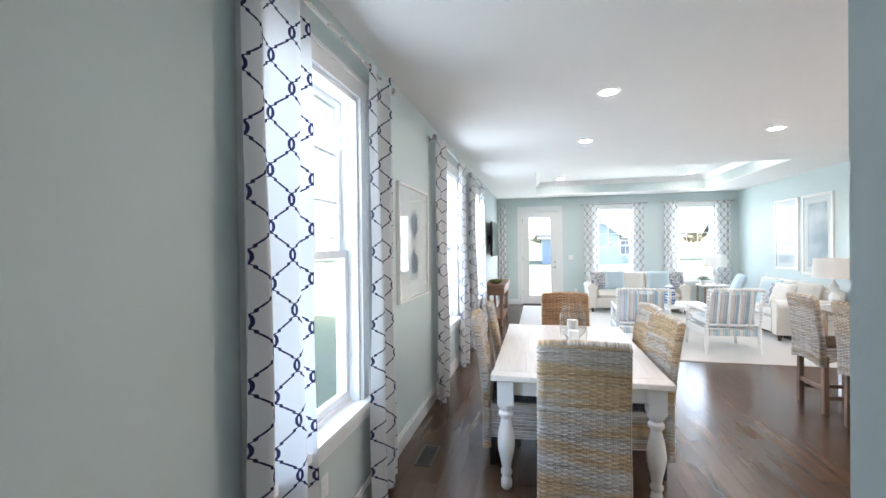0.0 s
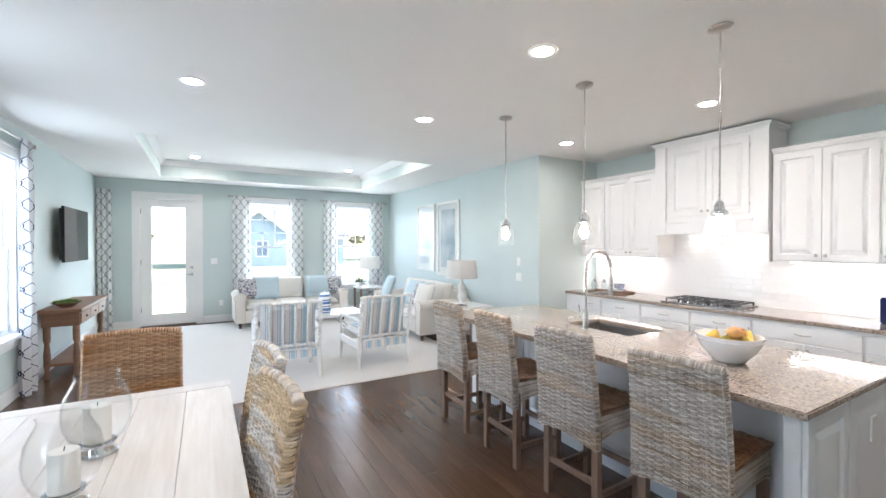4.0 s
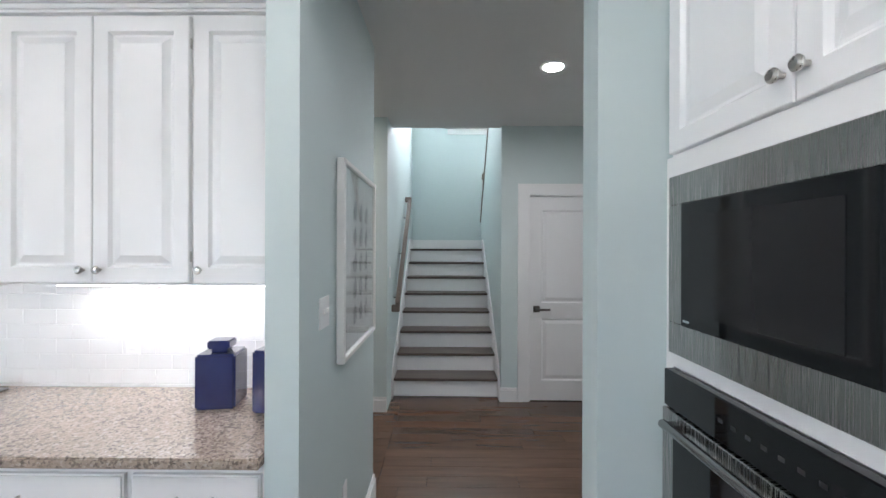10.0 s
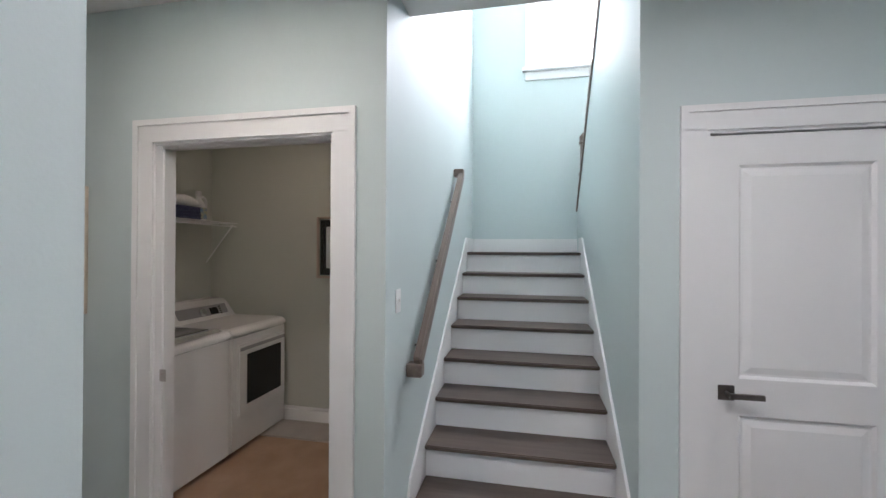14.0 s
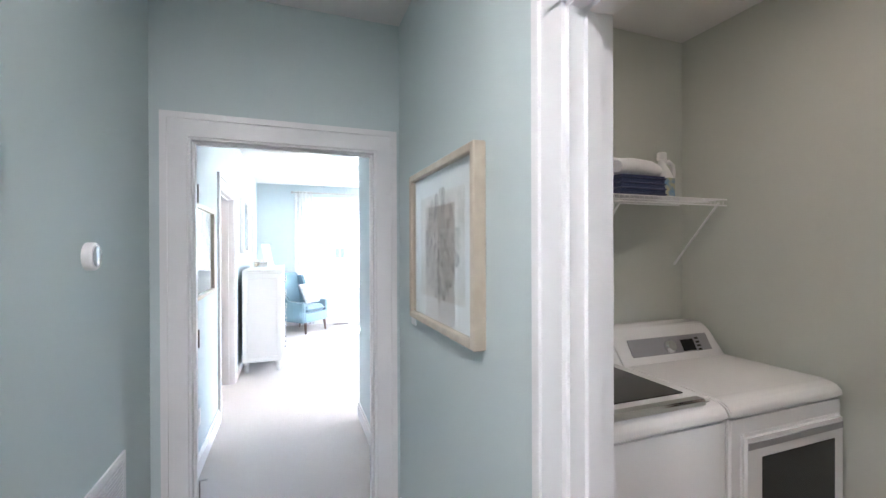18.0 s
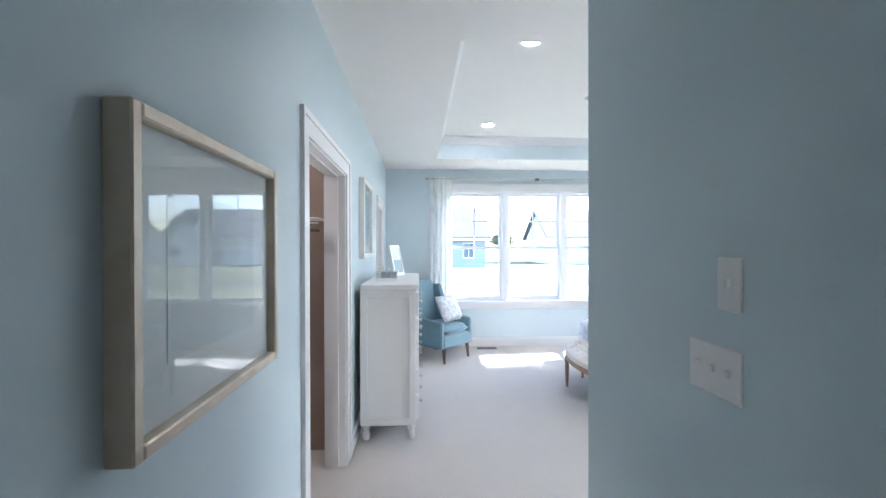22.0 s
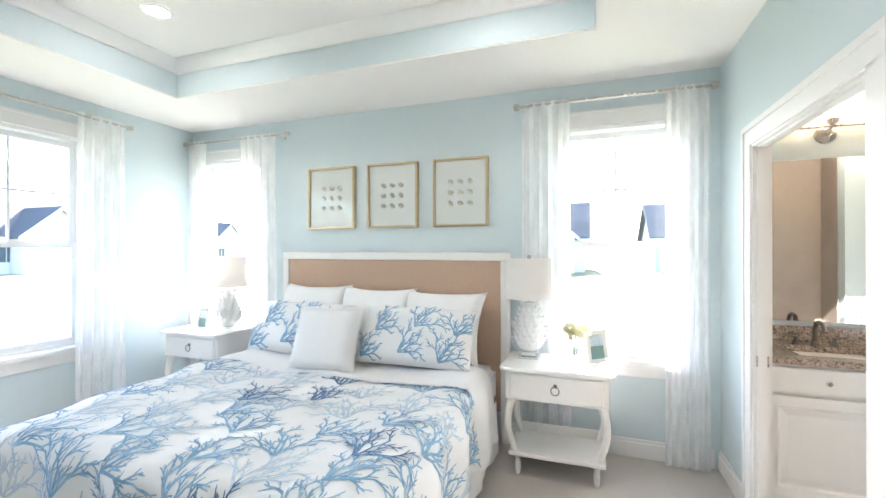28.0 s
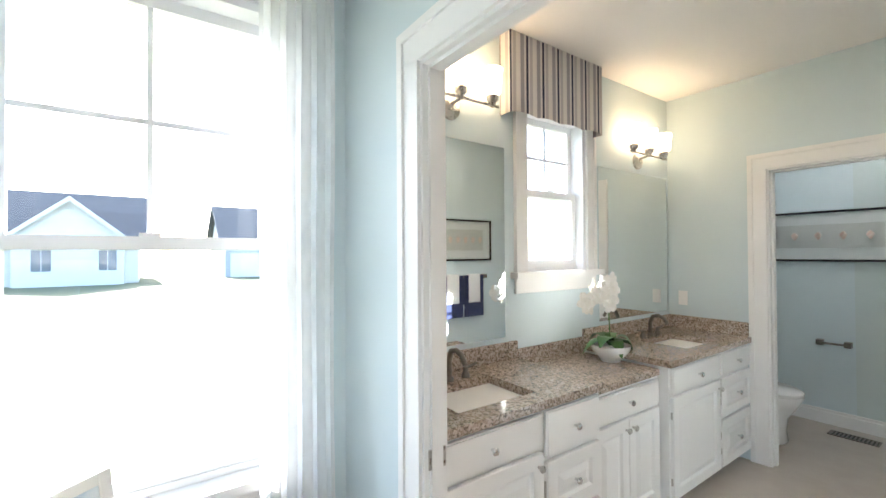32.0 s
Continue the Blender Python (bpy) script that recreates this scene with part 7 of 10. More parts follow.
t = thing("oven_cabinet", "tall white cabinet that houses the microwave and wall oven", "cabinet", pose(0, 0, 0))
part("body", B((4.20, 0.60, 0.10, 5.134, 1.194, 2.44)), CAB, t)
part("toe_kick", B((4.20, 0.62, 0, 5.134, 1.13, 0.10)), CAB, t)
for xl, kx in ((5.12, 0.425), (4.668, 0.03)):
    d = front_y("door", xl, 1.81, 0.448, 0.61, t)
    knob(d, kx, -0.02, 0.06)
d = front_y("drawer", 5.12, 0.12, 0.90, 0.19, t)
pull(d, 0.45, -0.02, 0.1)
part("crown", B((4.14, 0.6, 2.44, 5.134, 1.24, 2.455), (4.14, 0.6, 2.455, 5.134, 1.255, 2.475), (4.14, 0.6, 2.475, 5.134, 1.275, 2.495)), CAB, t, bev=0.002)
part("face_frame", B((5.092, 1.194, 0.10, 5.134, 1.212, 1.80), (4.205, 1.194, 0.10, 4.215, 1.212, 1.80), (4.215, 1.194, 1.737, 5.092, 1.212, 1.80), (4.215, 1.194, 1.188, 5.092, 1.212, 1.231)), CAB, t)
t = thing("microwave", "built-in dark stainless microwave with a black glass door", "microwave", pose(5.088, 1.213, 1.232, 0, 0, 180))
part("trim_kit", B((0, -0.018, 0, 0.852, 0.0, 0.088), (0, -0.018, 0.422, 0.852, 0, 0.504), (0, -0.018, 0.088, 0.074, 0, 0.422), (0.748, -0.018, 0.088, 0.852, 0, 0.422)), STEELD, t, bev=0.002)
part("door_glass", B((0.074, -0.024, 0.088, 0.60, 0, 0.422)), BLACKG, t, bev=0.002)
part("door_window", B((0.115, -0.0255, 0.125, 0.545, -0.024, 0.385)), mat("microwave_window", (0.016, 0.016, 0.017), 0.12, spec=0.3), t)
cp = part("control_panel", B((0.602, -0.024, 0.088, 0.748, 0, 0.422)), BLACKG, t)
for r0 in range(6):
    for c in range(3):
        part("button", B((0.634 + c * 0.034, -0.0248, 0.125 + r0 * 0.034, 0.653 + c * 0.034, -0.024, 0.133 + r0 * 0.034)), mat("panel_print", (0.03, 0.03, 0.033), 0.5), cp)
part("clock", B((0.645, -0.0248, 0.362, 0.675, -0.024, 0.382), (0.683, -0.0248, 0.362, 0.71, -0.024, 0.382)), mat("clock_digits", (0.08, 0.09, 0.11), 0.4), cp)
part("badge", B((0.085, -0.0246, 0.10, 0.115, -0.024, 0.106)), CHROME, t)
t = thing("wall_oven", "built-in stainless wall oven with black glass and a bar handle", "oven", pose(5.088, 1.213, 0.34, 0, 0, 180) @ Matrix.Diagonal((1.10, 1.0, 0.955, 1.0)))
part("control_panel", B((0, -0.03, 0.775, 0.775, 0, 0.885)), BLACKG, t, bev=0.003)
part("door_frame", B((0, -0.035, 0.06, 0.775, 0, 0.15), (0, -0.035, 0.70, 0.775, 0, 0.77), (0, -0.035, 0.15, 0.055, 0, 0.70), (0.72, -0.035, 0.15, 0.775, 0, 0.70)), STEELD, t, bev=0.003)
part("door_glass", B((0.055, -0.037, 0.15, 0.72, -0.005, 0.70)), BLACKG, t)
part("vent_strip", B((0, -0.028, 0, 0.775, 0, 0.055)), STEELD, t)
bm = bmesh.new()
cyl(bm, (0.05, -0.062, 0.738), (0.735, -0.062, 0.738), 0.013, n=12)
for x in (0.075, 0.71):
    bx(bm, x - 0.014, -0.062, 0.727, x + 0.014, -0.03, 0.749)
part("handle", bm, STEEL, t, smooth=True)
for k in range(8):
    part("panel_mark", B((0.22 + k * 0.04, -0.0308, 0.825, 0.235 + k * 0.04, -0.03, 0.835)), mat("panel_print", (0.03, 0.03, 0.033), 0.5), t)
part("badge", B((0.38, -0.0358, 0.09, 0.40, -0.035, 0.11)), CHROME, t)

t = thing("refrigerator_cabinet", "white raised-panel cabinet above the refrigerator", "cabinet", pose(0, 0, 0))
part("body", B((3.10, 0.60, 1.79, 4.195, 1.194, 2.44)), CAB, t)
for xl, kx in ((4.18, 0.50), (3.645, 0.03)):
    d = front_y("door", xl, 1.81, 0.53, 0.61, t)
    knob(d, kx, -0.02, 0.06)
part("side_panel", B((4.10, 0.60, 0, 4.195, 1.20, 1.789)), CAB, t)
part("side_panel", B((3.10, 0.60, 0, 3.13, 1.20, 1.789)), CAB, t)
part("crown", B((3.05, 0.6, 2.44, 4.138, 1.24, 2.455), (3.05, 0.6, 2.455, 4.138, 1.255, 2.475), (3.05, 0.6, 2.475, 4.138, 1.275, 2.495)), CAB, t, bev=0.002)
t = thing("refrigerator", "stainless french-door refrigerator with a water dispenser", "refrigerator", pose(4.092, 1.22, 0, 0, 0, 180))
part("case", B((0, 0.0, 0.02, 0.92, 0.60, 1.76)), mat("fridge_case_grey", (0.10, 0.10, 0.105), 0.5, bump=(60, 0.1, 0.001)), t)
fl = part("door", B((0, -0.075, 0.62, 0.457, -0.002, 1.775)), STEEL, t, "stainless door", bev=0.012, seg=3, smooth=True)
fr_ = part("door", B((0.463, -0.075, 0.62, 0.92, -0.002, 1.775)), STEEL, t, "stainless door", bev=0.012, seg=3, smooth=True)
fd = part("freezer_drawer", B((0, -0.075, 0.06, 0.92, -0.002, 0.61)), STEEL, t, "stainless freezer drawer", bev=0.012, seg=3, smooth=True)
for x, d in ((0.415, fl), (0.515, fr_)):
    bm = bmesh.new()
    tube(bm, [(x, -0.07, 0.72), (x, -0.09, 0.72), (x, -0.112, 0.80), (x, -0.128, 0.98), (x, -0.133, 1.19), (x, -0.128, 1.40), (x, -0.112, 1.58), (x, -0.09, 1.66), (x, -0.07, 1.66)], [0.015, 0.017, 0.018, 0.018, 0.018, 0.018, 0.018, 0.017, 0.015], 12)
    part("handle", bm, CHROME, d, smooth=True)
bm = bmesh.new()
tube(bm, [(0.1, -0.07, 0.55), (0.12, -0.125, 0.55), (0.46, -0.135, 0.55), (0.80, -0.125, 0.55), (0.82, -0.07, 0.55)], 0.015, 10)
part("handle", bm, CHROME, fd, smooth=True)
dp = part("water_dispenser", B((0.10, -0.078, 0.93, 0.32, -0.074, 1.27)), STEELD, fl, bev=0.002)
part("dispenser_bay", B((0.115, -0.08, 0.945, 0.305, -0.078, 1.10)), mat("dispenser_grey", (0.20, 0.20, 0.21), 0.4), dp)
part("dispenser_tray", B((0.11, -0.10, 0.925, 0.31, -0.075, 0.94)), STEELD, dp)
part("badge", B((0.065, -0.0765, 1.71, 0.083, -0.075, 1.728)), STEELD, fl)

# backsplash tiles
bsp = thing("backsplash", "white glazed subway-tile backsplash", "backsplash", pose(0, 0, 0), kind="structure")
part("grout_bed", B((5.7532, 2.435, CT + 0.013, 5.766, 5.935, 1.83)), GROUT, bsp)
tm = {}
for row in range(7):
    z = CT + 0.014 + row * 0.068
    y = 2.437 - (0.076 if row % 2 else 0)
    while y < 5.93:
        a, b = max(y, 2.437), min(y + 0.152, 5.932)
        if b - a > 0.01:
            key = round(b - a, 3)
            if key not in tm:
                tb = B((0, 0.0005, 0.0005, 0.006, key - 0.0008, 0.0672))
                bmesh.ops.bevel(tb, geom=[e for e in tb.edges if all(v.co.x < 1e-6 for v in e.verts)], offset=0.0015, segments=1, affect="EDGES")
                tm[key] = finish("tile", tb, SUBWAY)
            part_on("tile", tm[key], bsp, pose(5.7515, a, z))
        y += 0.152
bm = bmesh.new()
for row in range(7, 12):
    z = CT + 0.014 + row * 0.068
    y = 3.62 - (0.076 if row % 2 else 0)
    while y < 4.74:
        a, b = max(y, 3.62), min(y + 0.152, 4.74)
        if b - a > 0.01 and z < 1.66:
            part_on("tile", tm.get(round(b - a, 3)) or tm[0.152], bsp, pose(5.7515, a, z)) if round(b - a, 3) in tm else None
        y += 0.152


# ---- hall, stairs, laundry ----
def interior_door(name, m, w, h, label, hinge="r", lever=True):
    """Two-panel door; local x along the door, face to -y, lower left at the origin."""
    t = thing(name, label, "door", m, kind="structure")
    bm = bmesh.new()
    s, th = 0.115, 0.035
    xs, zs = (0, s, w - s, w), (0, 0.20, 0.82, 0.98, h - 0.13, h)
    V = {(i, k): bm.verts.new((x, -th, z)) for i, x in enumerate(xs) for k, z in enumerate(zs)}
    bk = [bm.verts.new(p) for p in ((0, 0, 0), (w, 0, 0), (w, 0, h), (0, 0, h))]
    bm.faces.new(bk[::-1])
    for c, path in zip(((0, 1), (1, 2), (2, 3), (3, 0)), ([V[i, 0] for i in range(4)], [V[3, k] for k in range(6)], [V[i, 5] for i in (3, 2, 1, 0)], [V[0, k] for k in (5, 4, 3, 2, 1, 0)])):
        bm.faces.new([bk[c[1]], bk[c[0]]] + path)
    for i in range(3):
        for k in range(5):
            q = [V[i, k], V[i + 1, k], V[i + 1, k + 1], V[i, k + 1]]
            if i == 1 and k in (1, 3):
                a, b = zs[k], zs[k + 1]
                for d, y in ((0.012, -th * 0.66), (0.022, -th * 0.66), (0.05, -th * 0.88)):
                    r2 = [bm.verts.new(p) for p in ((s + d, y, a + d), (w - s - d, y, a + d), (w - s - d, y, b - d), (s + d, y, b - d))]
                    for e in range(4):
                        bm.faces.new((q[e], q[(e + 1) % 4], r2[(e + 1) % 4], r2[e]))
                    q = r2
            bm.faces.new(q)
    part("slab", bm, TRIM, t, "white moulded two-panel slab")
    if lever:
        x = 0.065 if hinge == "r" else w - 0.065
        d = 1 if hinge == "r" else -1
        hd = part("door_handle", B((x - 0.032, -th - 0.008, 0.885, x + 0.032, -th, 0.95)), BRONZE, t, "dark bronze lever handle", bev=0.002)
        bm = bmesh.new()
        cyl(bm, (x, -th - 0.05, 0.917), (x, -th - 0.006, 0.917), 0.010, n=10)
        bx(bm, min(x, x + d * 0.12) - 0.006, -th - 0.058, 0.906, max(x, x + d * 0.12) + 0.006, -th - 0.044, 0.928)
        part("lever", bm, BRONZE, hd)
    for z in (0.2, h / 2, h - 0.28):
        xh = w if hinge == "r" else 0
        part("hinge", B((xh - 0.008, -th - 0.012, z, xh + 0.012, -th + 0.002, z + 0.09)), BRONZE, t)
    return t


dc = interior_door("door_closet", pose(8.102, 1.038, 0.008, 0, 0, -90), 0.736, 2.04, "white two-panel closet door with a bronze lever, shut")
bm = bmesh.new()
cyl(bm, (0.742, -0.052, 1.76), (0.742, -0.052, 1.86), 0.008, n=10)
bx(bm, 0.700, -0.058, 1.855, 0.784, -0.046, 1.865)
for x in (0.702, 0.782):
    cyl(bm, (x, -0.060, 1.86), (x, -0.040, 1.86), 0.009, n=10)
part("hinge_stop", bm, BRONZE, dc, "dark hinge-pin door stop", smooth=True)
interior_door("door_corridor", pose(6.535, 3.122, 0.008, 0, 0, 90), 0.776, 2.03, "white two-panel interior door, shut", "l")

st = thing("staircase", "straight stair flight with grey-brown treads and white risers", "staircase", pose(0, 0, 0), kind="structure")
RIS, RUN, X0 = 0.191, 0.275, 8.185
for i in range(8):
    z = (i + 1) * RIS
    x = X0 + i * RUN
    part("riser", B((x, 1.348, z - RIS, x + 0.02, 2.42, z - 0.028)), TRIM, st)
    if i < 7:
        part("tread", B((x - 0.028, 1.348, z - 0.027, x + RUN + 0.019, 2.42, z)), TREADW, st, bev=0.006, seg=2)
    else:
        part("landing_nosing", B((x - 0.028, 1.348, z - 0.027, x + 0.06, 2.42, z)), TREADW, st, bev=0.006, seg=2)
xl = X0 + 7 * RUN
part("landing", B((xl + 0.061, 0.08, 8 * RIS - 0.05, 10.57, 2.435, 8 * RIS)), TREADW, st)
for y0, y1 in ((2.421, 2.434), (1.332, 1.347)):
    bm = bmesh.new()
    prism(bm, [(X0 - 0.10, 0.0), (X0 - 0.10, 0.19), (X0 - 0.03, 0.33), (xl - 0.03, 8 * RIS + 0.14), (xl + 0.2, 8 * RIS + 0.14), (xl + 0.2, 8 * RIS - 0.2), (X0 + 0.3, 0.0)], y0, y1)
    part("skirt_board", bm, TRIM, st)
part("landing_base", B((xl, 2.417, 8 * RIS, 10.57, 2.433, 8 * RIS + 0.14), (10.553, 0.1, 8 * RIS, 10.569, 2.417, 8 * RIS + 0.14)), TRIM, st)
struct("floor_stair_void", B((8.17, 0.08, -0.2, 10.57, 2.435, -0.02)), VINYLF, "floor under the stairs", category="floor")
# second flight above the closet, rising back
for i in range(6):
    z = 8 * RIS + (i + 1) * RIS
    x = 10.0 - i * RUN
    part("riser", B((x - 0.02, 0.085, z - RIS, x, 1.205, z - 0.028)), TRIM, st)
    part("tread", B((x - RUN - 0.019, 0.085, z - 0.027, x + 0.028, 1.205, z)), TREADW, st)
t = thing("wall_handrail", "grey-brown wooden handrail on black wall brackets", "handrail", pose(0, 0, 0))
sl = RIS / RUN
xa, xb = 8.10, 9.45
za, zb = 0.96, 2.16
bm = bmesh.new()
ang = math.atan2(zb - za, xb - xa)
bx(bm, 0, -0.022, -0.035, math.hypot(xb - xa, zb - za), 0.022, 0.035)
part("rail", bm, RAILW, t, m=pose(xa, 2.375, za, 0, -math.degrees(ang), 0), bev=0.008, seg=2)
part("rail_return", B((xa - 0.01, 2.353, za - 0.075, xa + 0.055, 2.435, za - 0.005)), RAILW, t, bev=0.006)
part("rail_return", B((xb - 0.03, 2.353, zb - 0.01, xb + 0.03, 2.435, zb + 0.055)), RAILW, t, bev=0.006)
for k in (0.12, 0.5, 0.88):
    bm = bmesh.new()
    x, z = xa + (xb - xa) * k, za + (zb - za) * k
    tube(bm, [(x, 2.435, z - 0.09), (x, 2.395, z - 0.09), (x, 2.375, z - 0.04)], 0.008, 6)
    part("bracket", bm, BLACKM, t)
t = thing("stair_railing", "dark wooden newel and handrail of the upper flight", "railing", pose(0, 0, 0))
bm = bmesh.new()
bx(bm, 10.40, 1.235, 2.09, 10.48, 1.315, 2.62)
lathe(bm, [(0.05, 2.62), (0.06, 2.635), (0.05, 2.66), (0.055, 2.70), (0.02, 2.74)], 12, 10.44, 1.275)
lathe(bm, [(0.055, 2.30), (0.06, 2.32), (0.055, 2.34)], 12, 10.44, 1.275)
part("newel_post", bm, RAILW, t)
slope = [(10.57, 1.95), (9.24, 3.25), (8.20, 4.175)]


def top_at(x):
    for (xa_, za_), (xb_, zb_) in zip(slope, slope[1:]):
        if xb_ <= x <= xa_:
            return za_ + (zb_ - za_) * (xa_ - x) / (xa_ - xb_)
    return slope[-1][1]


bm = bmesh.new()
tube(bm, [(10.40, 1.275, top_at(10.40) + 0.50), (9.24, 1.275, 3.83), (8.2, 1.275, 4.75)], 0.026, 8)
part("handrail", bm, RAILW, t)
bm = bmesh.new()
prism(bm, [(10.57, 1.952), (9.24, 3.252), (8.172, 4.202), (8.172, 4.24), (9.24, 3.29), (10.57, 1.99)], 1.195, 1.345)
part("wall_cap", bm, RAILW, t, "dark wooden cap on the sloping wall")
for k in range(16):
    x = 10.30 - k * 0.13
    bm = bmesh.new()
    cyl(bm, (x, 1.275, top_at(x) + 0.03), (x, 1.275, top_at(x) + 0.56), 0.008, n=6)
    part("baluster", bm, BLACKM, t)

# shell picture
def art_shells(t, x0, z0, x1, z1, y):
    part("print_edge", B((x0, y - 0.0006, z0, x1, y + 0.0006, z1)), mat("print_paper", (0.80, 0.775, 0.755), 0.9, bump=(300, 0.1, 0.001)), t, "pale print sheet")
    for c in range(3):
        for q in range(5):
            cx = (x0 + x1) / 2 + 0.016 + 0.133 * (c - 1)
            cz = (z0 + z1) / 2 - 0.018 + 0.121 * (q - 2)
            bm = bmesh.new()
            R = 0.050
            n, turns = 52, 2.55
            for k in range(n):
                f = k / (n - 1)
                a = 1.15 - (1 - f) * turns * 2 * math.pi
                rr = R * (0.10 + 0.86 * f ** 1.25)
                bar = R * (0.10 + 0.27 * f)
                hw = 0.6 * turns * math.pi / n * (1.5 - 0.45 * (k % 2))
                for b0, b1 in ((rr - bar, rr - bar * 0.56), (rr - bar * 0.48, rr)):
                    if b0 < 0.01 * R:
                        continue
                    pts = [(cx - rad * math.cos(aa) * 0.90, cz + rad * math.sin(aa) * 1.08) for aa, rad in ((a - hw * 0.7, b0), (a - hw, b1), (a + hw, b1), (a + hw * 0.7, b0))]
                    flat_poly(bm, [(2 * cx - x, z) for x, z in pts], y - 0.0011 - 0.00003 * k)
            for k in range(5):
                ux, uz = cx + R * (0.40 + 0.10 * k) * 0.55, cz + R * (0.72 + 0.085 * k)
                flat_poly(bm, [(ux - R * 0.17, uz - R * 0.10), (ux + R * 0.12, uz - R * 0.20), (ux + R * 0.12, uz - R * 0.145), (ux - R * 0.15, uz - R * 0.045)], y - 0.0014)
            part("shell_print", bm, INKD, t, "charcoal spiral seashell print")


picture("framed_picture", pose(5.56, 2.325, 1.055, 0, 0, 0), 0.74, 0.845, 0.024, WHITE, "white framed print of fifteen charcoal seashells", d=0.035, matw=0.085, art=art_shells)
plate(pose(5.385, 2.325, 1.295), gang=2)
plate(pose(5.70, 2.325, 0.44), "outlet")
plate(pose(7.945, 2.435, 1.295), gang=1)
plate(pose(7.77, 4.30, 0.36, 0, 0, -90), "outlet")
plate(pose(7.77, 4.86, 1.20, 0, 0, -90), gang=1)

SHEET1 = mat("pale_flower_print", (0.62, 0.60, 0.55), 0.9, noise=(7, 1.0), color2=(0.74, 0.72, 0.68))
FLOWL = mat("pale_flower_ink", (0.50, 0.49, 0.46), 0.9, noise=(16, 0.9), color2=(0.66, 0.64, 0.60))
FLOWR = mat("grey_flower_ink", (0.34, 0.335, 0.32), 0.9, noise=(20, 0.9), color2=(0.60, 0.58, 0.54))


def art_flower(t, x0, z0, x1, z1, y):
    part("print", B((x0, y - 0.001, z0, x1, y + 0.001, z1)), SHEET1, t, "pale grey print sheet")
    cx, cz = (x0 + x1) / 2, (z0 + z1) / 2
    r = random.Random(12)
    for ringn, (rad, n) in enumerate(((0.20, 24), (0.172, 22), (0.145, 19), (0.116, 16), (0.088, 13), (0.058, 9), (0.03, 6))):
        for shade in (0, 1):
            bm = bmesh.new()
            for k in range(n):
                if k % 2 != shade:
                    continue
                a = (k + 0.5 * ringn) / n * 6.2832 + r.uniform(-0.06, 0.06)
                rr = rad * r.uniform(0.92, 1.06)
                d = Vector((math.cos(a), math.sin(a)))
                nn = Vector((-d.y, d.x))
                w, l = rad * 3.1 / n, rr * 0.42 + 0.012
                q = [d * (rr - l)] + [d * (rr - l * 0.42 + l * 0.42 * math.sin(e)) + nn * w * math.cos(e) for e in [-0.6 + i * 0.434 for i in range(11)]]
                flat_poly(bm, [(cx + p.x, cz + p.y * 1.12) for p in q], y - 0.0013 - 0.0004 * ringn - 0.0001 * shade - 0.00002 * k)
            part("petal_print", bm, FLOWR if (shade + ringn) % 2 else FLOWL, t, "soft grey petals")


picture("framed_picture", pose(7.77, 4.79, 1.20, 0, 0, -90), 0.735, 0.66, 0.03, CHAMP, "champagne framed pale flower print in the corridor", d=0.045, matw=0.09, art=art_flower)
t = thing("thermostat", "round white thermostat on the corridor wall", "thermostat", pose(6.585, 4.52, 1.50, 0, 0, 90))
bm = bmesh.new()
lathe(bm, [(0.045, 0), (0.045, 0.02), (0.04, 0.026), (0.002, 0.027)], 28)
part("dial", bm, PLASTIC, t, m=pose(0, 0, 0, 90, 0, 0), smooth=True)
bm = bmesh.new()
lathe(bm, [(0.034, 0.0272), (0.03, 0.029), (0.002, 0.029)], 24)
part("display", bm, mat("grey_display", (0.45, 0.48, 0.5), 0.15, coat=0.5), t, m=pose(0, 0, 0, 90, 0, 0), smooth=True)
t = thing("air_return_grille", "white slotted air return grille low on the wall", "vent", pose(6.585, 4.62, 0.30, 0, 0, 90))
part("frame", B((-0.20, -0.008, 0, 0.20, 0, 0.025), (-0.20, -0.008, 0.42, 0.20, 0, 0.445), (-0.20, -0.008, 0.025, -0.175, 0, 0.42), (0.175, -0.008, 0.025, 0.20, 0, 0.42)), PLASTIC, t)
for k in range(26):
    part("slat", B((-0.175, -0.006, 0.03 + k * 0.015, 0.175, -0.001, 0.039 + k * 0.015)), PLASTIC, t)
t = thing("smoke_detector", "round white smoke detector on the corridor ceiling", "smoke detector", pose(7.0, 4.2, CE))
bm = bmesh.new()
lathe(bm, [(0.065, 0), (0.065, -0.02), (0.05, -0.035), (0.002, -0.036)], 24)
part("case", bm, PLASTIC, t, smooth=True)
copy_thing(t, pose(8.85, 9.15, TRAY))
for n_, mm in (("laundry", pose(7.80, 3.638, 0.90, 0, 0, 90)), ("bedroom", pose(10.735, 6.64, 0.90, 0, 0, -90))):
    t = thing("strike_plate", "brushed nickel strike plate on the door jamb", "strike plate", mm)
    part("plate", B((-0.03, -0.004, -0.03, 0.03, 0, 0.03)), NICKEL, t)
    part("latch_hole", B((-0.012, -0.0048, -0.012, 0.008, -0.004, 0.012)), BLACKM, t)
for z in (0.30, 1.07, 1.80):
    h = part("hinge", B((0, -0.018, -0.045, 0.0025, 0.018, 0.045)), BRONZE, bpy.data.objects["trim_bedroom_door"], "dark bronze hinge leaf", m=pose(6.7532, 5.250, z))
    bm = bmesh.new()
    cyl(bm, (0.006, 0.022, -0.046), (0.006, 0.022, 0.046), 0.006, n=10)
    part("knuckle", bm, BRONZE, h, smooth=True)
t = thing("door_stop", "thin spring door stop on the baseboard", "door stop", pose(6.627, 5.85, 0.07))
bm = bmesh.new()
cyl(bm, (0, 0, 0), (0.075, 0, 0), 0.006, n=8)
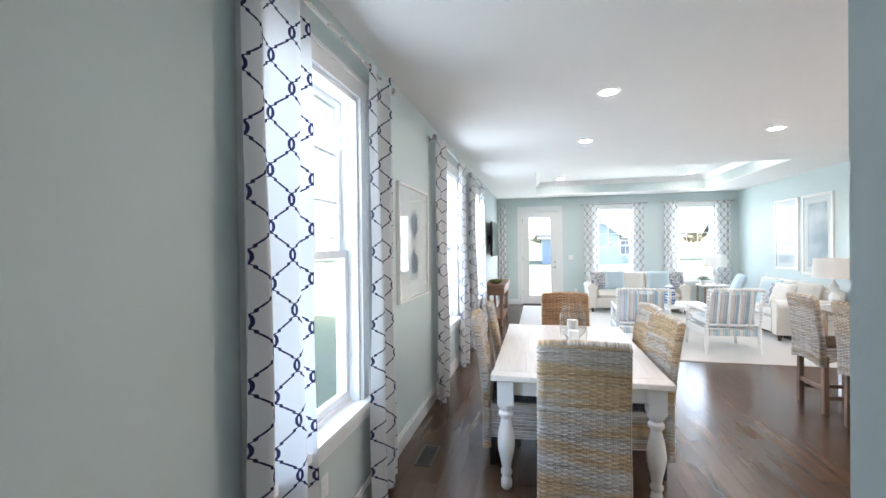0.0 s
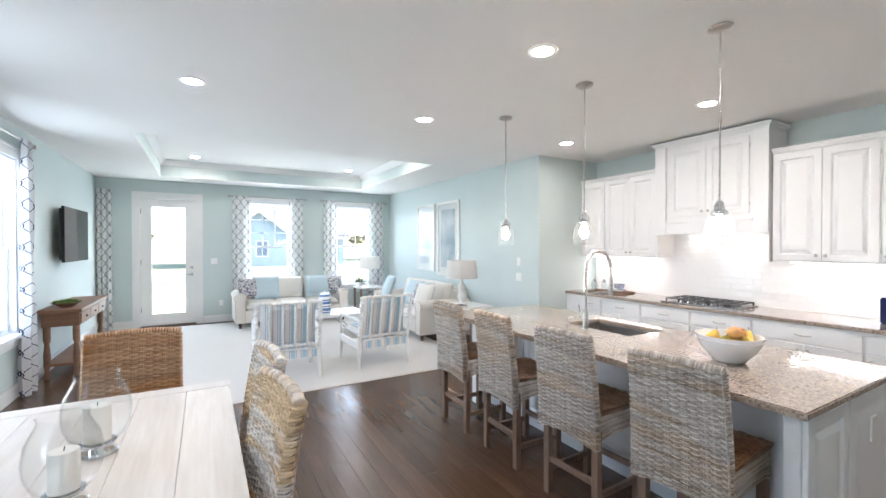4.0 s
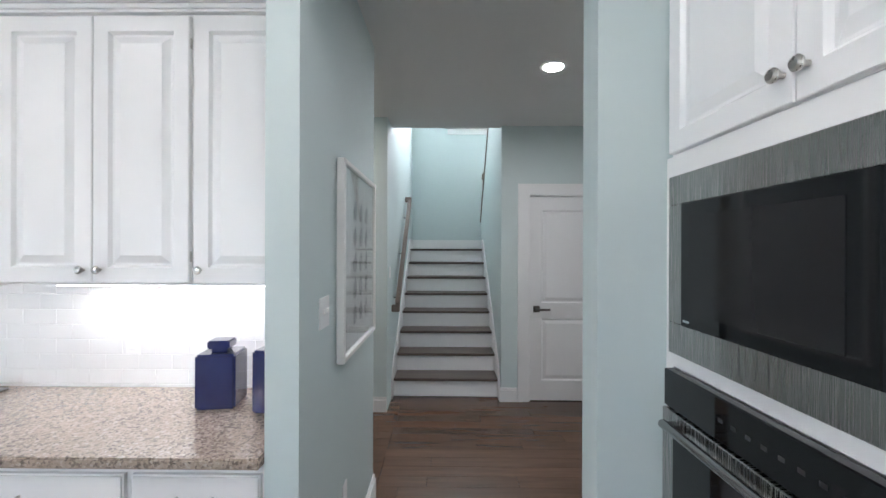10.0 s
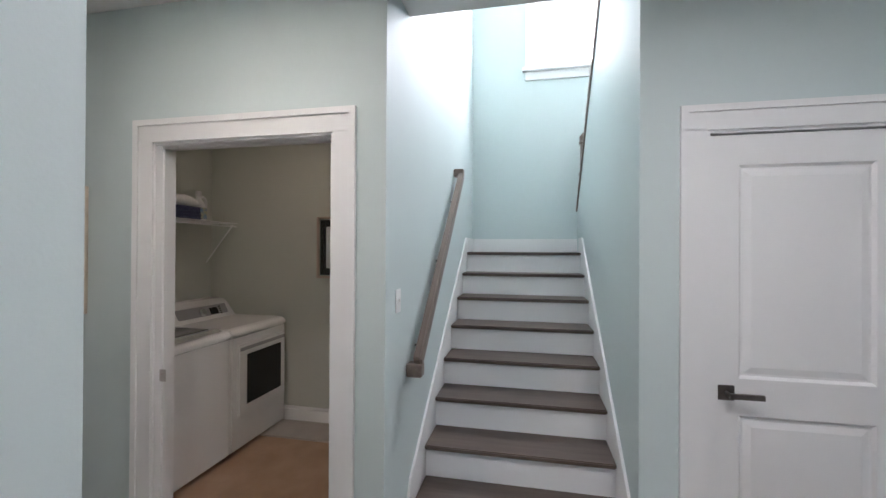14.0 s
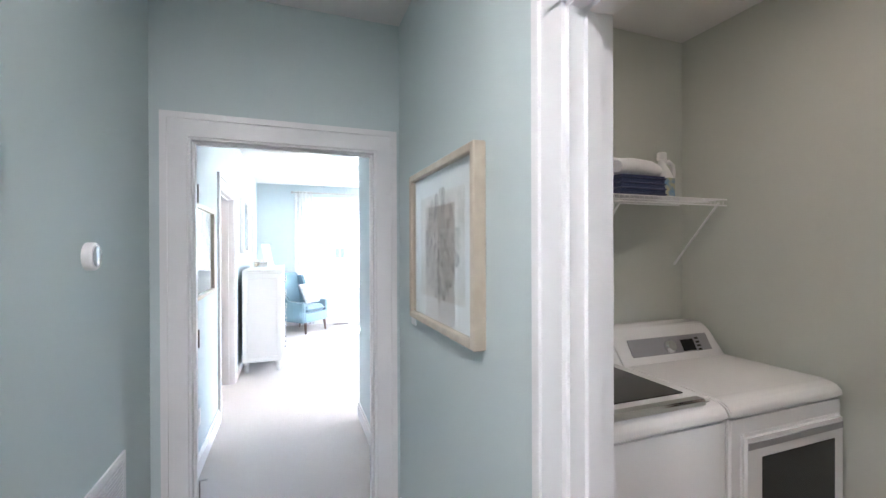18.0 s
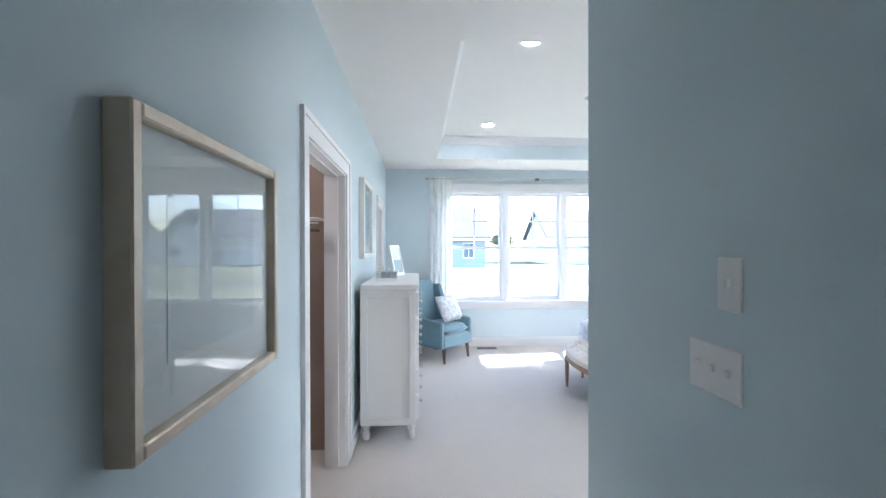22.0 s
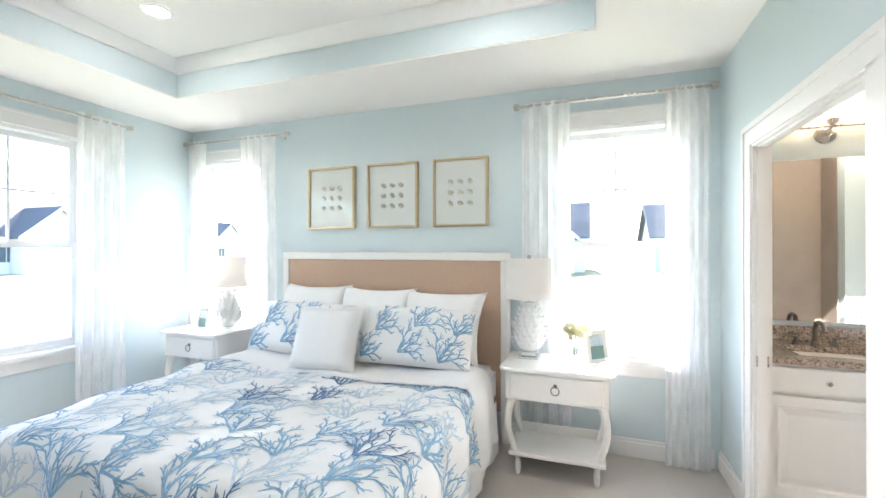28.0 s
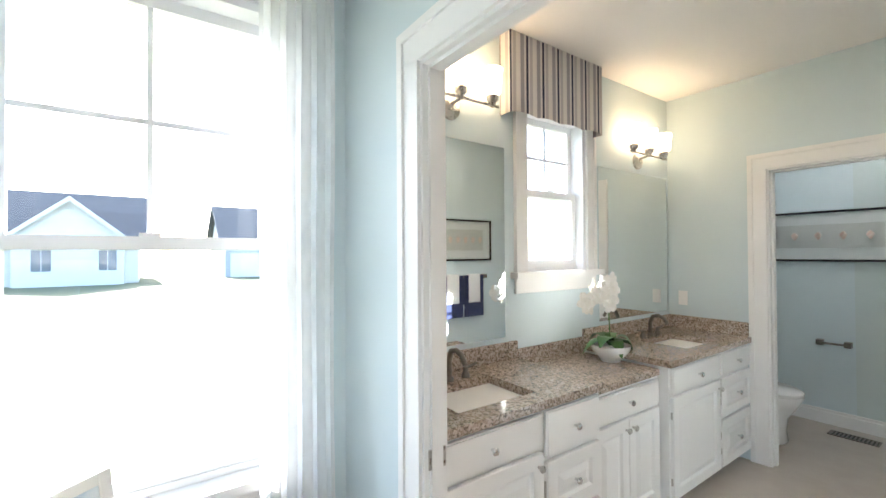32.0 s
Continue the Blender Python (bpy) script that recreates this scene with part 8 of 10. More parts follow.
part("spring", bm, NICKEL, t)

# laundry
DG = mat("appliance_grey", (0.30, 0.30, 0.31), 0.35, bump=(80, 0.05, 0.001))


def appliance(m, dryer, label):
    t = thing("dryer" if dryer else "washing_machine", label, "dryer" if dryer else "washing machine", m)
    W, D, Hh = 0.685, 0.76, 0.92
    part("cabinet", B((-W / 2, -D / 2, 0.03, W / 2, D / 2, Hh - 0.03)), ENAMEL, t, bev=0.012, seg=2, smooth=True)
    bm = bmesh.new()
    prism(bm, [(-D / 2 - 0.008, 0), (-D / 2 - 0.008, 0.012), (-D / 2 + 0.004, 0.036), (-D / 2 + 0.03, 0.05), (-D / 2 + 0.07, 0.055), (D / 2 - 0.12, 0.055), (D / 2 - 0.12, 0)], -W / 2, W / 2)
    part("top", bm, ENAMEL, t, m=pose(0, 0, Hh - 0.029, 0, 0, 90), bev=0.010, seg=2, smooth=True)
    bm = bmesh.new()
    prism(bm, [(-D / 2 + 0.46, 0), (-D / 2 + 0.76, 0), (-D / 2 + 0.76, 0.20), (-D / 2 + 0.64, 0.20), (-D / 2 + 0.60, 0.16)], -W / 2, W / 2)
    cs = part("console", bm, ENAMEL, t, m=pose(0, 0, Hh - 0.02, 0, 0, 90), bev=0.012, smooth=True)
    pn = part("control_panel", B((-W / 2 + 0.07, -0.003, -0.055, W / 2 - 0.07, 0.003, 0.055)), DG, t, m=pose(0, 0.165, Hh + 0.085, -28, 0, 0), bev=0.002)
    bm = bmesh.new()
    lathe(bm, [(0.033, 0), (0.033, 0.012), (0.026, 0.025), (0.002, 0.026)], 20)
    part("dial", bm, CHROME, pn, m=pose(-0.02, -0.003, 0, 90, 0, 0), smooth=True)
    part("display", B((0.07, -0.0042, -0.03, 0.16, -0.003, 0.03)), BLACKG, pn)
    for k in range(4):
        part("button", B((0.175, -0.0045, -0.035 + k * 0.02, 0.20, -0.003, -0.024 + k * 0.02)), BLACKM, pn)
    if dryer:
        dr = part("door", B((-0.30, -D / 2 - 0.03, 0.28, 0.30, -D / 2 - 0.002, 0.83)), ENAMEL, t, bev=0.012, seg=2, smooth=True)
        part("window", B((-0.21, -D / 2 - 0.034, 0.36, 0.23, -D / 2 - 0.029, 0.74)), BLACKG, dr, bev=0.002)
        part("handle_recess", B((-0.285, -D / 2 - 0.034, 0.775, 0.285, -D / 2 - 0.028, 0.80)), DG, dr)
    else:
        ld = part("lid", B((-0.30, -D / 2 + 0.03, Hh + 0.027, 0.30, D / 2 - 0.19, Hh + 0.045)), ENAMEL, t, bev=0.006, smooth=True)
        part("lid_glass", B((-0.24, -D / 2 + 0.10, Hh + 0.045, 0.24, D / 2 - 0.22, Hh + 0.049)), mat("smoked_glass", (0.03, 0.03, 0.03), 0.1), ld)
        part("lid_handle", B((-0.26, -D / 2 + 0.015, Hh + 0.02, 0.26, -D / 2 + 0.06, Hh + 0.05)), CHROME, ld, bev=0.008)
    for x in (-1, 1):
        for y in (-1, 1):
            bm = bmesh.new()
            cyl(bm, (x * 0.28, y * 0.30, 0), (x * 0.28, y * 0.30, 0.04), 0.02, n=10)
            part("foot", bm, BLACKM, t)
    return t


appliance(pose(9.055, 4.335, 0), True, "white electric dryer with a dark door window")
appliance(pose(8.36, 4.335, 0), False, "white top-loading washing machine")
t = thing("wire_shelf", "white coated wire shelf on the laundry wall", "shelf", pose(0, 0, 0))
for y in (4.745, 4.65, 4.555):
    bm = bmesh.new()
    cyl(bm, (7.95, y, 1.772), (9.40, y, 1.772), 0.003, n=6)
    part("long_wire", bm, PLASTIC, t)
for z in (1.777, 1.745):
    bm = bmesh.new()
    cyl(bm, (7.95, 4.455, z), (9.40, 4.455, z), 0.0035, n=6)
    part("front_rail", bm, PLASTIC, t)
for k in range(47):
    bm = bmesh.new()
    x = 7.97 + k * 0.0305
    tube(bm, [(x, 4.455, 1.745), (x, 4.453, 1.777), (x, 4.60, 1.777), (x, 4.745, 1.777)], 0.0019, 5)
    part("cross_wire", bm, PLASTIC, t)
for x in (8.05, 8.7, 9.36):
    bm = bmesh.new()
    cyl(bm, (x, 4.47, 1.76), (x, 4.745, 1.42), 0.006, n=6)
    part("brace", bm, PLASTIC, t)
for k, (dz, mt, lb, w) in enumerate(((0.0, NAVYTOWEL, "folded navy towel on the wire shelf", 0.31), (0.053, NAVYTOWEL, "folded navy towel on the wire shelf", 0.30), (0.106, WTOWEL, "rolled white towel on the wire shelf", 0.30))):
    t = thing("folded_towel", lb, "towel", pose(8.86, 4.60, 1.779 + dz))
    if k < 2:
        bm = bmesh.new()
        for f in range(2):
            bx(bm, -w / 2, -0.12, f * 0.0265, w / 2, 0.12, f * 0.0265 + 0.026)
        part("fold", bm, mt, t, bev=0.011, seg=3, smooth=True)
    else:
        for q in range(3):
            bm = bmesh.new()
            tube(bm, [(w * (f / 6 - 0.5) * 0.93, -0.075 + q * 0.07 + 0.012 * math.sin(f * 1.3 + q), 0.042 + 0.022 * (q % 2) + 0.008 * math.sin(f * 0.9 + 2 * q)) for f in range(7)], [0.030, 0.039, 0.041, 0.038, 0.042, 0.040, 0.028], 14)
            part("roll", bm, mt, t, smooth=True)
t = thing("detergent_bottle", "white plastic detergent bottle with a handle on the wire shelf", "bottle", pose(9.10, 4.60, 1.779))
bm = bmesh.new()
lathe(bm, [(0.002, 0), (0.060, 0.001), (0.067, 0.012), (0.068, 0.10), (0.062, 0.135), (0.046, 0.165), (0.028, 0.19), (0.021, 0.205), (0.020, 0.22)], 28)
bmesh.ops.scale(bm, vec=(1, 0.68, 1), verts=bm.verts)
part("body", bm, PLASTIC, t, smooth=True)
bm = bmesh.new()
lathe(bm, [(0.024, 0.219), (0.025, 0.222), (0.024, 0.254), (0.019, 0.259), (0.002, 0.26)], 18)
part("cap", bm, PLASTIC, t, smooth=True)
bm = bmesh.new()
tube(bm, [(0.018, 0, 0.205), (0.05, 0, 0.213), (0.078, 0, 0.195), (0.086, 0, 0.16), (0.080, 0, 0.125), (0.06, 0, 0.10)], [0.010, 0.011, 0.0115, 0.0115, 0.012, 0.014], 10)
part("handle", bm, PLASTIC, t, smooth=True)
part("label", B((-0.040, -0.0490, 0.02, 0.040, -0.0455, 0.115)), mat("label_yellow_blue", (0.55, 0.50, 0.25), 0.5, noise=(22, 1.0), color2=(0.15, 0.3, 0.5)), t)
CRAB = mat("crab_watercolour", (0.08, 0.16, 0.15), 0.9, noise=(30, 1.0), color2=(0.25, 0.33, 0.18))
CRABD = mat("crab_dark_blue", (0.03, 0.06, 0.10), 0.9, noise=(40, 0.9), color2=(0.12, 0.20, 0.25))


def art_crab(t, x0, z0, x1, z1, y):
    cx, cz = (x0 + x1) / 2, (z0 + z1) / 2
    part("dark_mat", B((x0 - 0.06, y - 0.002, z0 - 0.06, x1 + 0.06, y + 0.0015, z1 + 0.06)), BLACKM, t, "black mat board")
    part("sheet", B((x0, y - 0.004, z0, x1, y - 0.0025, z1)), MATB, t, "white sheet")
    yy = y - 0.0052
    k = (z1 - z0) / 0.285
    bm = bmesh.new()
    flat_poly(bm, [(cx + k * 0.085 * math.cos(a) * (1.25 if abs(math.sin(a)) < 0.3 else 1), cz - 0.015 * k + k * 0.05 * math.sin(a)) for a in [i / 28 * 6.2832 for i in range(28)]], yy)
    part("crab_body", bm, CRAB, t, "blue-green crab body")
    bm = bmesh.new()

    def limb(pts, w0, w1):
        for i, (p, q) in enumerate(zip(pts, pts[1:])):
            a, b = Vector(p), Vector(q)
            n = Vector((-(b - a).y, (b - a).x)).normalized()
            f0, f1 = w0 + (w1 - w0) * i / len(pts), w0 + (w1 - w0) * (i + 1) / len(pts)
            flat_poly(bm, [tuple(Vector((cx, cz)) + k * (a + n * f0)), tuple(Vector((cx, cz)) + k * (b + n * f1)), tuple(Vector((cx, cz)) + k * (b - n * f1)), tuple(Vector((cx, cz)) + k * (a - n * f0))], yy - 0.0004 - 0.0001 * i)
    for s in (-1, 1):
        limb([(s * 0.07, 0.01), (s * 0.12, 0.05), (s * 0.14, 0.09), (s * 0.10, 0.135), (s * 0.055, 0.13)], 0.014, 0.009)
        limb([(s * 0.13, 0.10), (s * 0.09, 0.10), (s * 0.06, 0.105)], 0.009, 0.003)
        for j in range(4):
            limb([(s * 0.075, -0.02 - 0.01 * j), (s * (0.14 - 0.015 * j), 0.015 - 0.03 * j), (s * (0.165 - 0.02 * j), -0.03 - 0.03 * j), (s * (0.15 - 0.025 * j), -0.075 - 0.022 * j)], 0.009, 0.002)
    part("crab_limbs", bm, CRABD, t, "dark blue crab claws and legs")


picture("framed_picture", pose(9.43, 3.655, 1.29, 0, 0, -90), 0.72, 0.54, 0.022, PALEW, "driftwood framed blue crab print with a black mat", d=0.035, matw=0.065, art=art_crab)
t = thing("wall_vent", "small greenish wall register near the floor", "vent", pose(9.43, 3.45, 0.22, 0, 0, -90))
part("frame", B((-0.09, -0.006, 0, 0.09, 0, 0.13)), WALLWARM, t)
for k in range(7):
    part("slat", B((-0.075, -0.010, 0.018 + k * 0.014, 0.075, -0.006, 0.026 + k * 0.014)), WALLWARM, t)

# foyer seen through the hall doorway
FGREY = mat("grey_partition_paint", (0.60, 0.58, 0.57), 0.5, noise=(4, 0.3), bump=(60, 0.05, 0.002))
FBEI = mat("beige_panel_paint", (0.50, 0.44, 0.40), 0.6, noise=(2, 0.4), bump=(120, 0.1, 0.002))
t = thing("foyer_half_wall", "mauve-grey stub wall with a sloping white cap in the doorway", "half wall", pose(0, 0, 0), kind="structure")
bm = bmesh.new()
prism(bm, [(7.29, 0), (7.64, 0), (7.64, 0.855), (7.29, 0.715)], -0.085, -0.045)
part("wall", bm, FOY, t)
bm = bmesh.new()
prism(bm, [(7.285, 0.736), (7.655, 0.873), (7.655, 0.965), (7.285, 0.832)], -0.092, -0.042)
part("fascia", bm, TRIM, t)
bm = bmesh.new()
prism(bm, [(7.245, 0.820), (7.658, 0.967), (7.658, 0.987), (7.245, 0.840)], -0.105, -0.032)
part("cap", bm, TRIM, t, bev=0.004)
t = thing("glazed_partition", "grey framed glazed partition with a beige lower panel", "partition", pose(0, -1.62, 0), kind="structure")
part("end_post", B((9.18, -0.045, 0, 9.235, 0.045, 1.79), (9.188, -0.03, 1.79, 9.228, 0.03, 2.755)), FGREY, t)
for x in (8.0, 6.8, 5.6):
    part("post", B((x, -0.04, 0.14, x + 0.07, 0.04, 1.79)), FGREY, t)
for z0, z1 in ((1.76, 1.79), (1.43, 1.49), (0.64, 0.70)):
    part("rail", B((5.30, -0.045, z0, 9.179, 0.045, z1)), FGREY, t)
part("lower_panel", B((5.30, -0.02, 0.14, 9.178, 0.02, 0.638)), FBEI, t, "beige lower panel")
part("base", B((5.30, -0.035, 0, 9.178, 0.035, 0.139)), TRIM, t)
for a, b in ((5.30, 6.799), (6.871, 7.999), (8.071, 9.179)):
    for z0, z1 in ((0.701, 1.429), (1.491, 1.759)):
        g = part("pane", B((max(a, 5.672), -0.004, z0, b, 0.004, z1)), PANE, t)
        g.visible_shadow = False
t = thing("air_conditioner", "white wall-mounted split air conditioner", "air conditioner", pose(11.05, -3.80, 2.02, 0, 0, 180))
bm = bmesh.new()
prism(bm, [(-0.21, 0.08), (-0.19, 0.03), (-0.06, 0.0), (0, 0.0), (0, 0.28), (-0.15, 0.28), (-0.20, 0.25)], 0.0, 0.85)
part("case", bm, PLASTIC, t, m=Matrix(((0, 1, 0, 0), (1, 0, 0, 0), (0, 0, 1, 0), (0, 0, 0, 1))), bev=0.008)
part("louvre", B((0.05, -0.205, 0.035, 0.80, -0.150, 0.045)), PLASTIC, t)
t = thing("door_front", "white entry door with a gridded glass light, shut", "door", pose(11.245, -3.86, 0.01, 0, 0, 180), kind="structure")
part("slab", B((0, 0, 0, 0.94, 0.045, 0.30), (0, 0, 0.30, 0.15, 0.045, 2.06), (0.79, 0, 0.30, 0.94, 0.045, 2.06), (0.15, 0, 1.90, 0.79, 0.045, 2.06)), TRIM, t)
g = part("pane", B((0.15, 0.015, 0.30, 0.79, 0.025, 1.90)), PANE, t)
g.visible_shadow = False
for i in range(1, 3):
    x = 0.15 + 0.64 * i / 3
    part("muntin", B((x - 0.009, 0.008, 0.30, x + 0.009, 0.032, 1.90)), TRIM, t)
for i in range(1, 5):
    z = 0.30 + 1.60 * i / 5
    part("muntin", B((0.15, 0.009, z - 0.009, 0.79, 0.031, z + 0.009)), TRIM, t)
hd = part("door_handle", B((0.045, -0.008, 0.90, 0.105, 0, 0.96), (0.06, -0.05, 0.92, 0.17, -0.038, 0.94), (0.068, -0.038, 0.922, 0.082, -0.008, 0.938)), BRONZE, t, "dark bronze lever")
part("deadbolt", B((0.045, -0.02, 1.09, 0.105, 0, 1.15)), BRONZE, t, bev=0.006)
can_light(9.8, -2.6, CE)
can_light(7.4, -0.9, CE)


# ---- bedroom ----
sl_ = "sheer white curtain panel with a faint woven pattern"
for i, (m, w) in enumerate(((pose(7.46, 11.43, 0.03), 0.34), (pose(10.40, 11.43, 0.03), 0.36))):
    curtain("curtain", m, w, 2.60, SHEER, sl_, 5, 0.03, "sheer curtains", seed=30 + i)
for i, (a, b) in enumerate(((7.66, 8.01), (6.77, 7.03), (10.34, 10.78), (11.22, 11.46))):
    curtain("curtain", pose(11.23, (a + b) / 2, 0.03, 0, 0, -90), b - a, 2.59, SHEER, sl_, 5, 0.03, "sheer curtains", seed=40 + i)
rod("curtain_rod", pose(7.27, 11.43, 2.60), 3.33, NICKEL)
rod("curtain_rod", pose(11.23, 8.03, 2.60, 0, 0, -90), 1.27, NICKEL)
rod("curtain_rod", pose(11.23, 11.47, 2.60, 0, 0, -90), 1.24, NICKEL)
t = thing("rod_bracket", "dark centre bracket on the curtain rod", "bracket", pose(8.95, 11.43, 2.60))
part("clamp", B((-0.03, -0.014, -0.02, 0.03, 0.014, 0.016), (-0.01, 0.0, -0.012, 0.01, 0.10, 0.0)), BRONZE, t)

# bed: head to +x at the east wall
BX0, BX1, BY0, BY1 = 9.18, 11.20, 8.19, 10.20
bed = thing("bed", "made king bed with a cane-look upholstered headboard", "bed", pose(0, 0, 0))
HBC = mat("tan_woven_panel", (0.52, 0.37, 0.27), 0.85, noise=(180, 0.6), color2=(0.43, 0.30, 0.21), bump=(300, 0.4, 0.001))
hb = part("headboard", B((11.225, 8.13, 0.25, 11.29, 10.22, 1.44)), HBC, bed, "tan woven headboard panel")
for nm, b in (("headboard_rail", (11.21, 8.11, 1.42, 11.30, 10.24, 1.485)), ("headboard_post", (11.212, 8.11, 0.0, 11.298, 8.175, 1.42)), ("headboard_post", (11.212, 10.175, 0.0, 11.298, 10.24, 1.42))):
    part(nm, B(b), WHITE, bed, "antique white frame", bev=0.006)
part("box_spring", B((BX0 + 0.03, BY0 + 0.03, 0.12, 11.19, BY1 - 0.03, 0.36)), COTTON, bed)
part("mattress", B((BX0 + 0.01, BY0 + 0.01, 0.362, 11.20, BY1 - 0.01, 0.62)), COTTON, bed, "white mattress in a fitted sheet", bev=0.04, seg=3, smooth=True)


# gathered skirt round three sides
def skirt_path(s):
    """Point and outward normal along the foot and two sides; s in metres."""
    a, b = BX1 - 0.1 - BX0, BY1 - BY0
    if s < a:
        return Vector((BX1 - 0.1 - s, BY0, 0)), Vector((0, -1, 0))
    s -= a
    if s < b:
        return Vector((BX0, BY0 + s, 0)), Vector((-1, 0, 0))
    s -= b
    return Vector((BX0 + s, BY1, 0)), Vector((0, 1, 0))


total = 2 * (BX1 - 0.1 - BX0) + BY1 - BY0
n, k = 260, 5
vs, fs = [], []
for i in range(n + 1):
    s = total * i / n * 0.9999
    p, nn = skirt_path(s)
    for j in range(k + 1):
        z = 0.02 + 0.36 * j / k
        f = 1 - j / k
        q = p + nn * (0.008 + f * (0.012 + 0.014 * math.sin(s * 14) + 0.006 * math.sin(s * 37)))
        vs.append((q.x, q.y, z))
for i in range(n):
    for j in range(k):
        a = i * (k + 1) + j
        fs.append((a, a + k + 1, a + k + 2, a + 1))
me = bpy.data.meshes.new("bed_skirt")
me.from_pydata(vs, [], fs)
me.materials.append(COTTON)
me.polygons.foreach_set("use_smooth", [True] * len(me.polygons))
part_on("bed_skirt", me, bed, None, "white gathered bed skirt")


def duvet_point(u, v, lift=0.0):
    """u from foot to head, v across the bed, both in cloth metres from the bed's middle line; the cloth hangs over foot and sides."""
    foot, half, top = BX0 - 0.03, (BY1 - BY0) / 2 + 0.035, 0.655
    yc = (BY0 + BY1) / 2
    R = 0.09

    def drape(d):
        """d: cloth past the edge start; returns (out, down)."""
        arc = R * math.pi / 2
        if d <= 0:
            return d, 0.0
        if d < arc:
            a = d / R
            return R * math.sin(a), R * (1 - math.cos(a))
        e = d - arc
        return R + 0.06 * e, R + e * 0.995
    dv = abs(v) - (half - R)
    ov, zv = drape(dv)
    du = (foot + R) - u
    ou, zu = drape(du)
    y = (half - R + ov) * (1 if v >= 0 else -1)
    x = foot + R - ou
    down = max(zv, zu) if min(zv, zu) > 0 else zv + zu
    if zv > 0 and zu > 0:
        down = math.sqrt(zv * zv + zu * zu) * 0.88
    puff = 0.028 * noise.noise(Vector((u * 2.2, v * 2.2, 0.3))) + 0.014 * noise.noise(Vector((u * 6, v * 6, 1.7)))
    hang = min(1.0, down / 0.15)
    wav = hang * 0.028 * math.sin((u if zv > zu else v) * 15 + 1.3 * math.sin(v * 3))
    ex, ey = 0.0, 0.0
    if zv > zu:
        ey = wav * (1 if v >= 0 else -1) + lift * hang * (1 if v >= 0 else -1)
    elif zu > 0:
        ex = -wav - lift * hang
    z = top - down + puff * (1 - 0.6 * hang) + lift * (1 - hang) + 0.03 * math.exp(-((abs(v) - half + 0.2) / 0.2) ** 2)
    return Vector((x + ex, yc + y + ey, max(0.03, z)))


def cloth(name, u0, u1, v0, v1, nu, nv, parent, material, label="", lift=0.0, thick=0.0):
    vs = [duvet_point(u0 + (u1 - u0) * i / nu, v0 + (v1 - v0) * j / nv, lift) for i in range(nu + 1) for j in range(nv + 1)]
    fs = [(i * (nv + 1) + j, (i + 1) * (nv + 1) + j, (i + 1) * (nv + 1) + j + 1, i * (nv + 1) + j + 1) for i in range(nu) for j in range(nv)]
    me = bpy.data.meshes.new(name)
    me.from_pydata(vs, [], fs)
    me.materials.append(material)
    me.polygons.foreach_set("use_smooth", [True] * len(me.polygons))
    ob = part_on(name, me, parent, None, label)
    if thick:
        md = ob.modifiers.new("thickness", "SOLIDIFY")
        md.thickness, md.offset = thick, 1.0
    return ob


CORALS = [mat("coral_blue_" + n, c, 0.9, noise=(30, 0.8), color2=c2) for n, c, c2 in (("mid", (0.17, 0.33, 0.50), (0.38, 0.53, 0.65)), ("pale", (0.46, 0.57, 0.67), (0.64, 0.71, 0.76)), ("navy", (0.05, 0.12, 0.27), (0.24, 0.38, 0.56)))]


def limb(r, p, a, l, w, out, deg, side=1):
    steps = 4
    for s in range(steps):
        q = p + Vector((math.cos(a), math.sin(a))) * l / steps
        n = Vector((-math.sin(a), math.cos(a)))
        w0, w1 = w * (1 - s / steps * 0.4), w * (1 - (s + 1) / steps * 0.4)
        out.append((p + n * w0, q + n * w1, q - n * w1, p - n * w0))
        if deg and s < steps - 1 or deg == 2:
            side = -side
            limb(r, q, a + side * r.uniform(0.4, 0.75), l * r.uniform(0.38, 0.55), w * 0.72, out, deg - 1, side)
        p = q
        a += r.uniform(-0.22, 0.22) - side * 0.05


def coral(r, base, ang, size, out, width):
    """Collects the strips of one fan of branching coral in cloth metres."""
    p = Vector(base)
    for k in range(4):
        a = ang + (k - 1.5) * 0.48 + r.uniform(-0.12, 0.12)
        limb(r, p, a, size * r.uniform(0.75, 1.0), width, out, 2, 1 if k % 2 else -1)


duv = thing("duvet", "white duvet printed with blue branching coral, spread over the bed", "duvet", pose(0, 0, 0))
u0, u1, vh = BX0 - 0.42, 10.62, 1.43
cloth("cover", u0, u1, -vh, vh, 70, 90, duv, COTTON, "white cotton cover", 0.0, 0.0)
r = random.Random(21)
outs = [[], [], []]
for gi in range(9):
    for gj in range(10):
        u = u0 + 0.02 + (gi + 0.5 * (gj % 2)) * 0.245 + r.uniform(-0.04, 0.04)
        v = -vh + 0.05 + gj * 0.308 + r.uniform(-0.05, 0.05)
        if u > u1 - 0.02:
            continue
        o = []
        coral(r, (u, v), r.uniform(-0.6, 0.6), r.uniform(0.18, 0.27), o, 0.0072)
        outs[r.choice((0, 0, 0, 0, 1, 1, 2))] += o
LIM = lambda p: (min(max(p.x, u0 + 0.003), u1 - 0.003), min(max(p.y, -vh + 0.003), vh - 0.003))
for o, mt, lb in zip(outs, CORALS, ("mid blue coral print", "pale blue coral print", "navy coral print")):
    vs, fs = [], []
    for q in o:
        n0 = len(vs)
        vs += [duvet_point(*LIM(p), 0.004) for p in q]
        fs.append((n0, n0 + 1, n0 + 2, n0 + 3))
    me = bpy.data.meshes.new("coral_print")
    me.from_pydata(vs, [], fs)
    me.materials.append(mt)
    me.polygons.foreach_set("use_smooth", [True] * len(me.polygons))
    tagged(part_on("coral_print", me, duv, None, lb), kind="stuff")
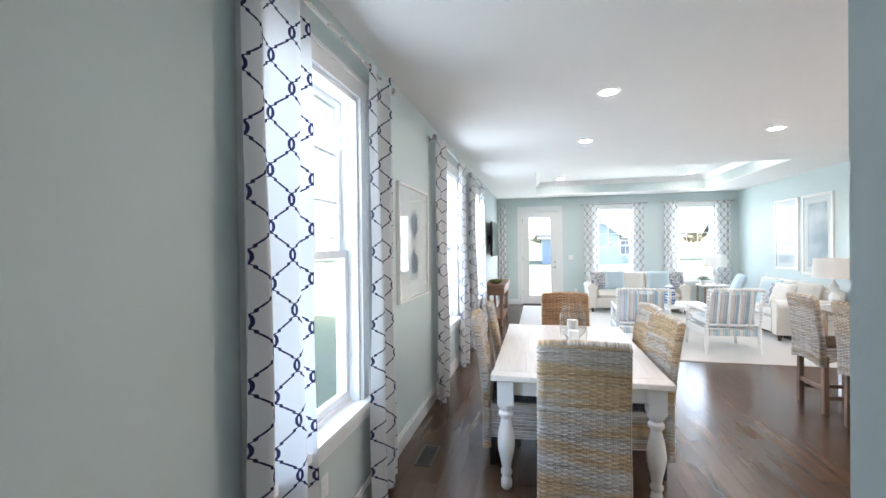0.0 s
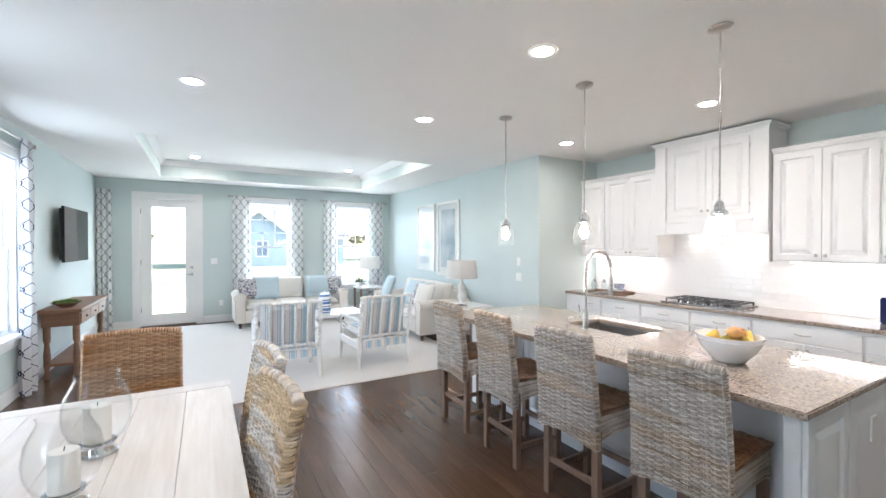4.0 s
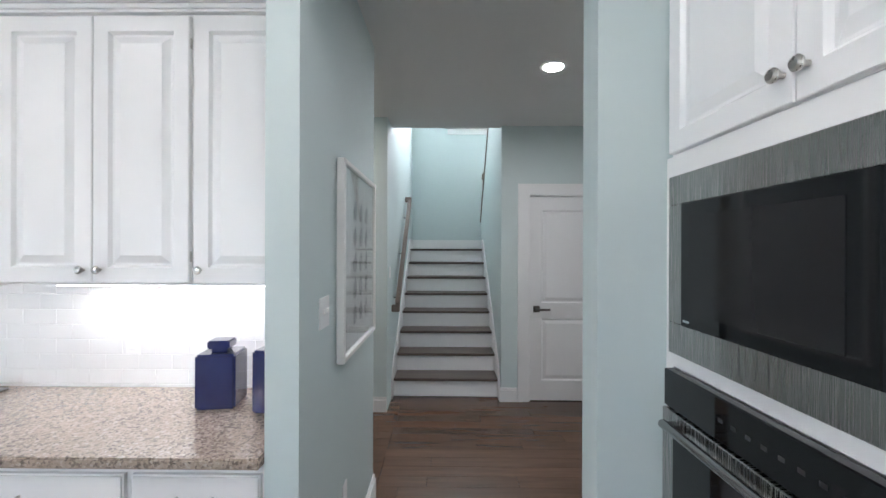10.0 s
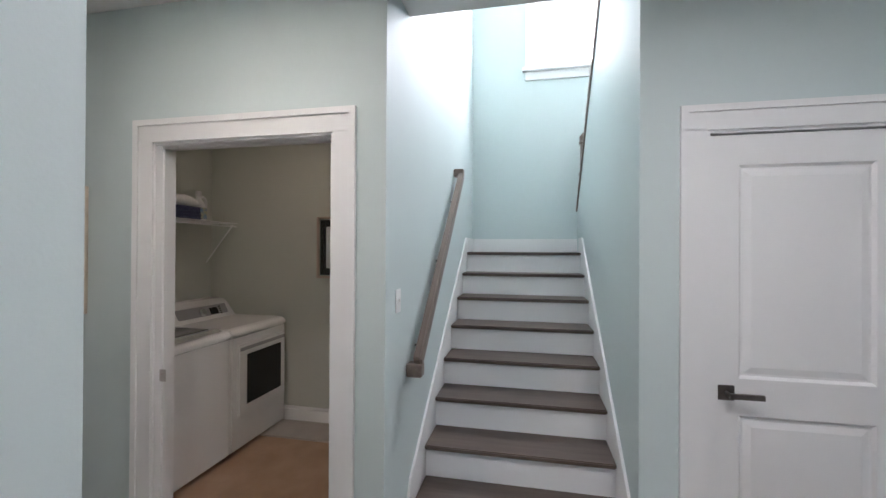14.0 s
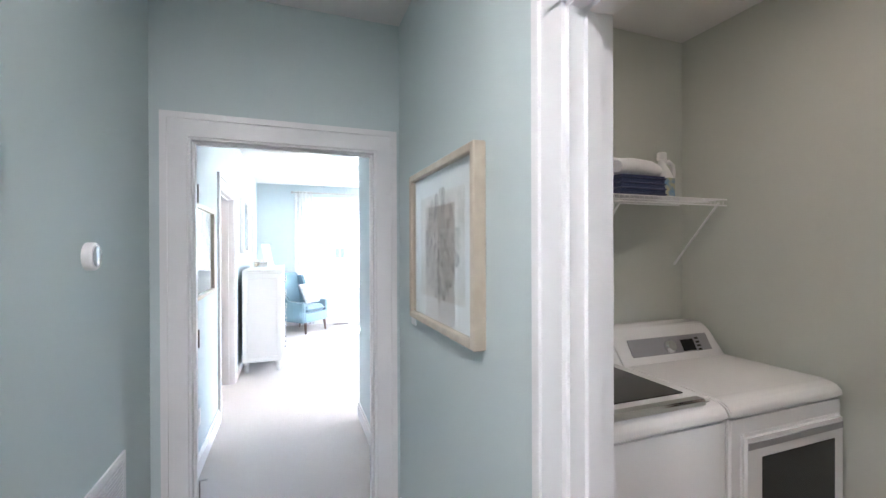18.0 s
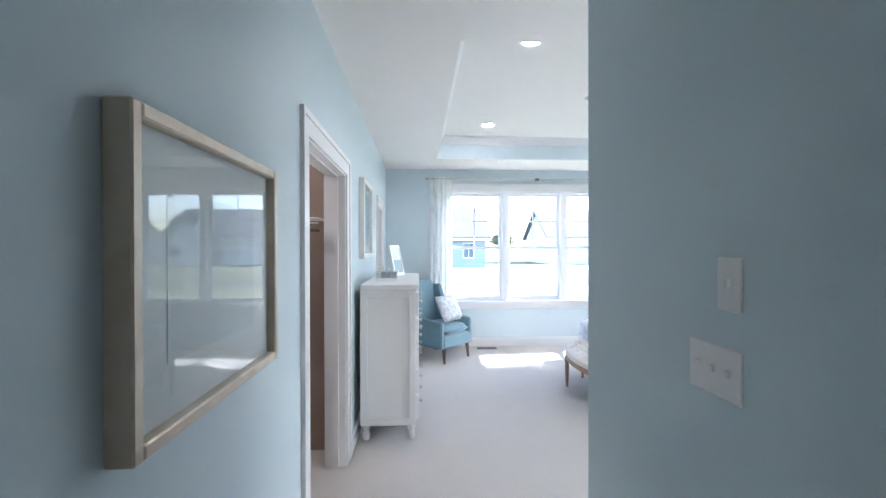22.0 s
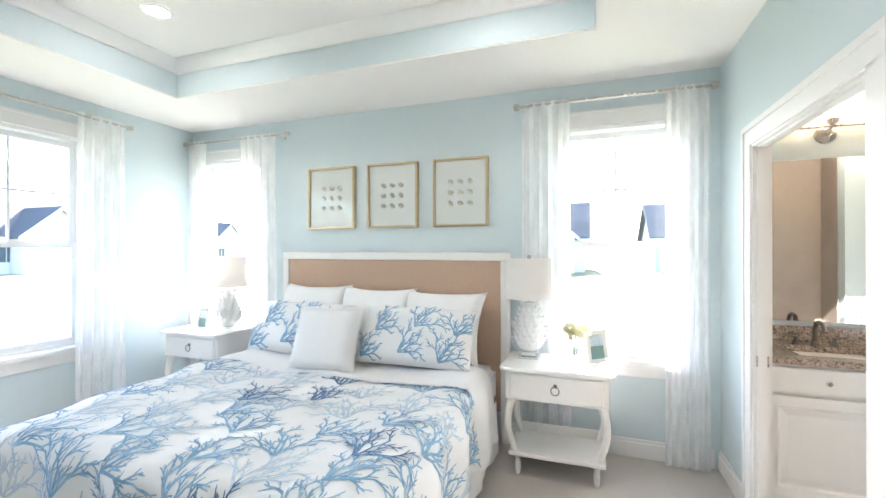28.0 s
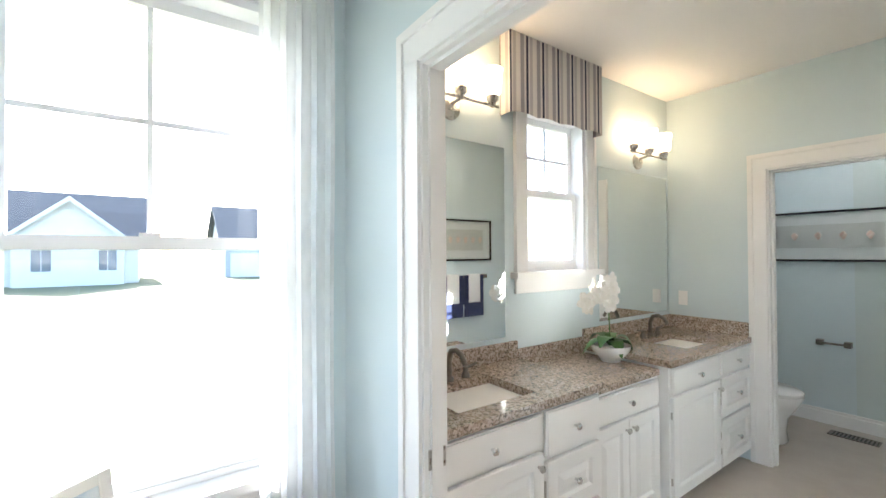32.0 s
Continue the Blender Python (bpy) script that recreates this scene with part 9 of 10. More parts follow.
fold = thing("turned_sheet", "white top sheet turned down over the duvet", "sheet", pose(0, 0, 0))
cloth("fold", 10.40, 10.84, -1.45, 1.45, 18, 80, fold, COTTON, "", 0.009)


def bed_pillow(m, w, d, h, label, printed=False):
    t = thing("bed_pillow", label, "pillow", m, group="bed pillows")
    bm = bmesh.new()
    cushion(bm, w, d, h, 0.38 if printed else 0.46, 18, ear=0.06 if printed else 0.13)
    part("case", bm, COTTON, t, smooth=True)
    if not printed:
        return t
    rr = random.Random(7)
    o = []
    for gi in range(3):
        for gj in range(2):
            coral(rr, (-w / 2 + 0.09 + gi * 0.30 + 0.09 * gj, -d / 2 + 0.03 + gj * 0.19 + 0.04 * (gi % 2)), 1.1 + rr.uniform(-0.5, 0.5), rr.uniform(0.16, 0.20), o, 0.0066)
    vs, fs = [], []

    def on(p):
        u, v = max(-0.97, min(0.97, p.x / (w / 2))), max(-0.97, min(0.97, p.y / (d / 2)))
        kk = (max(0, 1 - abs(u) ** 4) * max(0, 1 - abs(v) ** 4)) ** 0.38
        return Vector((u * w / 2, v * d / 2, h / 2 + kk * h / 2 + 0.004))
    for q in o:
        n0 = len(vs)
        vs += [on(p) for p in q]
        fs.append((n0, n0 + 1, n0 + 2, n0 + 3))
    me = bpy.data.meshes.new("coral_print")
    me.from_pydata(vs, [], fs)
    me.materials.append(CORALS[0])
    tagged(part_on("coral_print", me, t, None, "blue coral print"), kind="stuff")
    return t


for y, x, z, tilt in ((9.78, 11.06, 0.92, 68), (9.18, 11.06, 0.91, 68), (8.60, 11.04, 0.90, 64)):
    bed_pillow(pose(x, y, z, tilt, 0, -90) @ pose(0, 0, -0.1), 0.68, 0.60, 0.25, "white bed pillow leaning on the headboard")
for y in (9.72, 8.72):
    bed_pillow(pose(10.84, y, 0.86, 58, 0, -90) @ pose(0, 0, -0.1), 0.90, 0.45, 0.24, "white pillow sham with blue coral print", True)
pillow(pose(10.60, 9.33, 0.86, 66, 0, -82) @ pose(0, 0, -0.09), 0.50, 0.18, COTTON, "plain white square cushion in front of the shams", "bed_cushion")

# bench: half-moon, tufted, at the foot
bn = thing("tufted_bench", "half-moon oatmeal tufted bench with a washed oak frame", "bench", pose(9.085, 9.20, 0))
RX, RY = 0.40, 0.72
seg = 28


def half(u):
    a = math.pi / 2 + u * math.pi
    return RX * math.cos(a), RY * math.sin(a)


bm = bmesh.new()
NR, NA = 10, 56
CR = 0.13
tb = [(-0.05 - 0.09 * i, (j + 0.5 * (i % 2)) * 0.17) for i in range(4) for j in range(-4, 5) if ((0.05 + 0.09 * i) / RX) ** 2 + ((j + 0.5 * (i % 2)) * 0.17 / RY) ** 2 < 0.84]


creases = [((a, b), (c, d)) for i, (a, b) in enumerate(tb) for c, d in tb[i + 1:] if math.hypot(a - c, b - d) < CR]


def seat_z(x, y, e):
    z = 0.44 + 0.055 * (1 - (1 - e) ** 3)
    for a, b in tb:
        d2 = (x - a) ** 2 + (y - b) ** 2
        z -= 0.026 * math.exp(-d2 / 0.0007)
    near = 1.0
    for (a, b), (c, d) in creases:
        k = max(0.0, min(1.0, ((x - a) * (c - a) + (y - b) * (d - b)) / ((c - a) ** 2 + (d - b) ** 2)))
        near = min(near, (x - a - k * (c - a)) ** 2 + (y - b - k * (d - b)) ** 2)
    z -= 0.034 * math.exp(-near / 0.00034)
    return z


NX, NY = 40, 72
ids = {}
for i in range(NX + 1):
    x = -RX + RX * i / NX
    hw = RY * math.sqrt(max(0.0, 1 - (x / RX) ** 2))
    for j in range(NY + 1):
        y = hw * (2 * j / NY - 1)
        e = min(1.0, min(1 - math.hypot(x / RX, y / RY), -x / RX + 0.0001) * 3.2 + 0.0)
        e = max(0.0, min(1.0, e if x < -0.02 else e))
        ids[i, j] = bm.verts.new((x, y, seat_z(x, y, e)))
for i in range(NX):
    for j in range(NY):
        try:
            bm.faces.new((ids[i, j], ids[i + 1, j], ids[i + 1, j + 1], ids[i, j + 1]))
        except ValueError:
            pass
bmesh.ops.remove_doubles(bm, verts=bm.verts, dist=0.0004)
part("seat_cushion", bm, TUFT, bn, "button-tufted linen cushion", smooth=True)
bm = bmesh.new()
ring_t = [bm.verts.new((*half(k / seg), 0.442)) for k in range(seg + 1)]
ring_b = [bm.verts.new((*half(k / seg), 0.395)) for k in range(seg + 1)]
for k in range(seg):
    bm.faces.new((ring_t[k], ring_t[k + 1], ring_b[k + 1], ring_b[k]))
bm.faces.new(ring_b)
bm.faces.new((ring_t[0], ring_b[0], ring_b[-1], ring_t[-1]))
part("side_band", bm, TUFT, bn, smooth=True)
for a, b in tb:
    bm = bmesh.new()
    lathe(bm, [(0.011, 0), (0.009, 0.005), (0.002, 0.007)], 10, a, b, seat_z(a, b, 1.0) - 0.001)
    part("button", bm, TUFT, bn, smooth=True)
bm = bmesh.new()
o1 = [(1.015 * half(k / seg)[0], 1.015 * half(k / seg)[1]) for k in range(seg + 1)]
top = [bm.verts.new((*p, 0.394)) for p in o1]
bot = [bm.verts.new((*p, 0.345)) for p in o1]
for k in range(seg):
    bm.faces.new((top[k], top[k + 1], bot[k + 1], bot[k]))
bm.faces.new(top)
bm.faces.new(bot[::-1])
bm.faces.new((top[0], bot[0], bot[-1], top[-1]))
part("apron", bm, OAKW, bn, "washed oak apron", smooth=True)
for x, y in ((-0.035, -0.68), (-0.33, -0.38), (-0.33, 0.38), (-0.035, 0.68)):
    bm = bmesh.new()
    lathe(bm, [(0.012, 0), (0.017, 0.02), (0.012, 0.035), (0.016, 0.06), (0.024, 0.25), (0.017, 0.265), (0.025, 0.28), (0.025, 0.345)], 14, x, y)
    part("leg", bm, OAKW, bn, "turned oak leg", smooth=True)


# nightstands: back at the east wall, front to -x
def nightstand(m):
    t = thing("nightstand", "antique white nightstand with a drawer and curved legs", "nightstand", m, group="nightstands")
    W, D, Hh = 0.74, 0.46, 0.70
    bm = bmesh.new()
    prof = [(-W / 2 + 0.03, -D / 2), (W / 2 - 0.03, -D / 2), (W / 2, -D / 2 + 0.04), (W / 2 - 0.015, 0), (W / 2, D / 2), (-W / 2, D / 2), (-W / 2 + 0.015, 0), (-W / 2, -D / 2 + 0.04)]
    a = [bm.verts.new((x, y, Hh - 0.028)) for x, y in prof]
    b = [bm.verts.new((x, y, Hh)) for x, y in prof]
    bm.faces.new(a[::-1])
    bm.faces.new(b)
    for i in range(len(prof)):
        bm.faces.new((a[i], a[(i + 1) % len(prof)], b[(i + 1) % len(prof)], b[i]))
    part("top", bm, WHITE, t, bev=0.007)
    part("case", B((-W / 2 + 0.04, -D / 2 + 0.045, 0.49, W / 2 - 0.04, D / 2 - 0.02, 0.672)), WHITE, t, bev=0.003)
    d = part("drawer", B((-W / 2 + 0.075, -D / 2 + 0.033, 0.505, W / 2 - 0.075, -D / 2 + 0.045, 0.655)), WHITE, t, bev=0.003)
    bm = bmesh.new()
    tube(bm, [(0.026 * math.cos(q), -D / 2 + 0.018, 0.575 + 0.026 * math.sin(q)) for q in [i / 20 * 6.2832 for i in range(21)]], 0.0035, 6)
    part("ring_pull", bm, BRONZE, d, "dark ring pull", smooth=True)
    bm = bmesh.new()
    lathe(bm, [(0.012, 0), (0.012, 0.006), (0.004, 0.012)], 12)
    part("pull_rosette", bm, BRONZE, d, m=pose(0, -D / 2 + 0.033, 0.602, 90, 0, 0))
    for x in (-1, 1):
        for y in (-1, 1):
            bm = bmesh.new()
            cx, cy = x * (W / 2 - 0.07), y * (D / 2 - 0.075)
            pts, rr = [], []
            for q in range(13):
                f = q / 12
                off = 0.036 * math.sin(f * math.pi * 1.15 + 0.25) - 0.02
                pts.append((cx + x * off, cy + (y * off * 0.8 if y < 0 else 0.0), 0.49 - 0.39 * f))
                rr.append(0.028 - 0.011 * f)
            tube(bm, pts, rr, 10)
            lathe(bm, [(0.012, 0), (0.018, 0.015), (0.022, 0.07), (0.016, 0.085), (0.021, 0.10)], 12, pts[-1][0], pts[-1][1])
            part("leg", bm, WHITE, t, "curved cabriole leg", smooth=True)
    part("shelf", B((-W / 2 + 0.06, -D / 2 + 0.05, 0.135, W / 2 - 0.06, D / 2 - 0.04, 0.16)), WHITE, t, bev=0.003)
    part("back_panel", B((-W / 2 + 0.07, D / 2 - 0.05, 0.16, W / 2 - 0.07, D / 2 - 0.04, 0.22)), WHITE, t)
    return t


ns = nightstand(pose(10.95, 7.73, 0.012, 0, 0, -90) @ Matrix.Diagonal((0.97, 1.0, 1.045, 1.0)))
copy_thing(ns, pose(10.95, 10.86, 0.012, 0, 0, -90) @ Matrix.Diagonal((0.97, 1.0, 1.045, 1.0)))


def petal_lamp(m):
    t = thing("table_lamp", "white petal-textured ceramic table lamp with a drum shade", "table lamp", m, group="bedside lamps")
    part("foot", B((-0.07, -0.07, 0, 0.07, 0.07, 0.018), (-0.05, -0.05, 0.018, 0.05, 0.05, 0.05)), CHROME, t, "chrome square foot", bev=0.003)
    bm = bmesh.new()
    prof = [(0.055, 0.05), (0.085, 0.075), (0.107, 0.12), (0.108, 0.18), (0.092, 0.25), (0.066, 0.32), (0.038, 0.39)]
    lathe(bm, prof, 24)
    part("body", bm, ENAMEL, t, smooth=True)
    bm = bmesh.new()
    for row in range(10):
        z = 0.058 + row * 0.033
        rad = np.interp(z, [p[1] for p in prof], [p[0] for p in prof])
        nn = max(7, int(rad * 2 * math.pi / 0.046))
        for k in range(nn):
            a = (k + 0.5 * (row % 2) + 0.2 * math.sin(5 * k + row)) / nn * 2 * math.pi
            c = Vector((math.cos(a), math.sin(a), 0))
            tt = Vector((-math.sin(a), math.cos(a), 0))
            b = c * (rad - 0.003) + Vector((0, 0, z))
            up = Vector((0, 0, 1))
            mid = [b + tt * f * 0.017 + c * (0.006 + 0.010 * (1 - f * f)) + up * 0.012 for f in (-1, 0, 1)]
            tip = [b + tt * f * 0.024 + c * (0.012 + 0.014 * (1 - f * f)) + up * (0.030 + 0.010 * (1 - f * f)) for f in (-1, 0, 1)]
            base = [b + tt * f * 0.009 for f in (-1, 0, 1)]
            rows = [[bm.verts.new(p) for p in q] for q in (base, mid, tip)]
            for q0, q1 in zip(rows, rows[1:]):
                for i in (0, 1):
                    bm.faces.new((q0[i], q0[i + 1], q1[i + 1], q1[i]))
    tagged(part("petals", bm, ENAMEL, t, "overlapping white ceramic petals"), kind="stuff")
    bm = bmesh.new()
    cyl(bm, (0, 0, 0.30), (0, 0, 0.62), 0.006, n=8)
    lathe(bm, [(0.012, 0.70), (0.016, 0.712), (0.012, 0.724), (0.002, 0.727)], 12)
    cyl(bm, (0, 0, 0.62), (0, 0, 0.70), 0.003, n=6)
    part("stem", bm, NICKEL, t, smooth=True)
    bm = bmesh.new()
    lathe(bm, [(0.165, 0.42), (0.152, 0.70), (0.149, 0.70), (0.162, 0.422)], 36, caps=False)
    part("shade", bm, SHADE, t, "off-white drum shade", smooth=True)
    return t


pl = petal_lamp(pose(11.02, 7.93, 0.7445))
copy_thing(pl, pose(11.04, 10.72, 0.7445))
PHOTO = mat("landscape_photo", (0.16, 0.30, 0.42), 0.4, noise=(9, 1.0), color2=(0.20, 0.28, 0.14))


PHOTOSKY = mat("photo_sky", (0.34, 0.48, 0.62), 0.35, noise=(14, 1.0), color2=(0.66, 0.72, 0.76))


def photo_frame(m, w, h, label, mt=WHITE):
    t = thing("photo_frame", label, "photo frame", m)
    f = 0.030
    for b in ((-w / 2, -0.012, 0, -w / 2 + f, 0.004, h), (w / 2 - f, -0.012, 0, w / 2, 0.004, h), (-w / 2 + f, -0.012, 0, w / 2 - f, 0.004, f), (-w / 2 + f, -0.012, h - f, w / 2 - f, 0.004, h)):
        part("frame_side", B(b), mt, t, bev=0.002)
    part("photo", B((-w / 2 + f, -0.006, f, w / 2 - f, 0.0, h - f)), PHOTO, t, "landscape photo")
    part("sky_print", B((-w / 2 + f, -0.0068, h * 0.52, w / 2 - f, -0.0061, h - f)), PHOTOSKY, t, "pale blue sky of the photo")
    part("back_stand", B((-0.02, 0.004, 0.0, 0.02, 0.008, h * 0.8)), BLACKM, t)
    return t


photo_frame(pose(11.00, 7.47, 0.7465, -10, 0, -50), 0.17, 0.22, "small white photo frame on the nightstand")
photo_frame(pose(11.0, 11.0, 0.7465, -10, 0, -100), 0.16, 0.21, "small photo frame on the nightstand", CHROME)
t = thing("flower_vase", "clear bud vase of cream flowers on the nightstand", "vase", pose(10.93, 7.62, 0.7445) @ Matrix.Scale(1.45, 4))
bm = bmesh.new()
lathe(bm, [(0.025, 0), (0.03, 0.01), (0.028, 0.06), (0.02, 0.08), (0.022, 0.085), (0.017, 0.08), (0.024, 0.055)], 18, caps=False)
g = part("glass", bm, CLEAR, t, smooth=True)
g.visible_shadow = False
rr = random.Random(12)
CREAM = mat("cream_petal", (0.78, 0.74, 0.55), 0.6, noise=(40, 0.6), color2=(0.62, 0.62, 0.36))
for k in range(4):
    bm = bmesh.new()
    c = Vector((rr.uniform(-0.045, 0.045), rr.uniform(-0.045, 0.045), rr.uniform(0.13, 0.17)))
    for q in range(46):
        a, e = rr.uniform(0, 6.283), rr.uniform(-0.6, 1.4)
        d = Vector((math.cos(a) * math.cos(e), math.sin(a) * math.cos(e), math.sin(e)))
        s1 = d.orthogonal().normalized() * 0.010
        bm.faces.new([bm.verts.new(p) for p in (c + d * 0.012, c + d * 0.03 + s1, c + d * 0.04, c + d * 0.03 - s1)])
    fl_ = part("bloom", bm, CREAM, t, "cream bloom")
    bm = bmesh.new()
    tube(bm, [(0, 0, 0.01), tuple(c * 0.5 + Vector((0, 0, 0.03))), tuple(c)], 0.002, 5)
    part("flower_stem", bm, LEAFM, t)


def art_specimens(t, x0, z0, x1, z1, y):
    rr = random.Random(int(x1 * 1000))
    SP = mat("specimen_brown", (0.46, 0.40, 0.32), 0.8, noise=(60, 0.8), color2=(0.66, 0.61, 0.53))
    for i in range(3):
        for j in range(3):
            cx = (x0 + x1) / 2 + (i - 1) * 0.085
            cz = (z0 + z1) / 2 + (j - 1) * 0.09
            bm = bmesh.new()
            lathe(bm, [(0.024, 0), (0.02, 0.006), (0.01, 0.010), (0.002, 0.011)], 12)
            bmesh.ops.scale(bm, vec=(1.15, 0.75, 1), verts=bm.verts)
            part("shell_specimen", bm, SP, t, "small brown shell", m=pose(cx, y - 0.001, cz, 90, rr.uniform(0, 60), 0))


for a, b in ((10.02, 9.525), (9.395, 8.91), (8.765, 8.295)):
    picture("shadow_box", pose(11.34, a, 1.70, 0, 0, -90), a - b, 0.565, 0.018, GOLD, "gold-framed shadow box of nine small shells above the bed", d=0.05, matw=0.05, art=art_specimens)

# dresser
t = thing("dresser", "tall antique white chest of drawers on turned feet", "dresser", pose(6.66, 9.09, 0.012, 0, 0, 90))
W, D = 1.44, 0.44
part("body", B((-W / 2 + 0.03, -D, 0.13, W / 2 - 0.03, 0, 1.20)), WHITE, t, bev=0.004)
part("top", B((-W / 2 - 0.01, -D - 0.025, 1.222, W / 2 + 0.01, 0, 1.25)), WHITE, t, bev=0.008, seg=2)
part("top_moulding", B((-W / 2 + 0.01, -D - 0.012, 1.20, W / 2 - 0.01, 0, 1.222)), WHITE, t, bev=0.004)
for s in (-1, 1):
    x0, x1 = sorted((s * (W / 2 - 0.03), s * (W / 2 - 0.015)))
    for b in ((x0, -D, 0.13, x1, -D + 0.055, 1.20), (x0, -0.055, 0.13, x1, 0, 1.20), (x0, -D + 0.055, 0.13, x1, -0.055, 0.19), (x0, -D + 0.055, 1.14, x1, -0.055, 1.20)):
        part("side_moulding", B(b), WHITE, t, bev=0.002)
for r0 in range(5):
    for c in range(2):
        x0 = -W / 2 + 0.06 + c * 0.665
        d = part("drawer", panel_front(0.65, 0.19, raised=False), WHITE, t, m=pose(x0, -D, 0.16 + r0 * 0.207))
        for kx in (0.16, 0.49):
            knob(d, kx, -0.02, 0.095)
for x in (-1, 1):
    for y in (-0.04, -D + 0.04):
        bm = bmesh.new()
        lathe(bm, [(0.018, 0), (0.028, 0.012), (0.032, 0.05), (0.022, 0.075), (0.034, 0.10), (0.034, 0.13)], 14, x * (W / 2 - 0.07), y)
        part("foot", bm, WHITE, t, smooth=True)
t = thing("mirrored_box", "mirrored glass trinket box on the dresser", "box", pose(6.84, 8.85, 1.263))
part("body", B((-0.09, -0.13, 0, 0.09, 0.13, 0.06)), MIRROR, t, bev=0.002)
part("lid", B((-0.093, -0.133, 0.0605, 0.093, 0.133, 0.085)), MIRROR, t, bev=0.003)
t = thing("coral_ornament", "pale branching coral ornament on the dresser", "ornament", pose(6.78, 9.12, 1.263))
bm = bmesh.new()
rr = random.Random(9)


def limb3(p, d, l, rad, dep):
    q = p + d * l
    tube(bm, [p, p.lerp(q, 0.5) + Vector((rr.uniform(-1, 1), rr.uniform(-1, 1), 0)) * 0.008, q], [rad, rad * 0.85, rad * 0.7], 7)
    if dep < 3:
        for _ in range(2):
            limb3(q, (d + Vector((rr.uniform(-0.8, 0.8), rr.uniform(-0.8, 0.8), rr.uniform(0, 0.5)))).normalized(), l * 0.7, rad * 0.7, dep + 1)


limb3(Vector((0, 0, 0)), Vector((0, 0, 1)), 0.05, 0.016, 0)
limb3(Vector((0, 0.02, 0)), Vector((0.2, 0.5, 0.8)).normalized(), 0.05, 0.013, 0)
limb3(Vector((0, -0.02, 0)), Vector((-0.1, -0.6, 0.8)).normalized(), 0.05, 0.013, 0)
part("coral", bm, PETAL, t, smooth=True)
photo_frame(pose(6.92, 9.42, 1.263, -12, 0, 70), 0.26, 0.32, "pale framed watercolour propped on the dresser")
picture("framed_picture", pose(6.61, 8.68, 1.46, 0, 0, 90), 0.66, 0.70, 0.04, WHITE, "white framed blue seascape above the dresser", d=0.05, matw=0.07, art=art_sheet(mat("seascape_blue", (0.22, 0.36, 0.50), 0.9, noise=(2.5, 1.0), color2=(0.55, 0.66, 0.72)), "soft blue seascape"))
picture("framed_picture", pose(6.61, 5.775, 1.195, 0, 0, 90), 0.70, 0.615, 0.028, CHAMP, "champagne framed pale print under glass in the entry passage", d=0.05, matw=0.11, art=art_sheet(mat("pale_grey_print", (0.66, 0.68, 0.68), 0.9, noise=(4, 0.8), color2=(0.74, 0.75, 0.74)), "pale grey print"))
plate(pose(7.778, 5.90, 1.48, 0, 0, -90))
plate(pose(7.778, 5.945, 1.29, 0, 0, -90), gang=3)
plate(pose(6.61, 6.10, 0.38, 0, 0, 90), "outlet")
plate(pose(7.778, 5.6, 0.38, 0, 0, -90), "outlet")
plate(pose(11.34, 7.83, 0.38, 0, 0, -90), "outlet")
t = thing("closet_shelf", "white wire closet shelf on braces along the closet wall", "shelf", pose(0, 0, 0))
for k in range(13):
    bm = bmesh.new()
    cyl(bm, (5.06, 8.275 - k * 0.026, 1.76), (6.44, 8.275 - k * 0.026, 1.76), 0.003, n=6)
    part("wire", bm, PLASTIC, t)
bm = bmesh.new()
for z in (1.76, 1.725):
    cyl(bm, (5.06, 7.955, z), (6.44, 7.955, z), 0.005, n=6)
part("front_rail", bm, PLASTIC, t)
for x in (5.4, 6.20):
    bm = bmesh.new()
    cyl(bm, (x, 7.965, 1.74), (x, 8.285, 1.44), 0.007, n=6)
    part("brace", bm, PLASTIC, t)
bm = bmesh.new()
cyl(bm, (5.06, 8.01, 1.68), (6.44, 8.01, 1.68), 0.012, n=10)
part("hanging_rail", bm, BRONZE, t, smooth=True)

# wing chair
t = thing("wing_chair", "teal-grey upholstered wing chair with nail-head trim and wooden legs", "armchair", pose(7.42, 10.94, 0.012, 0, 0, 46))
W, D = 0.68, 0.74
part("seat_base", B((-W / 2 + 0.05, -D / 2 + 0.05, 0.20, W / 2 - 0.05, D / 2 - 0.05, 0.36)), TEALCH, t, bev=0.015, seg=2)
bm = bmesh.new()
cushion(bm, W - 0.20, D - 0.18, 0.14, 0.22, 12, (0, -0.04, 0.355))
part("seat_cushion", bm, TEALCH, t, smooth=True)
bm = bmesh.new()
prism(bm, [(-D / 2, 0.0), (-D / 2 + 0.10, 0.0), (-D / 2 + 0.02, 0.68), (-D / 2 - 0.06, 0.70), (-D / 2 - 0.08, 0.66)], -W / 2 + 0.09, W / 2 - 0.09)
part("backrest", bm, TEALCH, t, m=pose(0, 0, 0.36, 0, 0, -90), bev=0.02, seg=2, smooth=True)
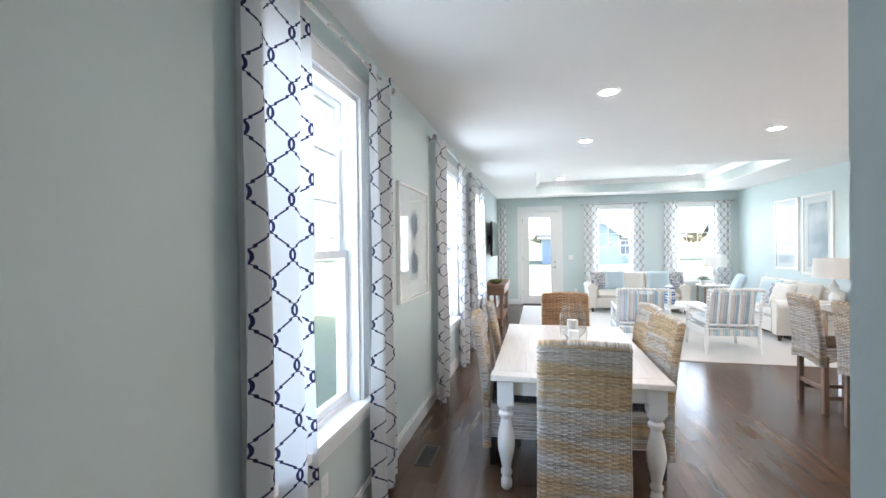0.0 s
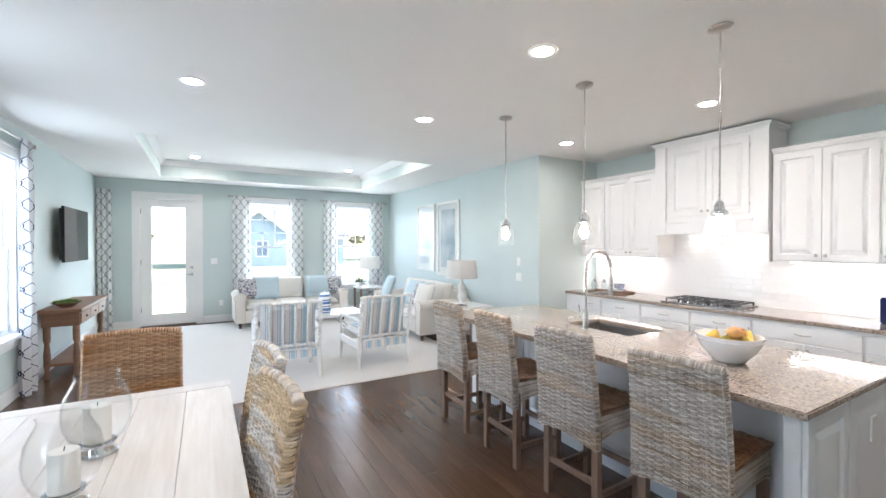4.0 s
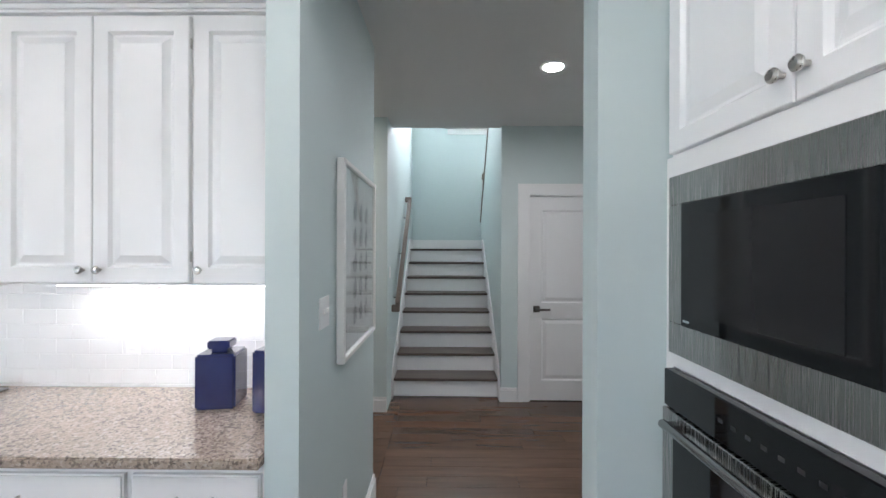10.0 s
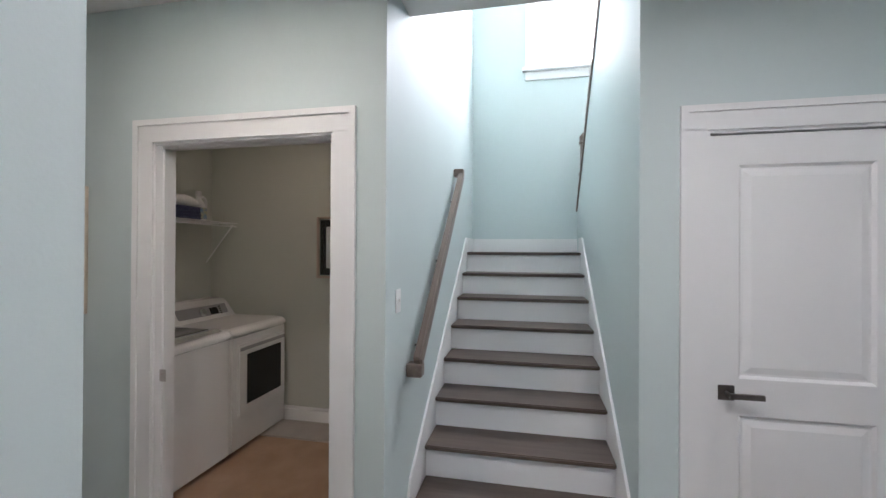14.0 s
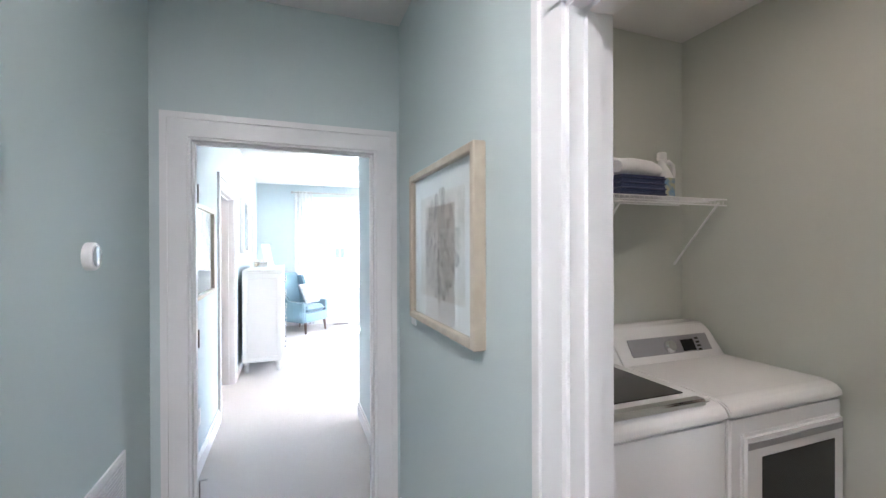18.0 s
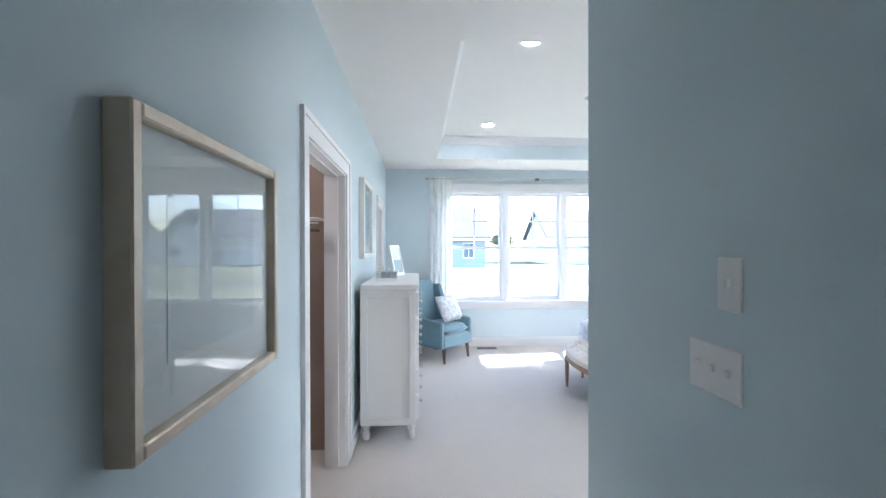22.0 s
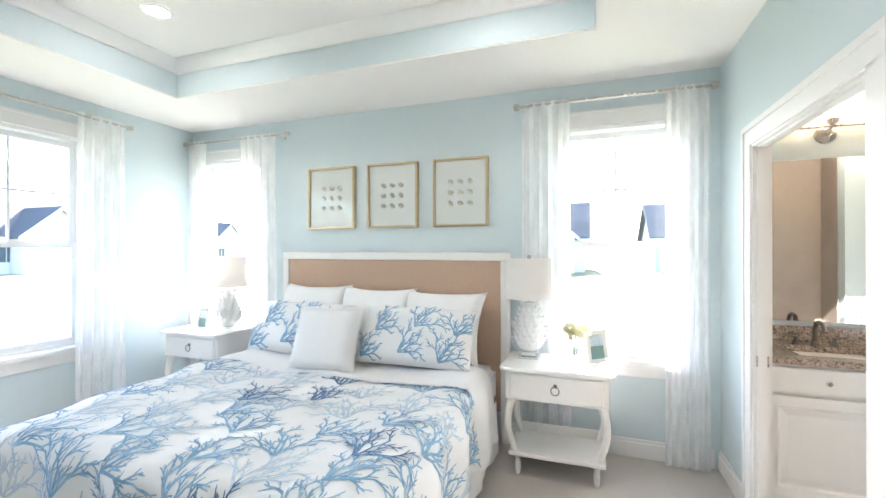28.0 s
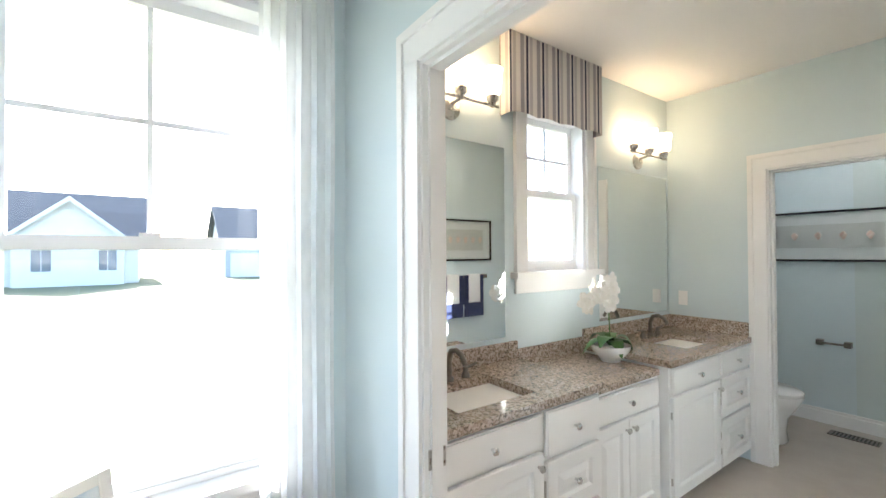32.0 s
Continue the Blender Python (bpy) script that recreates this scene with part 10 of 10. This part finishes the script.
for s in (-1, 1):
    bm = bmesh.new()
    prism(bm, [(-D / 2 + 0.06, 0.20), (D / 2 - 0.02, 0.20), (D / 2 + 0.06, 0.98), (D / 2 - 0.10, 1.0), (D / 2 - 0.20, 0.70), (D / 2 - 0.32, 0.56), (-D / 2 + 0.06, 0.55)], -0.035, 0.035)
    part("wing_arm", bm, TEALCH, t, m=pose(s * (W / 2 - 0.045), 0, 0, 0, 0, 90), bev=0.014, seg=2, smooth=True)
    for y, lean in ((-D / 2 + 0.09, -0.02), (D / 2 - 0.09, 0.04)):
        bm = bmesh.new()
        cyl(bm, (s * (W / 2 - 0.08), y + lean, 0), (s * (W / 2 - 0.09), y, 0.205), 0.016, 0.028, 10)
        part("leg", bm, LEGW, t, "dark tapered leg", smooth=True)
    bm = bmesh.new()
    for k in range(22):
        lathe(bm, [(0.004, 0), (0.003, 0.003), (0.001, 0.0035)], 6, 0, 0, 0)
        bmesh.ops.rotate(bm, verts=bm.verts[-18:], cent=(0, 0, 0), matrix=Matrix.Rotation(radians(90), 3, "X"))
        bmesh.ops.translate(bm, verts=bm.verts[-18:], vec=(s * (W / 2 - 0.045), -D / 2 + 0.058, 0.21 + k * 0.0158))
        bm.verts.ensure_lookup_table()
    part("nail_heads", bm, CHROME, t)
pillow(pose(7.50, 11.00, 0.66, 62, 0, 48), 0.40, 0.14, mat("grey_print_cotton", (0.72, 0.72, 0.71), 0.9, noise=(16, 0.9), color2=(0.42, 0.45, 0.48)), "white cushion with a faint grey print on the wing chair")


# ---- bathroom ----
BE = 11.455


def vanity(y1, y0, z_top, depth, fronts, label):
    w = y1 - y0
    return cabinet("vanity_cabinet", pose(BE, y1, 0.016, 0, 0, -90), w, 0, z_top - 0.055, depth, fronts, label, 0.09, "bathroom vanity")


HT, MT = 0.90, 0.85
d1, d2 = 0.56, 0.50
vanity(6.60, 5.61, HT, d1, [(0.02, 0.585, 0.69, 0.83, "c"), (0.02, 0.585, 0.10, 0.67, "r"), (0.61, 0.97, 0.64, 0.83, "c"), (0.61, 0.97, 0.38, 0.62, "c"), (0.61, 0.97, 0.10, 0.36, "c")], "white vanity cabinet with a door and a bank of drawers")
vanity(5.61, 4.96, MT, d2, [(0.02, 0.63, 0.64, 0.775, "c"), (0.02, 0.323, 0.10, 0.62, "r"), (0.327, 0.63, 0.10, 0.62, "l")], "lower white vanity cabinet with two doors and a drawer")
vanity(4.96, 3.83, HT, d1, [(0.02, 0.62, 0.69, 0.83, "c"), (0.02, 0.62, 0.10, 0.67, "r"), (0.65, 1.11, 0.69, 0.83, "c"), (0.65, 1.11, 0.42, 0.67, "c"), (0.65, 1.11, 0.10, 0.40, "c")], "white vanity cabinet with a door and a bank of drawers")
for ob in [o for o in bpy.data.objects if o.name.startswith("vanity_cabinet")]:
    for c in list(ob.children):
        if c.name.split(".")[0] in ("drawer", "door") and not any(k.name.startswith("knob") for k in c.children):
            xs = [v.co.x for v in c.data.vertices]
            zs = [v.co.z for v in c.data.vertices]
            knob(c, max(xs) / 2, -0.02, max(zs) / 2, CHROME)


def vanity_top(y1, y0, z, depth, sink, label):
    t = thing("vanity_worktop", label, "worktop", pose(0, 0, 0))
    x0, x1 = BE - depth - 0.025, BE - 0.004
    za, zb = z - 0.037, z
    if sink is None:
        part("slab", B((x0, y0 + 0.001, za, x1, y1 - 0.001, zb)), GRANB, t, bev=0.005, seg=2)
    else:
        yc = sink
        sx0, sx1, sy0, sy1 = x0 + 0.10, x0 + 0.40, yc - 0.21, yc + 0.21
        bm = bmesh.new()
        o = [(x0, y0 + 0.001), (x1, y0 + 0.001), (x1, y1 - 0.001), (x0, y1 - 0.001)]
        i_ = [(sx0, sy0), (sx1, sy0), (sx1, sy1), (sx0, sy1)]
        V = {}
        for zz in (za, zb):
            for k in range(4):
                V[0, k, zz] = bm.verts.new((*o[k], zz))
                V[1, k, zz] = bm.verts.new((*i_[k], zz))
        for k in range(4):
            n = (k + 1) % 4
            bm.faces.new((V[0, k, zb], V[0, n, zb], V[1, n, zb], V[1, k, zb]))
            bm.faces.new((V[0, k, za], V[1, k, za], V[1, n, za], V[0, n, za]))
            bm.faces.new((V[0, k, za], V[0, n, za], V[0, n, zb], V[0, k, zb]))
            bm.faces.new((V[1, k, za], V[1, k, zb], V[1, n, zb], V[1, n, za]))
        part("slab", bm, GRANB, t)
        s = thing("basin", "rectangular white undermount basin", "sink", pose(0, 0, 0))
        part("bowl", B((sx0 - 0.012, sy0 - 0.012, za - 0.12, sx0, sy1 + 0.012, za - 0.0005), (sx1, sy0 - 0.012, za - 0.12, sx1 + 0.012, sy1 + 0.012, za - 0.0005), (sx0, sy0 - 0.012, za - 0.12, sx1, sy0, za - 0.0005), (sx0, sy1, za - 0.12, sx1, sy1 + 0.012, za - 0.0005), (sx0, sy0, za - 0.12, sx1, sy1, za - 0.10)), ENAMEL, s, smooth=True)
        bm = bmesh.new()
        lathe(bm, [(0.022, 0), (0.022, 0.003), (0.01, 0.004)], 16, (sx0 + sx1) / 2, yc, za - 0.099)
        part("drain", bm, CHROME, s)
        f = thing("basin_faucet", "bronze widespread basin faucet with two levers", "faucet", pose(sx1 + 0.05, yc, zb))
        bm = bmesh.new()
        lathe(bm, [(0.024, 0), (0.022, 0.015), (0.013, 0.025)], 16)
        tube(bm, [(0, 0, 0.02), (0, 0, 0.10), (-0.02, 0, 0.145), (-0.06, 0, 0.155), (-0.10, 0, 0.14), (-0.125, 0, 0.10)], [0.014, 0.014, 0.014, 0.013, 0.013, 0.012], 12)
        part("spout", bm, BRONZE, f, smooth=True)
        for s_ in (-1, 1):
            bm = bmesh.new()
            lathe(bm, [(0.022, 0), (0.02, 0.015), (0.012, 0.03), (0.013, 0.05), (0.004, 0.056)], 14, 0, s_ * 0.10)
            tube(bm, [(0, s_ * 0.10, 0.045), (0.0, s_ * 0.15, 0.055), (0.0, s_ * 0.17, 0.06)], [0.008, 0.007, 0.005], 8)
            part("lever", bm, BRONZE, f, smooth=True)
    if y0 < 4:
        part("side_splash", B((x0 + 0.02, y0 + 0.001, zb + 0.0005, x1 - 0.018, y0 + 0.017, zb + 0.10)), GRANB, t, bev=0.003)
    part("backsplash", B((x1 - 0.016, y0 + 0.001, zb + 0.0005, x1, y1 - 0.001, zb + 0.10)), GRANB, t, bev=0.003)
    return t


vanity_top(6.60, 5.59, HT, d1, 6.17, "speckled brown granite vanity top with an undermount basin")
vanity_top(5.59, 4.98, MT, d2, None, "lower speckled brown granite vanity shelf")
vanity_top(4.98, 3.822, HT, d1, 4.36, "speckled brown granite vanity top with an undermount basin")
for a, b in ((6.55, 5.68), (4.787, 3.86)):
    t = thing("wall_mirror", "frameless rectangular wall mirror above the vanity", "mirror", pose(BE - 0.002, a, 1.03, 0, 0, -90))
    part("mirror_glass", B((0, -0.006, 0, a - b, 0, 1.08)), MIRROR, t)


def vanity_light(m):
    t = thing("vanity_light", "nickel three-light vanity bar with white glass shades, lit", "wall light", m, group="vanity lights")
    bm = bmesh.new()
    lathe(bm, [(0.06, 0), (0.058, 0.015), (0.04, 0.022), (0.002, 0.023)], 24)
    part("back_plate", bm, NICKEL, t, m=pose(0, 0, 0, 90, 0, 0), smooth=True)
    bm = bmesh.new()
    cyl(bm, (0, -0.02, 0.02), (0, -0.10, 0.03), 0.011, n=10)
    cyl(bm, (-0.25, -0.10, 0.03), (0.25, -0.10, 0.03), 0.008, n=10)
    part("arm_bar", bm, NICKEL, t, smooth=True)
    for x in (-0.21, 0, 0.21):
        bm = bmesh.new()
        lathe(bm, [(0.012, 0.0), (0.016, 0.02), (0.030, 0.035), (0.032, 0.06), (0.024, 0.065)], 18, x, -0.10, 0.02)
        part("socket_cup", bm, NICKEL, t, smooth=True)
        bm = bmesh.new()
        lathe(bm, [(0.030, 0.065), (0.046, 0.075), (0.058, 0.20), (0.055, 0.20), (0.043, 0.078)], 22, x, -0.10, 0.02, caps=False)
        part("glass_shade", bm, SHADEL, t, "glowing frosted glass shade", smooth=True)
    return t


vl = vanity_light(pose(BE, 6.06, 2.265, 0, 0, -90))
copy_thing(vl, pose(BE, 4.28, 2.205, 0, 0, -90))


def valance_mat():
    m, nt, p = nodes_of("striped_valance_cloth", 0.9)
    co = nt.nodes.new("ShaderNodeTexCoord").outputs["Object"]
    sx = nt.nodes.new("ShaderNodeSeparateXYZ")
    nt.links.new(co, sx.inputs[0])
    f = math_node(nt, "FRACT", math_node(nt, "ADD", math_node(nt, "DIVIDE", math_node(nt, "ADD", sx.outputs[0], sx.outputs[1]), 0.135), 50.3))
    rp = nt.nodes.new("ShaderNodeValToRGB")
    rp.color_ramp.interpolation = "CONSTANT"
    cols = ((0.0, (0.62, 0.58, 0.54)), (0.18, (0.30, 0.28, 0.29)), (0.40, (0.62, 0.58, 0.54)), (0.52, (0.03, 0.035, 0.07)), (0.66, (0.62, 0.58, 0.54)), (0.74, (0.42, 0.39, 0.38)), (0.92, (0.62, 0.58, 0.54)))
    e = rp.color_ramp.elements
    while len(e) < len(cols):
        e.new(0.5)
    for el, (pos, c) in zip(e, cols):
        el.position, el.color = pos, (*c, 1)
    nt.links.new(f, rp.inputs[0])
    nt.links.new(rp.outputs[0], p.inputs["Base Color"])
    t = tex(nt, "Noise", 300, co, Detail=2.0)
    bumped(nt, p, t.outputs["Fac"], 0.3, 0.001)
    return m


t = thing("window_valance", "box valance in grey, cream and navy striped cloth", "valance", pose(BE, 5.70, 2.295, 0, 0, -90))
bm = bmesh.new()
nx = 40
top, bot = [], []
for i in range(nx + 1):
    x = 0.84 * i / nx
    b = 0.0 + 0.012 * abs(math.sin(i / nx * math.pi * 4))
    top.append((x, 0.46))
    bot.append((x, b))
fa = [bm.verts.new((x, -0.09, z)) for x, z in top]
fb = [bm.verts.new((x, -0.09, z)) for x, z in bot]
for i in range(nx):
    bm.faces.new((fb[i], fb[i + 1], fa[i + 1], fa[i]))
part("front_cloth", bm, valance_mat(), t)
part("side_cloth", B((-0.004, -0.09, 0, 0, -0.002, 0.46)), MATS["striped_valance_cloth"], t)
part("side_cloth", B((0.84, -0.09, 0, 0.844, -0.002, 0.46)), MATS["striped_valance_cloth"], t)
part("top_board", B((0, -0.088, 0.445, 0.84, -0.002, 0.46)), WHITE, t)

t = thing("orchid", "white moth orchid in a white bowl on the vanity", "plant", pose(11.20, 5.04, MT + 0.0005) @ Matrix.Scale(1.3, 4))
bm = bmesh.new()
lathe(bm, [(0.045, 0), (0.05, 0.01), (0.085, 0.05), (0.09, 0.075), (0.085, 0.075), (0.075, 0.05)], 24)
part("bowl", bm, ENAMEL, t, smooth=True)
rr = random.Random(6)
for k in range(7):
    a = k * 0.9
    bm = bmesh.new()
    l, wd = rr.uniform(0.13, 0.19), 0.036
    d = Vector((math.cos(a), math.sin(a), 0))
    s = Vector((-d.y, d.x, 0))
    pr = []
    for q in range(7):
        f = q / 6
        c = d * l * f * (0.62 + 0.1 * (k % 3)) + Vector((0, 0, 0.07 + (0.20 - 0.05 * (k % 2)) * f - 0.19 * f * f))
        ww = wd * math.sin(math.pi * min(0.97, f * 0.9 + 0.08))
        pr.append((bm.verts.new(c + s * ww), bm.verts.new(c - s * ww)))
    for (p, q), (p2, q2) in zip(pr, pr[1:]):
        bm.faces.new((p, q, q2, p2))
    part("leaf", bm, LEAFM, t, "broad dark green leaf", smooth=True)
arch = [Vector(p) for p in ((0.0, 0.0, 0.07), (0.0, 0.01, 0.20), (-0.01, 0.03, 0.31), (-0.03, 0.10, 0.37), (-0.05, 0.20, 0.36), (-0.06, 0.28, 0.29))]
bm = bmesh.new()
tube(bm, arch, 0.003, 6)
part("flower_stem", bm, LEAFM, t)
for k in range(20):
    f = 0.36 + 0.64 * k / 19
    i = min(int(f * 5), 4)
    c = arch[i].lerp(arch[i + 1], f * 5 - i) + Vector((-0.02, rr.uniform(-0.035, 0.035), rr.uniform(-0.045, 0.025)))
    bm = bmesh.new()
    nrm = Vector((-1, rr.uniform(-0.5, 0.5), rr.uniform(-0.3, 0.3))).normalized()
    o1 = nrm.orthogonal().normalized()
    o2 = nrm.cross(o1)
    for q in range(5):
        a = q / 5 * 6.2832 + k
        d = o1 * math.cos(a) + o2 * math.sin(a)
        s = nrm.cross(d)
        bm.faces.new([bm.verts.new(p) for p in (c, c + d * 0.020 + s * 0.020 + nrm * 0.006, c + d * 0.038 + s * 0.013 + nrm * 0.006, c + d * 0.045 + nrm * 0.002, c + d * 0.038 - s * 0.013 + nrm * 0.006, c + d * 0.020 - s * 0.020 + nrm * 0.006)])
    part("bloom", bm, PETAL, t, "white orchid bloom")

plate(pose(11.34, 3.82, 1.14, 0, 0, 180), "outlet")
# west side of the bathroom, seen in the mirror
def art_row(t, x0, z0, x1, z1, y):
    part("linen_panel", B((x0, y - 0.001, z0, x1, y + 0.001, z1)), mat("linen_panel", (0.70, 0.68, 0.64), 0.9, noise=(200, 0.5)), t, "grey linen panel")
    SP = mat("shell_blush", (0.62, 0.42, 0.34), 0.8, noise=(50, 0.9), color2=(0.72, 0.66, 0.58))
    for i in range(5):
        bm = bmesh.new()
        lathe(bm, [(0.004, -0.035), (0.022, -0.005), (0.024, 0.012), (0.012, 0.03), (0.003, 0.038)], 10)
        bmesh.ops.scale(bm, vec=(1, 0.3, 1), verts=bm.verts)
        part("shell", bm, SP, t, "blush shell", m=pose(x0 + (x1 - x0) * (i + 0.5) / 5, y - 0.006, (z0 + z1) / 2))


picture("framed_picture", pose(9.67, 4.22, 1.43, 0, 0, 90), 0.72, 0.44, 0.018, BLACKM, "black framed row of shells on grey linen", d=0.03, matw=0.09, art=art_row)
picture("framed_picture", pose(11.32, 2.53, 1.42, 0, 0, 180), 1.05, 0.44, 0.018, BLACKM, "black framed row of shells on grey linen in the toilet room", d=0.03, matw=0.10, art=art_row)
t = thing("towel_bar", "bronze towel bar on the bathroom wall", "towel bar", pose(9.67, 4.34, 1.26, 0, 0, 90))
bm = bmesh.new()
cyl(bm, (0, -0.06, 0), (0.60, -0.06, 0), 0.008, n=10)
for x in (0, 0.60):
    bx(bm, x - 0.02, -0.065, -0.02, x + 0.02, 0, 0.02)
part("bar", bm, BRONZE, t)
for x, w, h, mt, lb, off in ((0.04, 0.26, 0.42, NAVYTOWEL, "navy bath towel hung over the bar", 0.0), (0.32, 0.26, 0.42, NAVYTOWEL, "navy bath towel hung over the bar", 0.0), (0.10, 0.15, 0.27, WTOWEL, "white hand towel layered over the navy towel", 0.014), (0.38, 0.15, 0.27, WTOWEL, "white hand towel layered over the navy towel", 0.014)):
    t = thing("towel", lb, "towel", pose(9.67, 4.34 + x, 1.26, 0, 0, 90))
    bm = bmesh.new()
    bx(bm, 0, -0.075 - off, -h, w, -0.069 - off, 0.010 + off)
    bx(bm, 0, -0.051 + off * 0.3, -h * 0.7, w, -0.045 + off * 0.3, 0.010 + off)
    bx(bm, 0, -0.075 - off, 0.010 + off, w, -0.045 + off * 0.3, 0.016 + off)
    part("cloth", bm, mt, t)

# shower seen in the mirror, toilet beyond
t = thing("toilet", "white two-piece toilet with a closed lid", "toilet", pose(11.02, 3.30, 0.016, 0, 0, -90))
bm = bmesh.new()
prof = [(0.10, 0), (0.11, 0.02), (0.10, 0.10), (0.11, 0.20), (0.16, 0.30), (0.185, 0.37), (0.185, 0.385)]
lathe(bm, prof, 28)
bmesh.ops.scale(bm, vec=(1, 1.30, 1), verts=bm.verts)
bmesh.ops.translate(bm, vec=(0, -0.06, 0), verts=bm.verts)
part("bowl", bm, ENAMEL, t, smooth=True)
bm = bmesh.new()
lathe(bm, [(0.185, 0.386), (0.19, 0.395), (0.19, 0.41), (0.17, 0.425), (0.002, 0.43)], 28)
bmesh.ops.scale(bm, vec=(1, 1.28, 1), verts=bm.verts)
bmesh.ops.translate(bm, vec=(0, -0.06, 0), verts=bm.verts)
part("lid", bm, ENAMEL, t, smooth=True)
part("tank", B((-0.20, 0.13, 0.38, 0.20, 0.33, 0.74)), ENAMEL, t, bev=0.02, seg=2, smooth=True)
part("tank_lid", B((-0.21, 0.12, 0.742, 0.21, 0.335, 0.77)), ENAMEL, t, bev=0.008)
part("flush_lever", B((-0.17, 0.105, 0.66, -0.10, 0.128, 0.675)), CHROME, t)
t = thing("toilet_paper_holder", "bronze toilet paper holder on the wall", "paper holder", pose(10.70, 2.53, 0.72, 0, 0, 180))
bm = bmesh.new()
cyl(bm, (-0.09, -0.06, 0), (0.09, -0.06, 0), 0.009, n=10)
for x in (-0.09, 0.09):
    bx(bm, x - 0.022, -0.065, -0.022, x + 0.022, 0, 0.022)
part("bar", bm, BRONZE, t)
TILEW = mat("tan_shower_tile", (0.38, 0.32, 0.27), 0.3, noise=(4, 0.5), color2=(0.32, 0.26, 0.21))
t = thing("shower_wall", "tan tiled shower wall with a chrome shower head", "shower", pose(9.225, 6.00, 0), kind="structure")
part("tile_panel", B((0.0, -0.842, 0.016, 0.006, 0.55, 2.5)), TILEW, t)
part("tile_panel", B((0.008, -0.848, 0.016, 0.33, -0.842, 2.5)), TILEW, t)
bm = bmesh.new()
tube(bm, [(0.006, -0.3, 2.02), (0.08, -0.3, 2.05), (0.14, -0.3, 2.0)], 0.009, 8)
lathe(bm, [(0.012, 0.0), (0.05, -0.02), (0.05, -0.03)], 16, 0.15, -0.3, 2.0)
part("shower_head", bm, CHROME, t, smooth=True)
bm = bmesh.new()
lathe(bm, [(0.05, 0), (0.05, 0.01), (0.02, 0.02), (0.018, 0.05)], 16)
part("valve", bm, CHROME, t, m=pose(0.006, -0.3, 1.15, 0, 90, 0), smooth=True)



# ---- floor boards ----
rb = random.Random(11)
PW = 0.127
vs, fs = [], []
meshes = {}


def board_mesh(length):
    key = round(length, 2)
    if key not in meshes:
        bm = B((0.0005, 0.0006, -0.013, PW - 0.0005, key - 0.0006, 0.0))
        top = [e for e in bm.edges if all(abs(v.co.z) < 1e-6 for v in e.verts)]
        bmesh.ops.bevel(bm, geom=top, offset=0.0009, segments=1, affect="EDGES")
        meshes[key] = finish("board", bm, FLOORW)
    return meshes[key]


floor_boards = thing("floor", "dark walnut-brown hand-scraped wooden board floor", "floor", kind="structure")
count = 0


def lay(x0, x1, y0, y1, single):
    global count
    x = x0
    while x < x1 - 0.01:
        w = min(PW, x1 - x)
        y = y0 - rb.uniform(0, 0.9)
        while y < y1:
            ln = rb.choice((0.6, 0.9, 1.1, 1.3, 1.6))
            a, b = max(y, y0), min(y + ln, y1)
            if b - a > 0.03:
                if single(x, a) and count < 300 and w == PW:
                    ob = new("board", board_mesh(b - a))
                    ob.parent, ob.location = floor_boards, (x, a, 0)
                    count += 1
                else:
                    n0 = len(vs)
                    e = 0.0005
                    vs.extend([(x + e, a + e, -0.013), (x + w - e, a + e, -0.013), (x + w - e, b - e, -0.013), (x + e, b - e, -0.013), (x + e, a + e, 0), (x + w - e, a + e, 0), (x + w - e, b - e, 0), (x + e, b - e, 0)])
                    fs.extend([tuple(n0 + i for i in f) for f in ((4, 5, 6, 7), (0, 1, 5, 4), (1, 2, 6, 5), (2, 3, 7, 6), (3, 0, 4, 7))])
            y += ln
        x += PW


lay(5.27, 8.05, 0.08, 2.325, lambda x, y: True)
lay(6.585, 7.77, 2.325, 5.15, lambda x, y: True)
lay(-0.98, 5.135, 0.60, 11.18, lambda x, y: 0.9 < x < 4.9 and 0.6 <= y < 5.0)
lay(-0.98, 0.32, -2.48, 0.60, lambda x, y: False)
lay(5.135, 5.27, 1.42, 2.325, lambda x, y: False)
lay(8.05, 8.17, 1.33, 2.435, lambda x, y: False)
lay(7.77, 8.05, 2.325, 2.435, lambda x, y: False)
lay(6.42, 6.585, 2.325, 2.98, lambda x, y: False)
lay(5.27, 11.7, -3.8, -0.04, lambda x, y: False)
lay(6.55, 7.59, -0.04, 0.08, lambda x, y: False)
me = bpy.data.meshes.new("boards")
me.from_pydata(vs, [], fs)
me.materials.append(FLOORW)
rest = part_on("boards", me, floor_boards)
tagged(rest, kind="stuff")
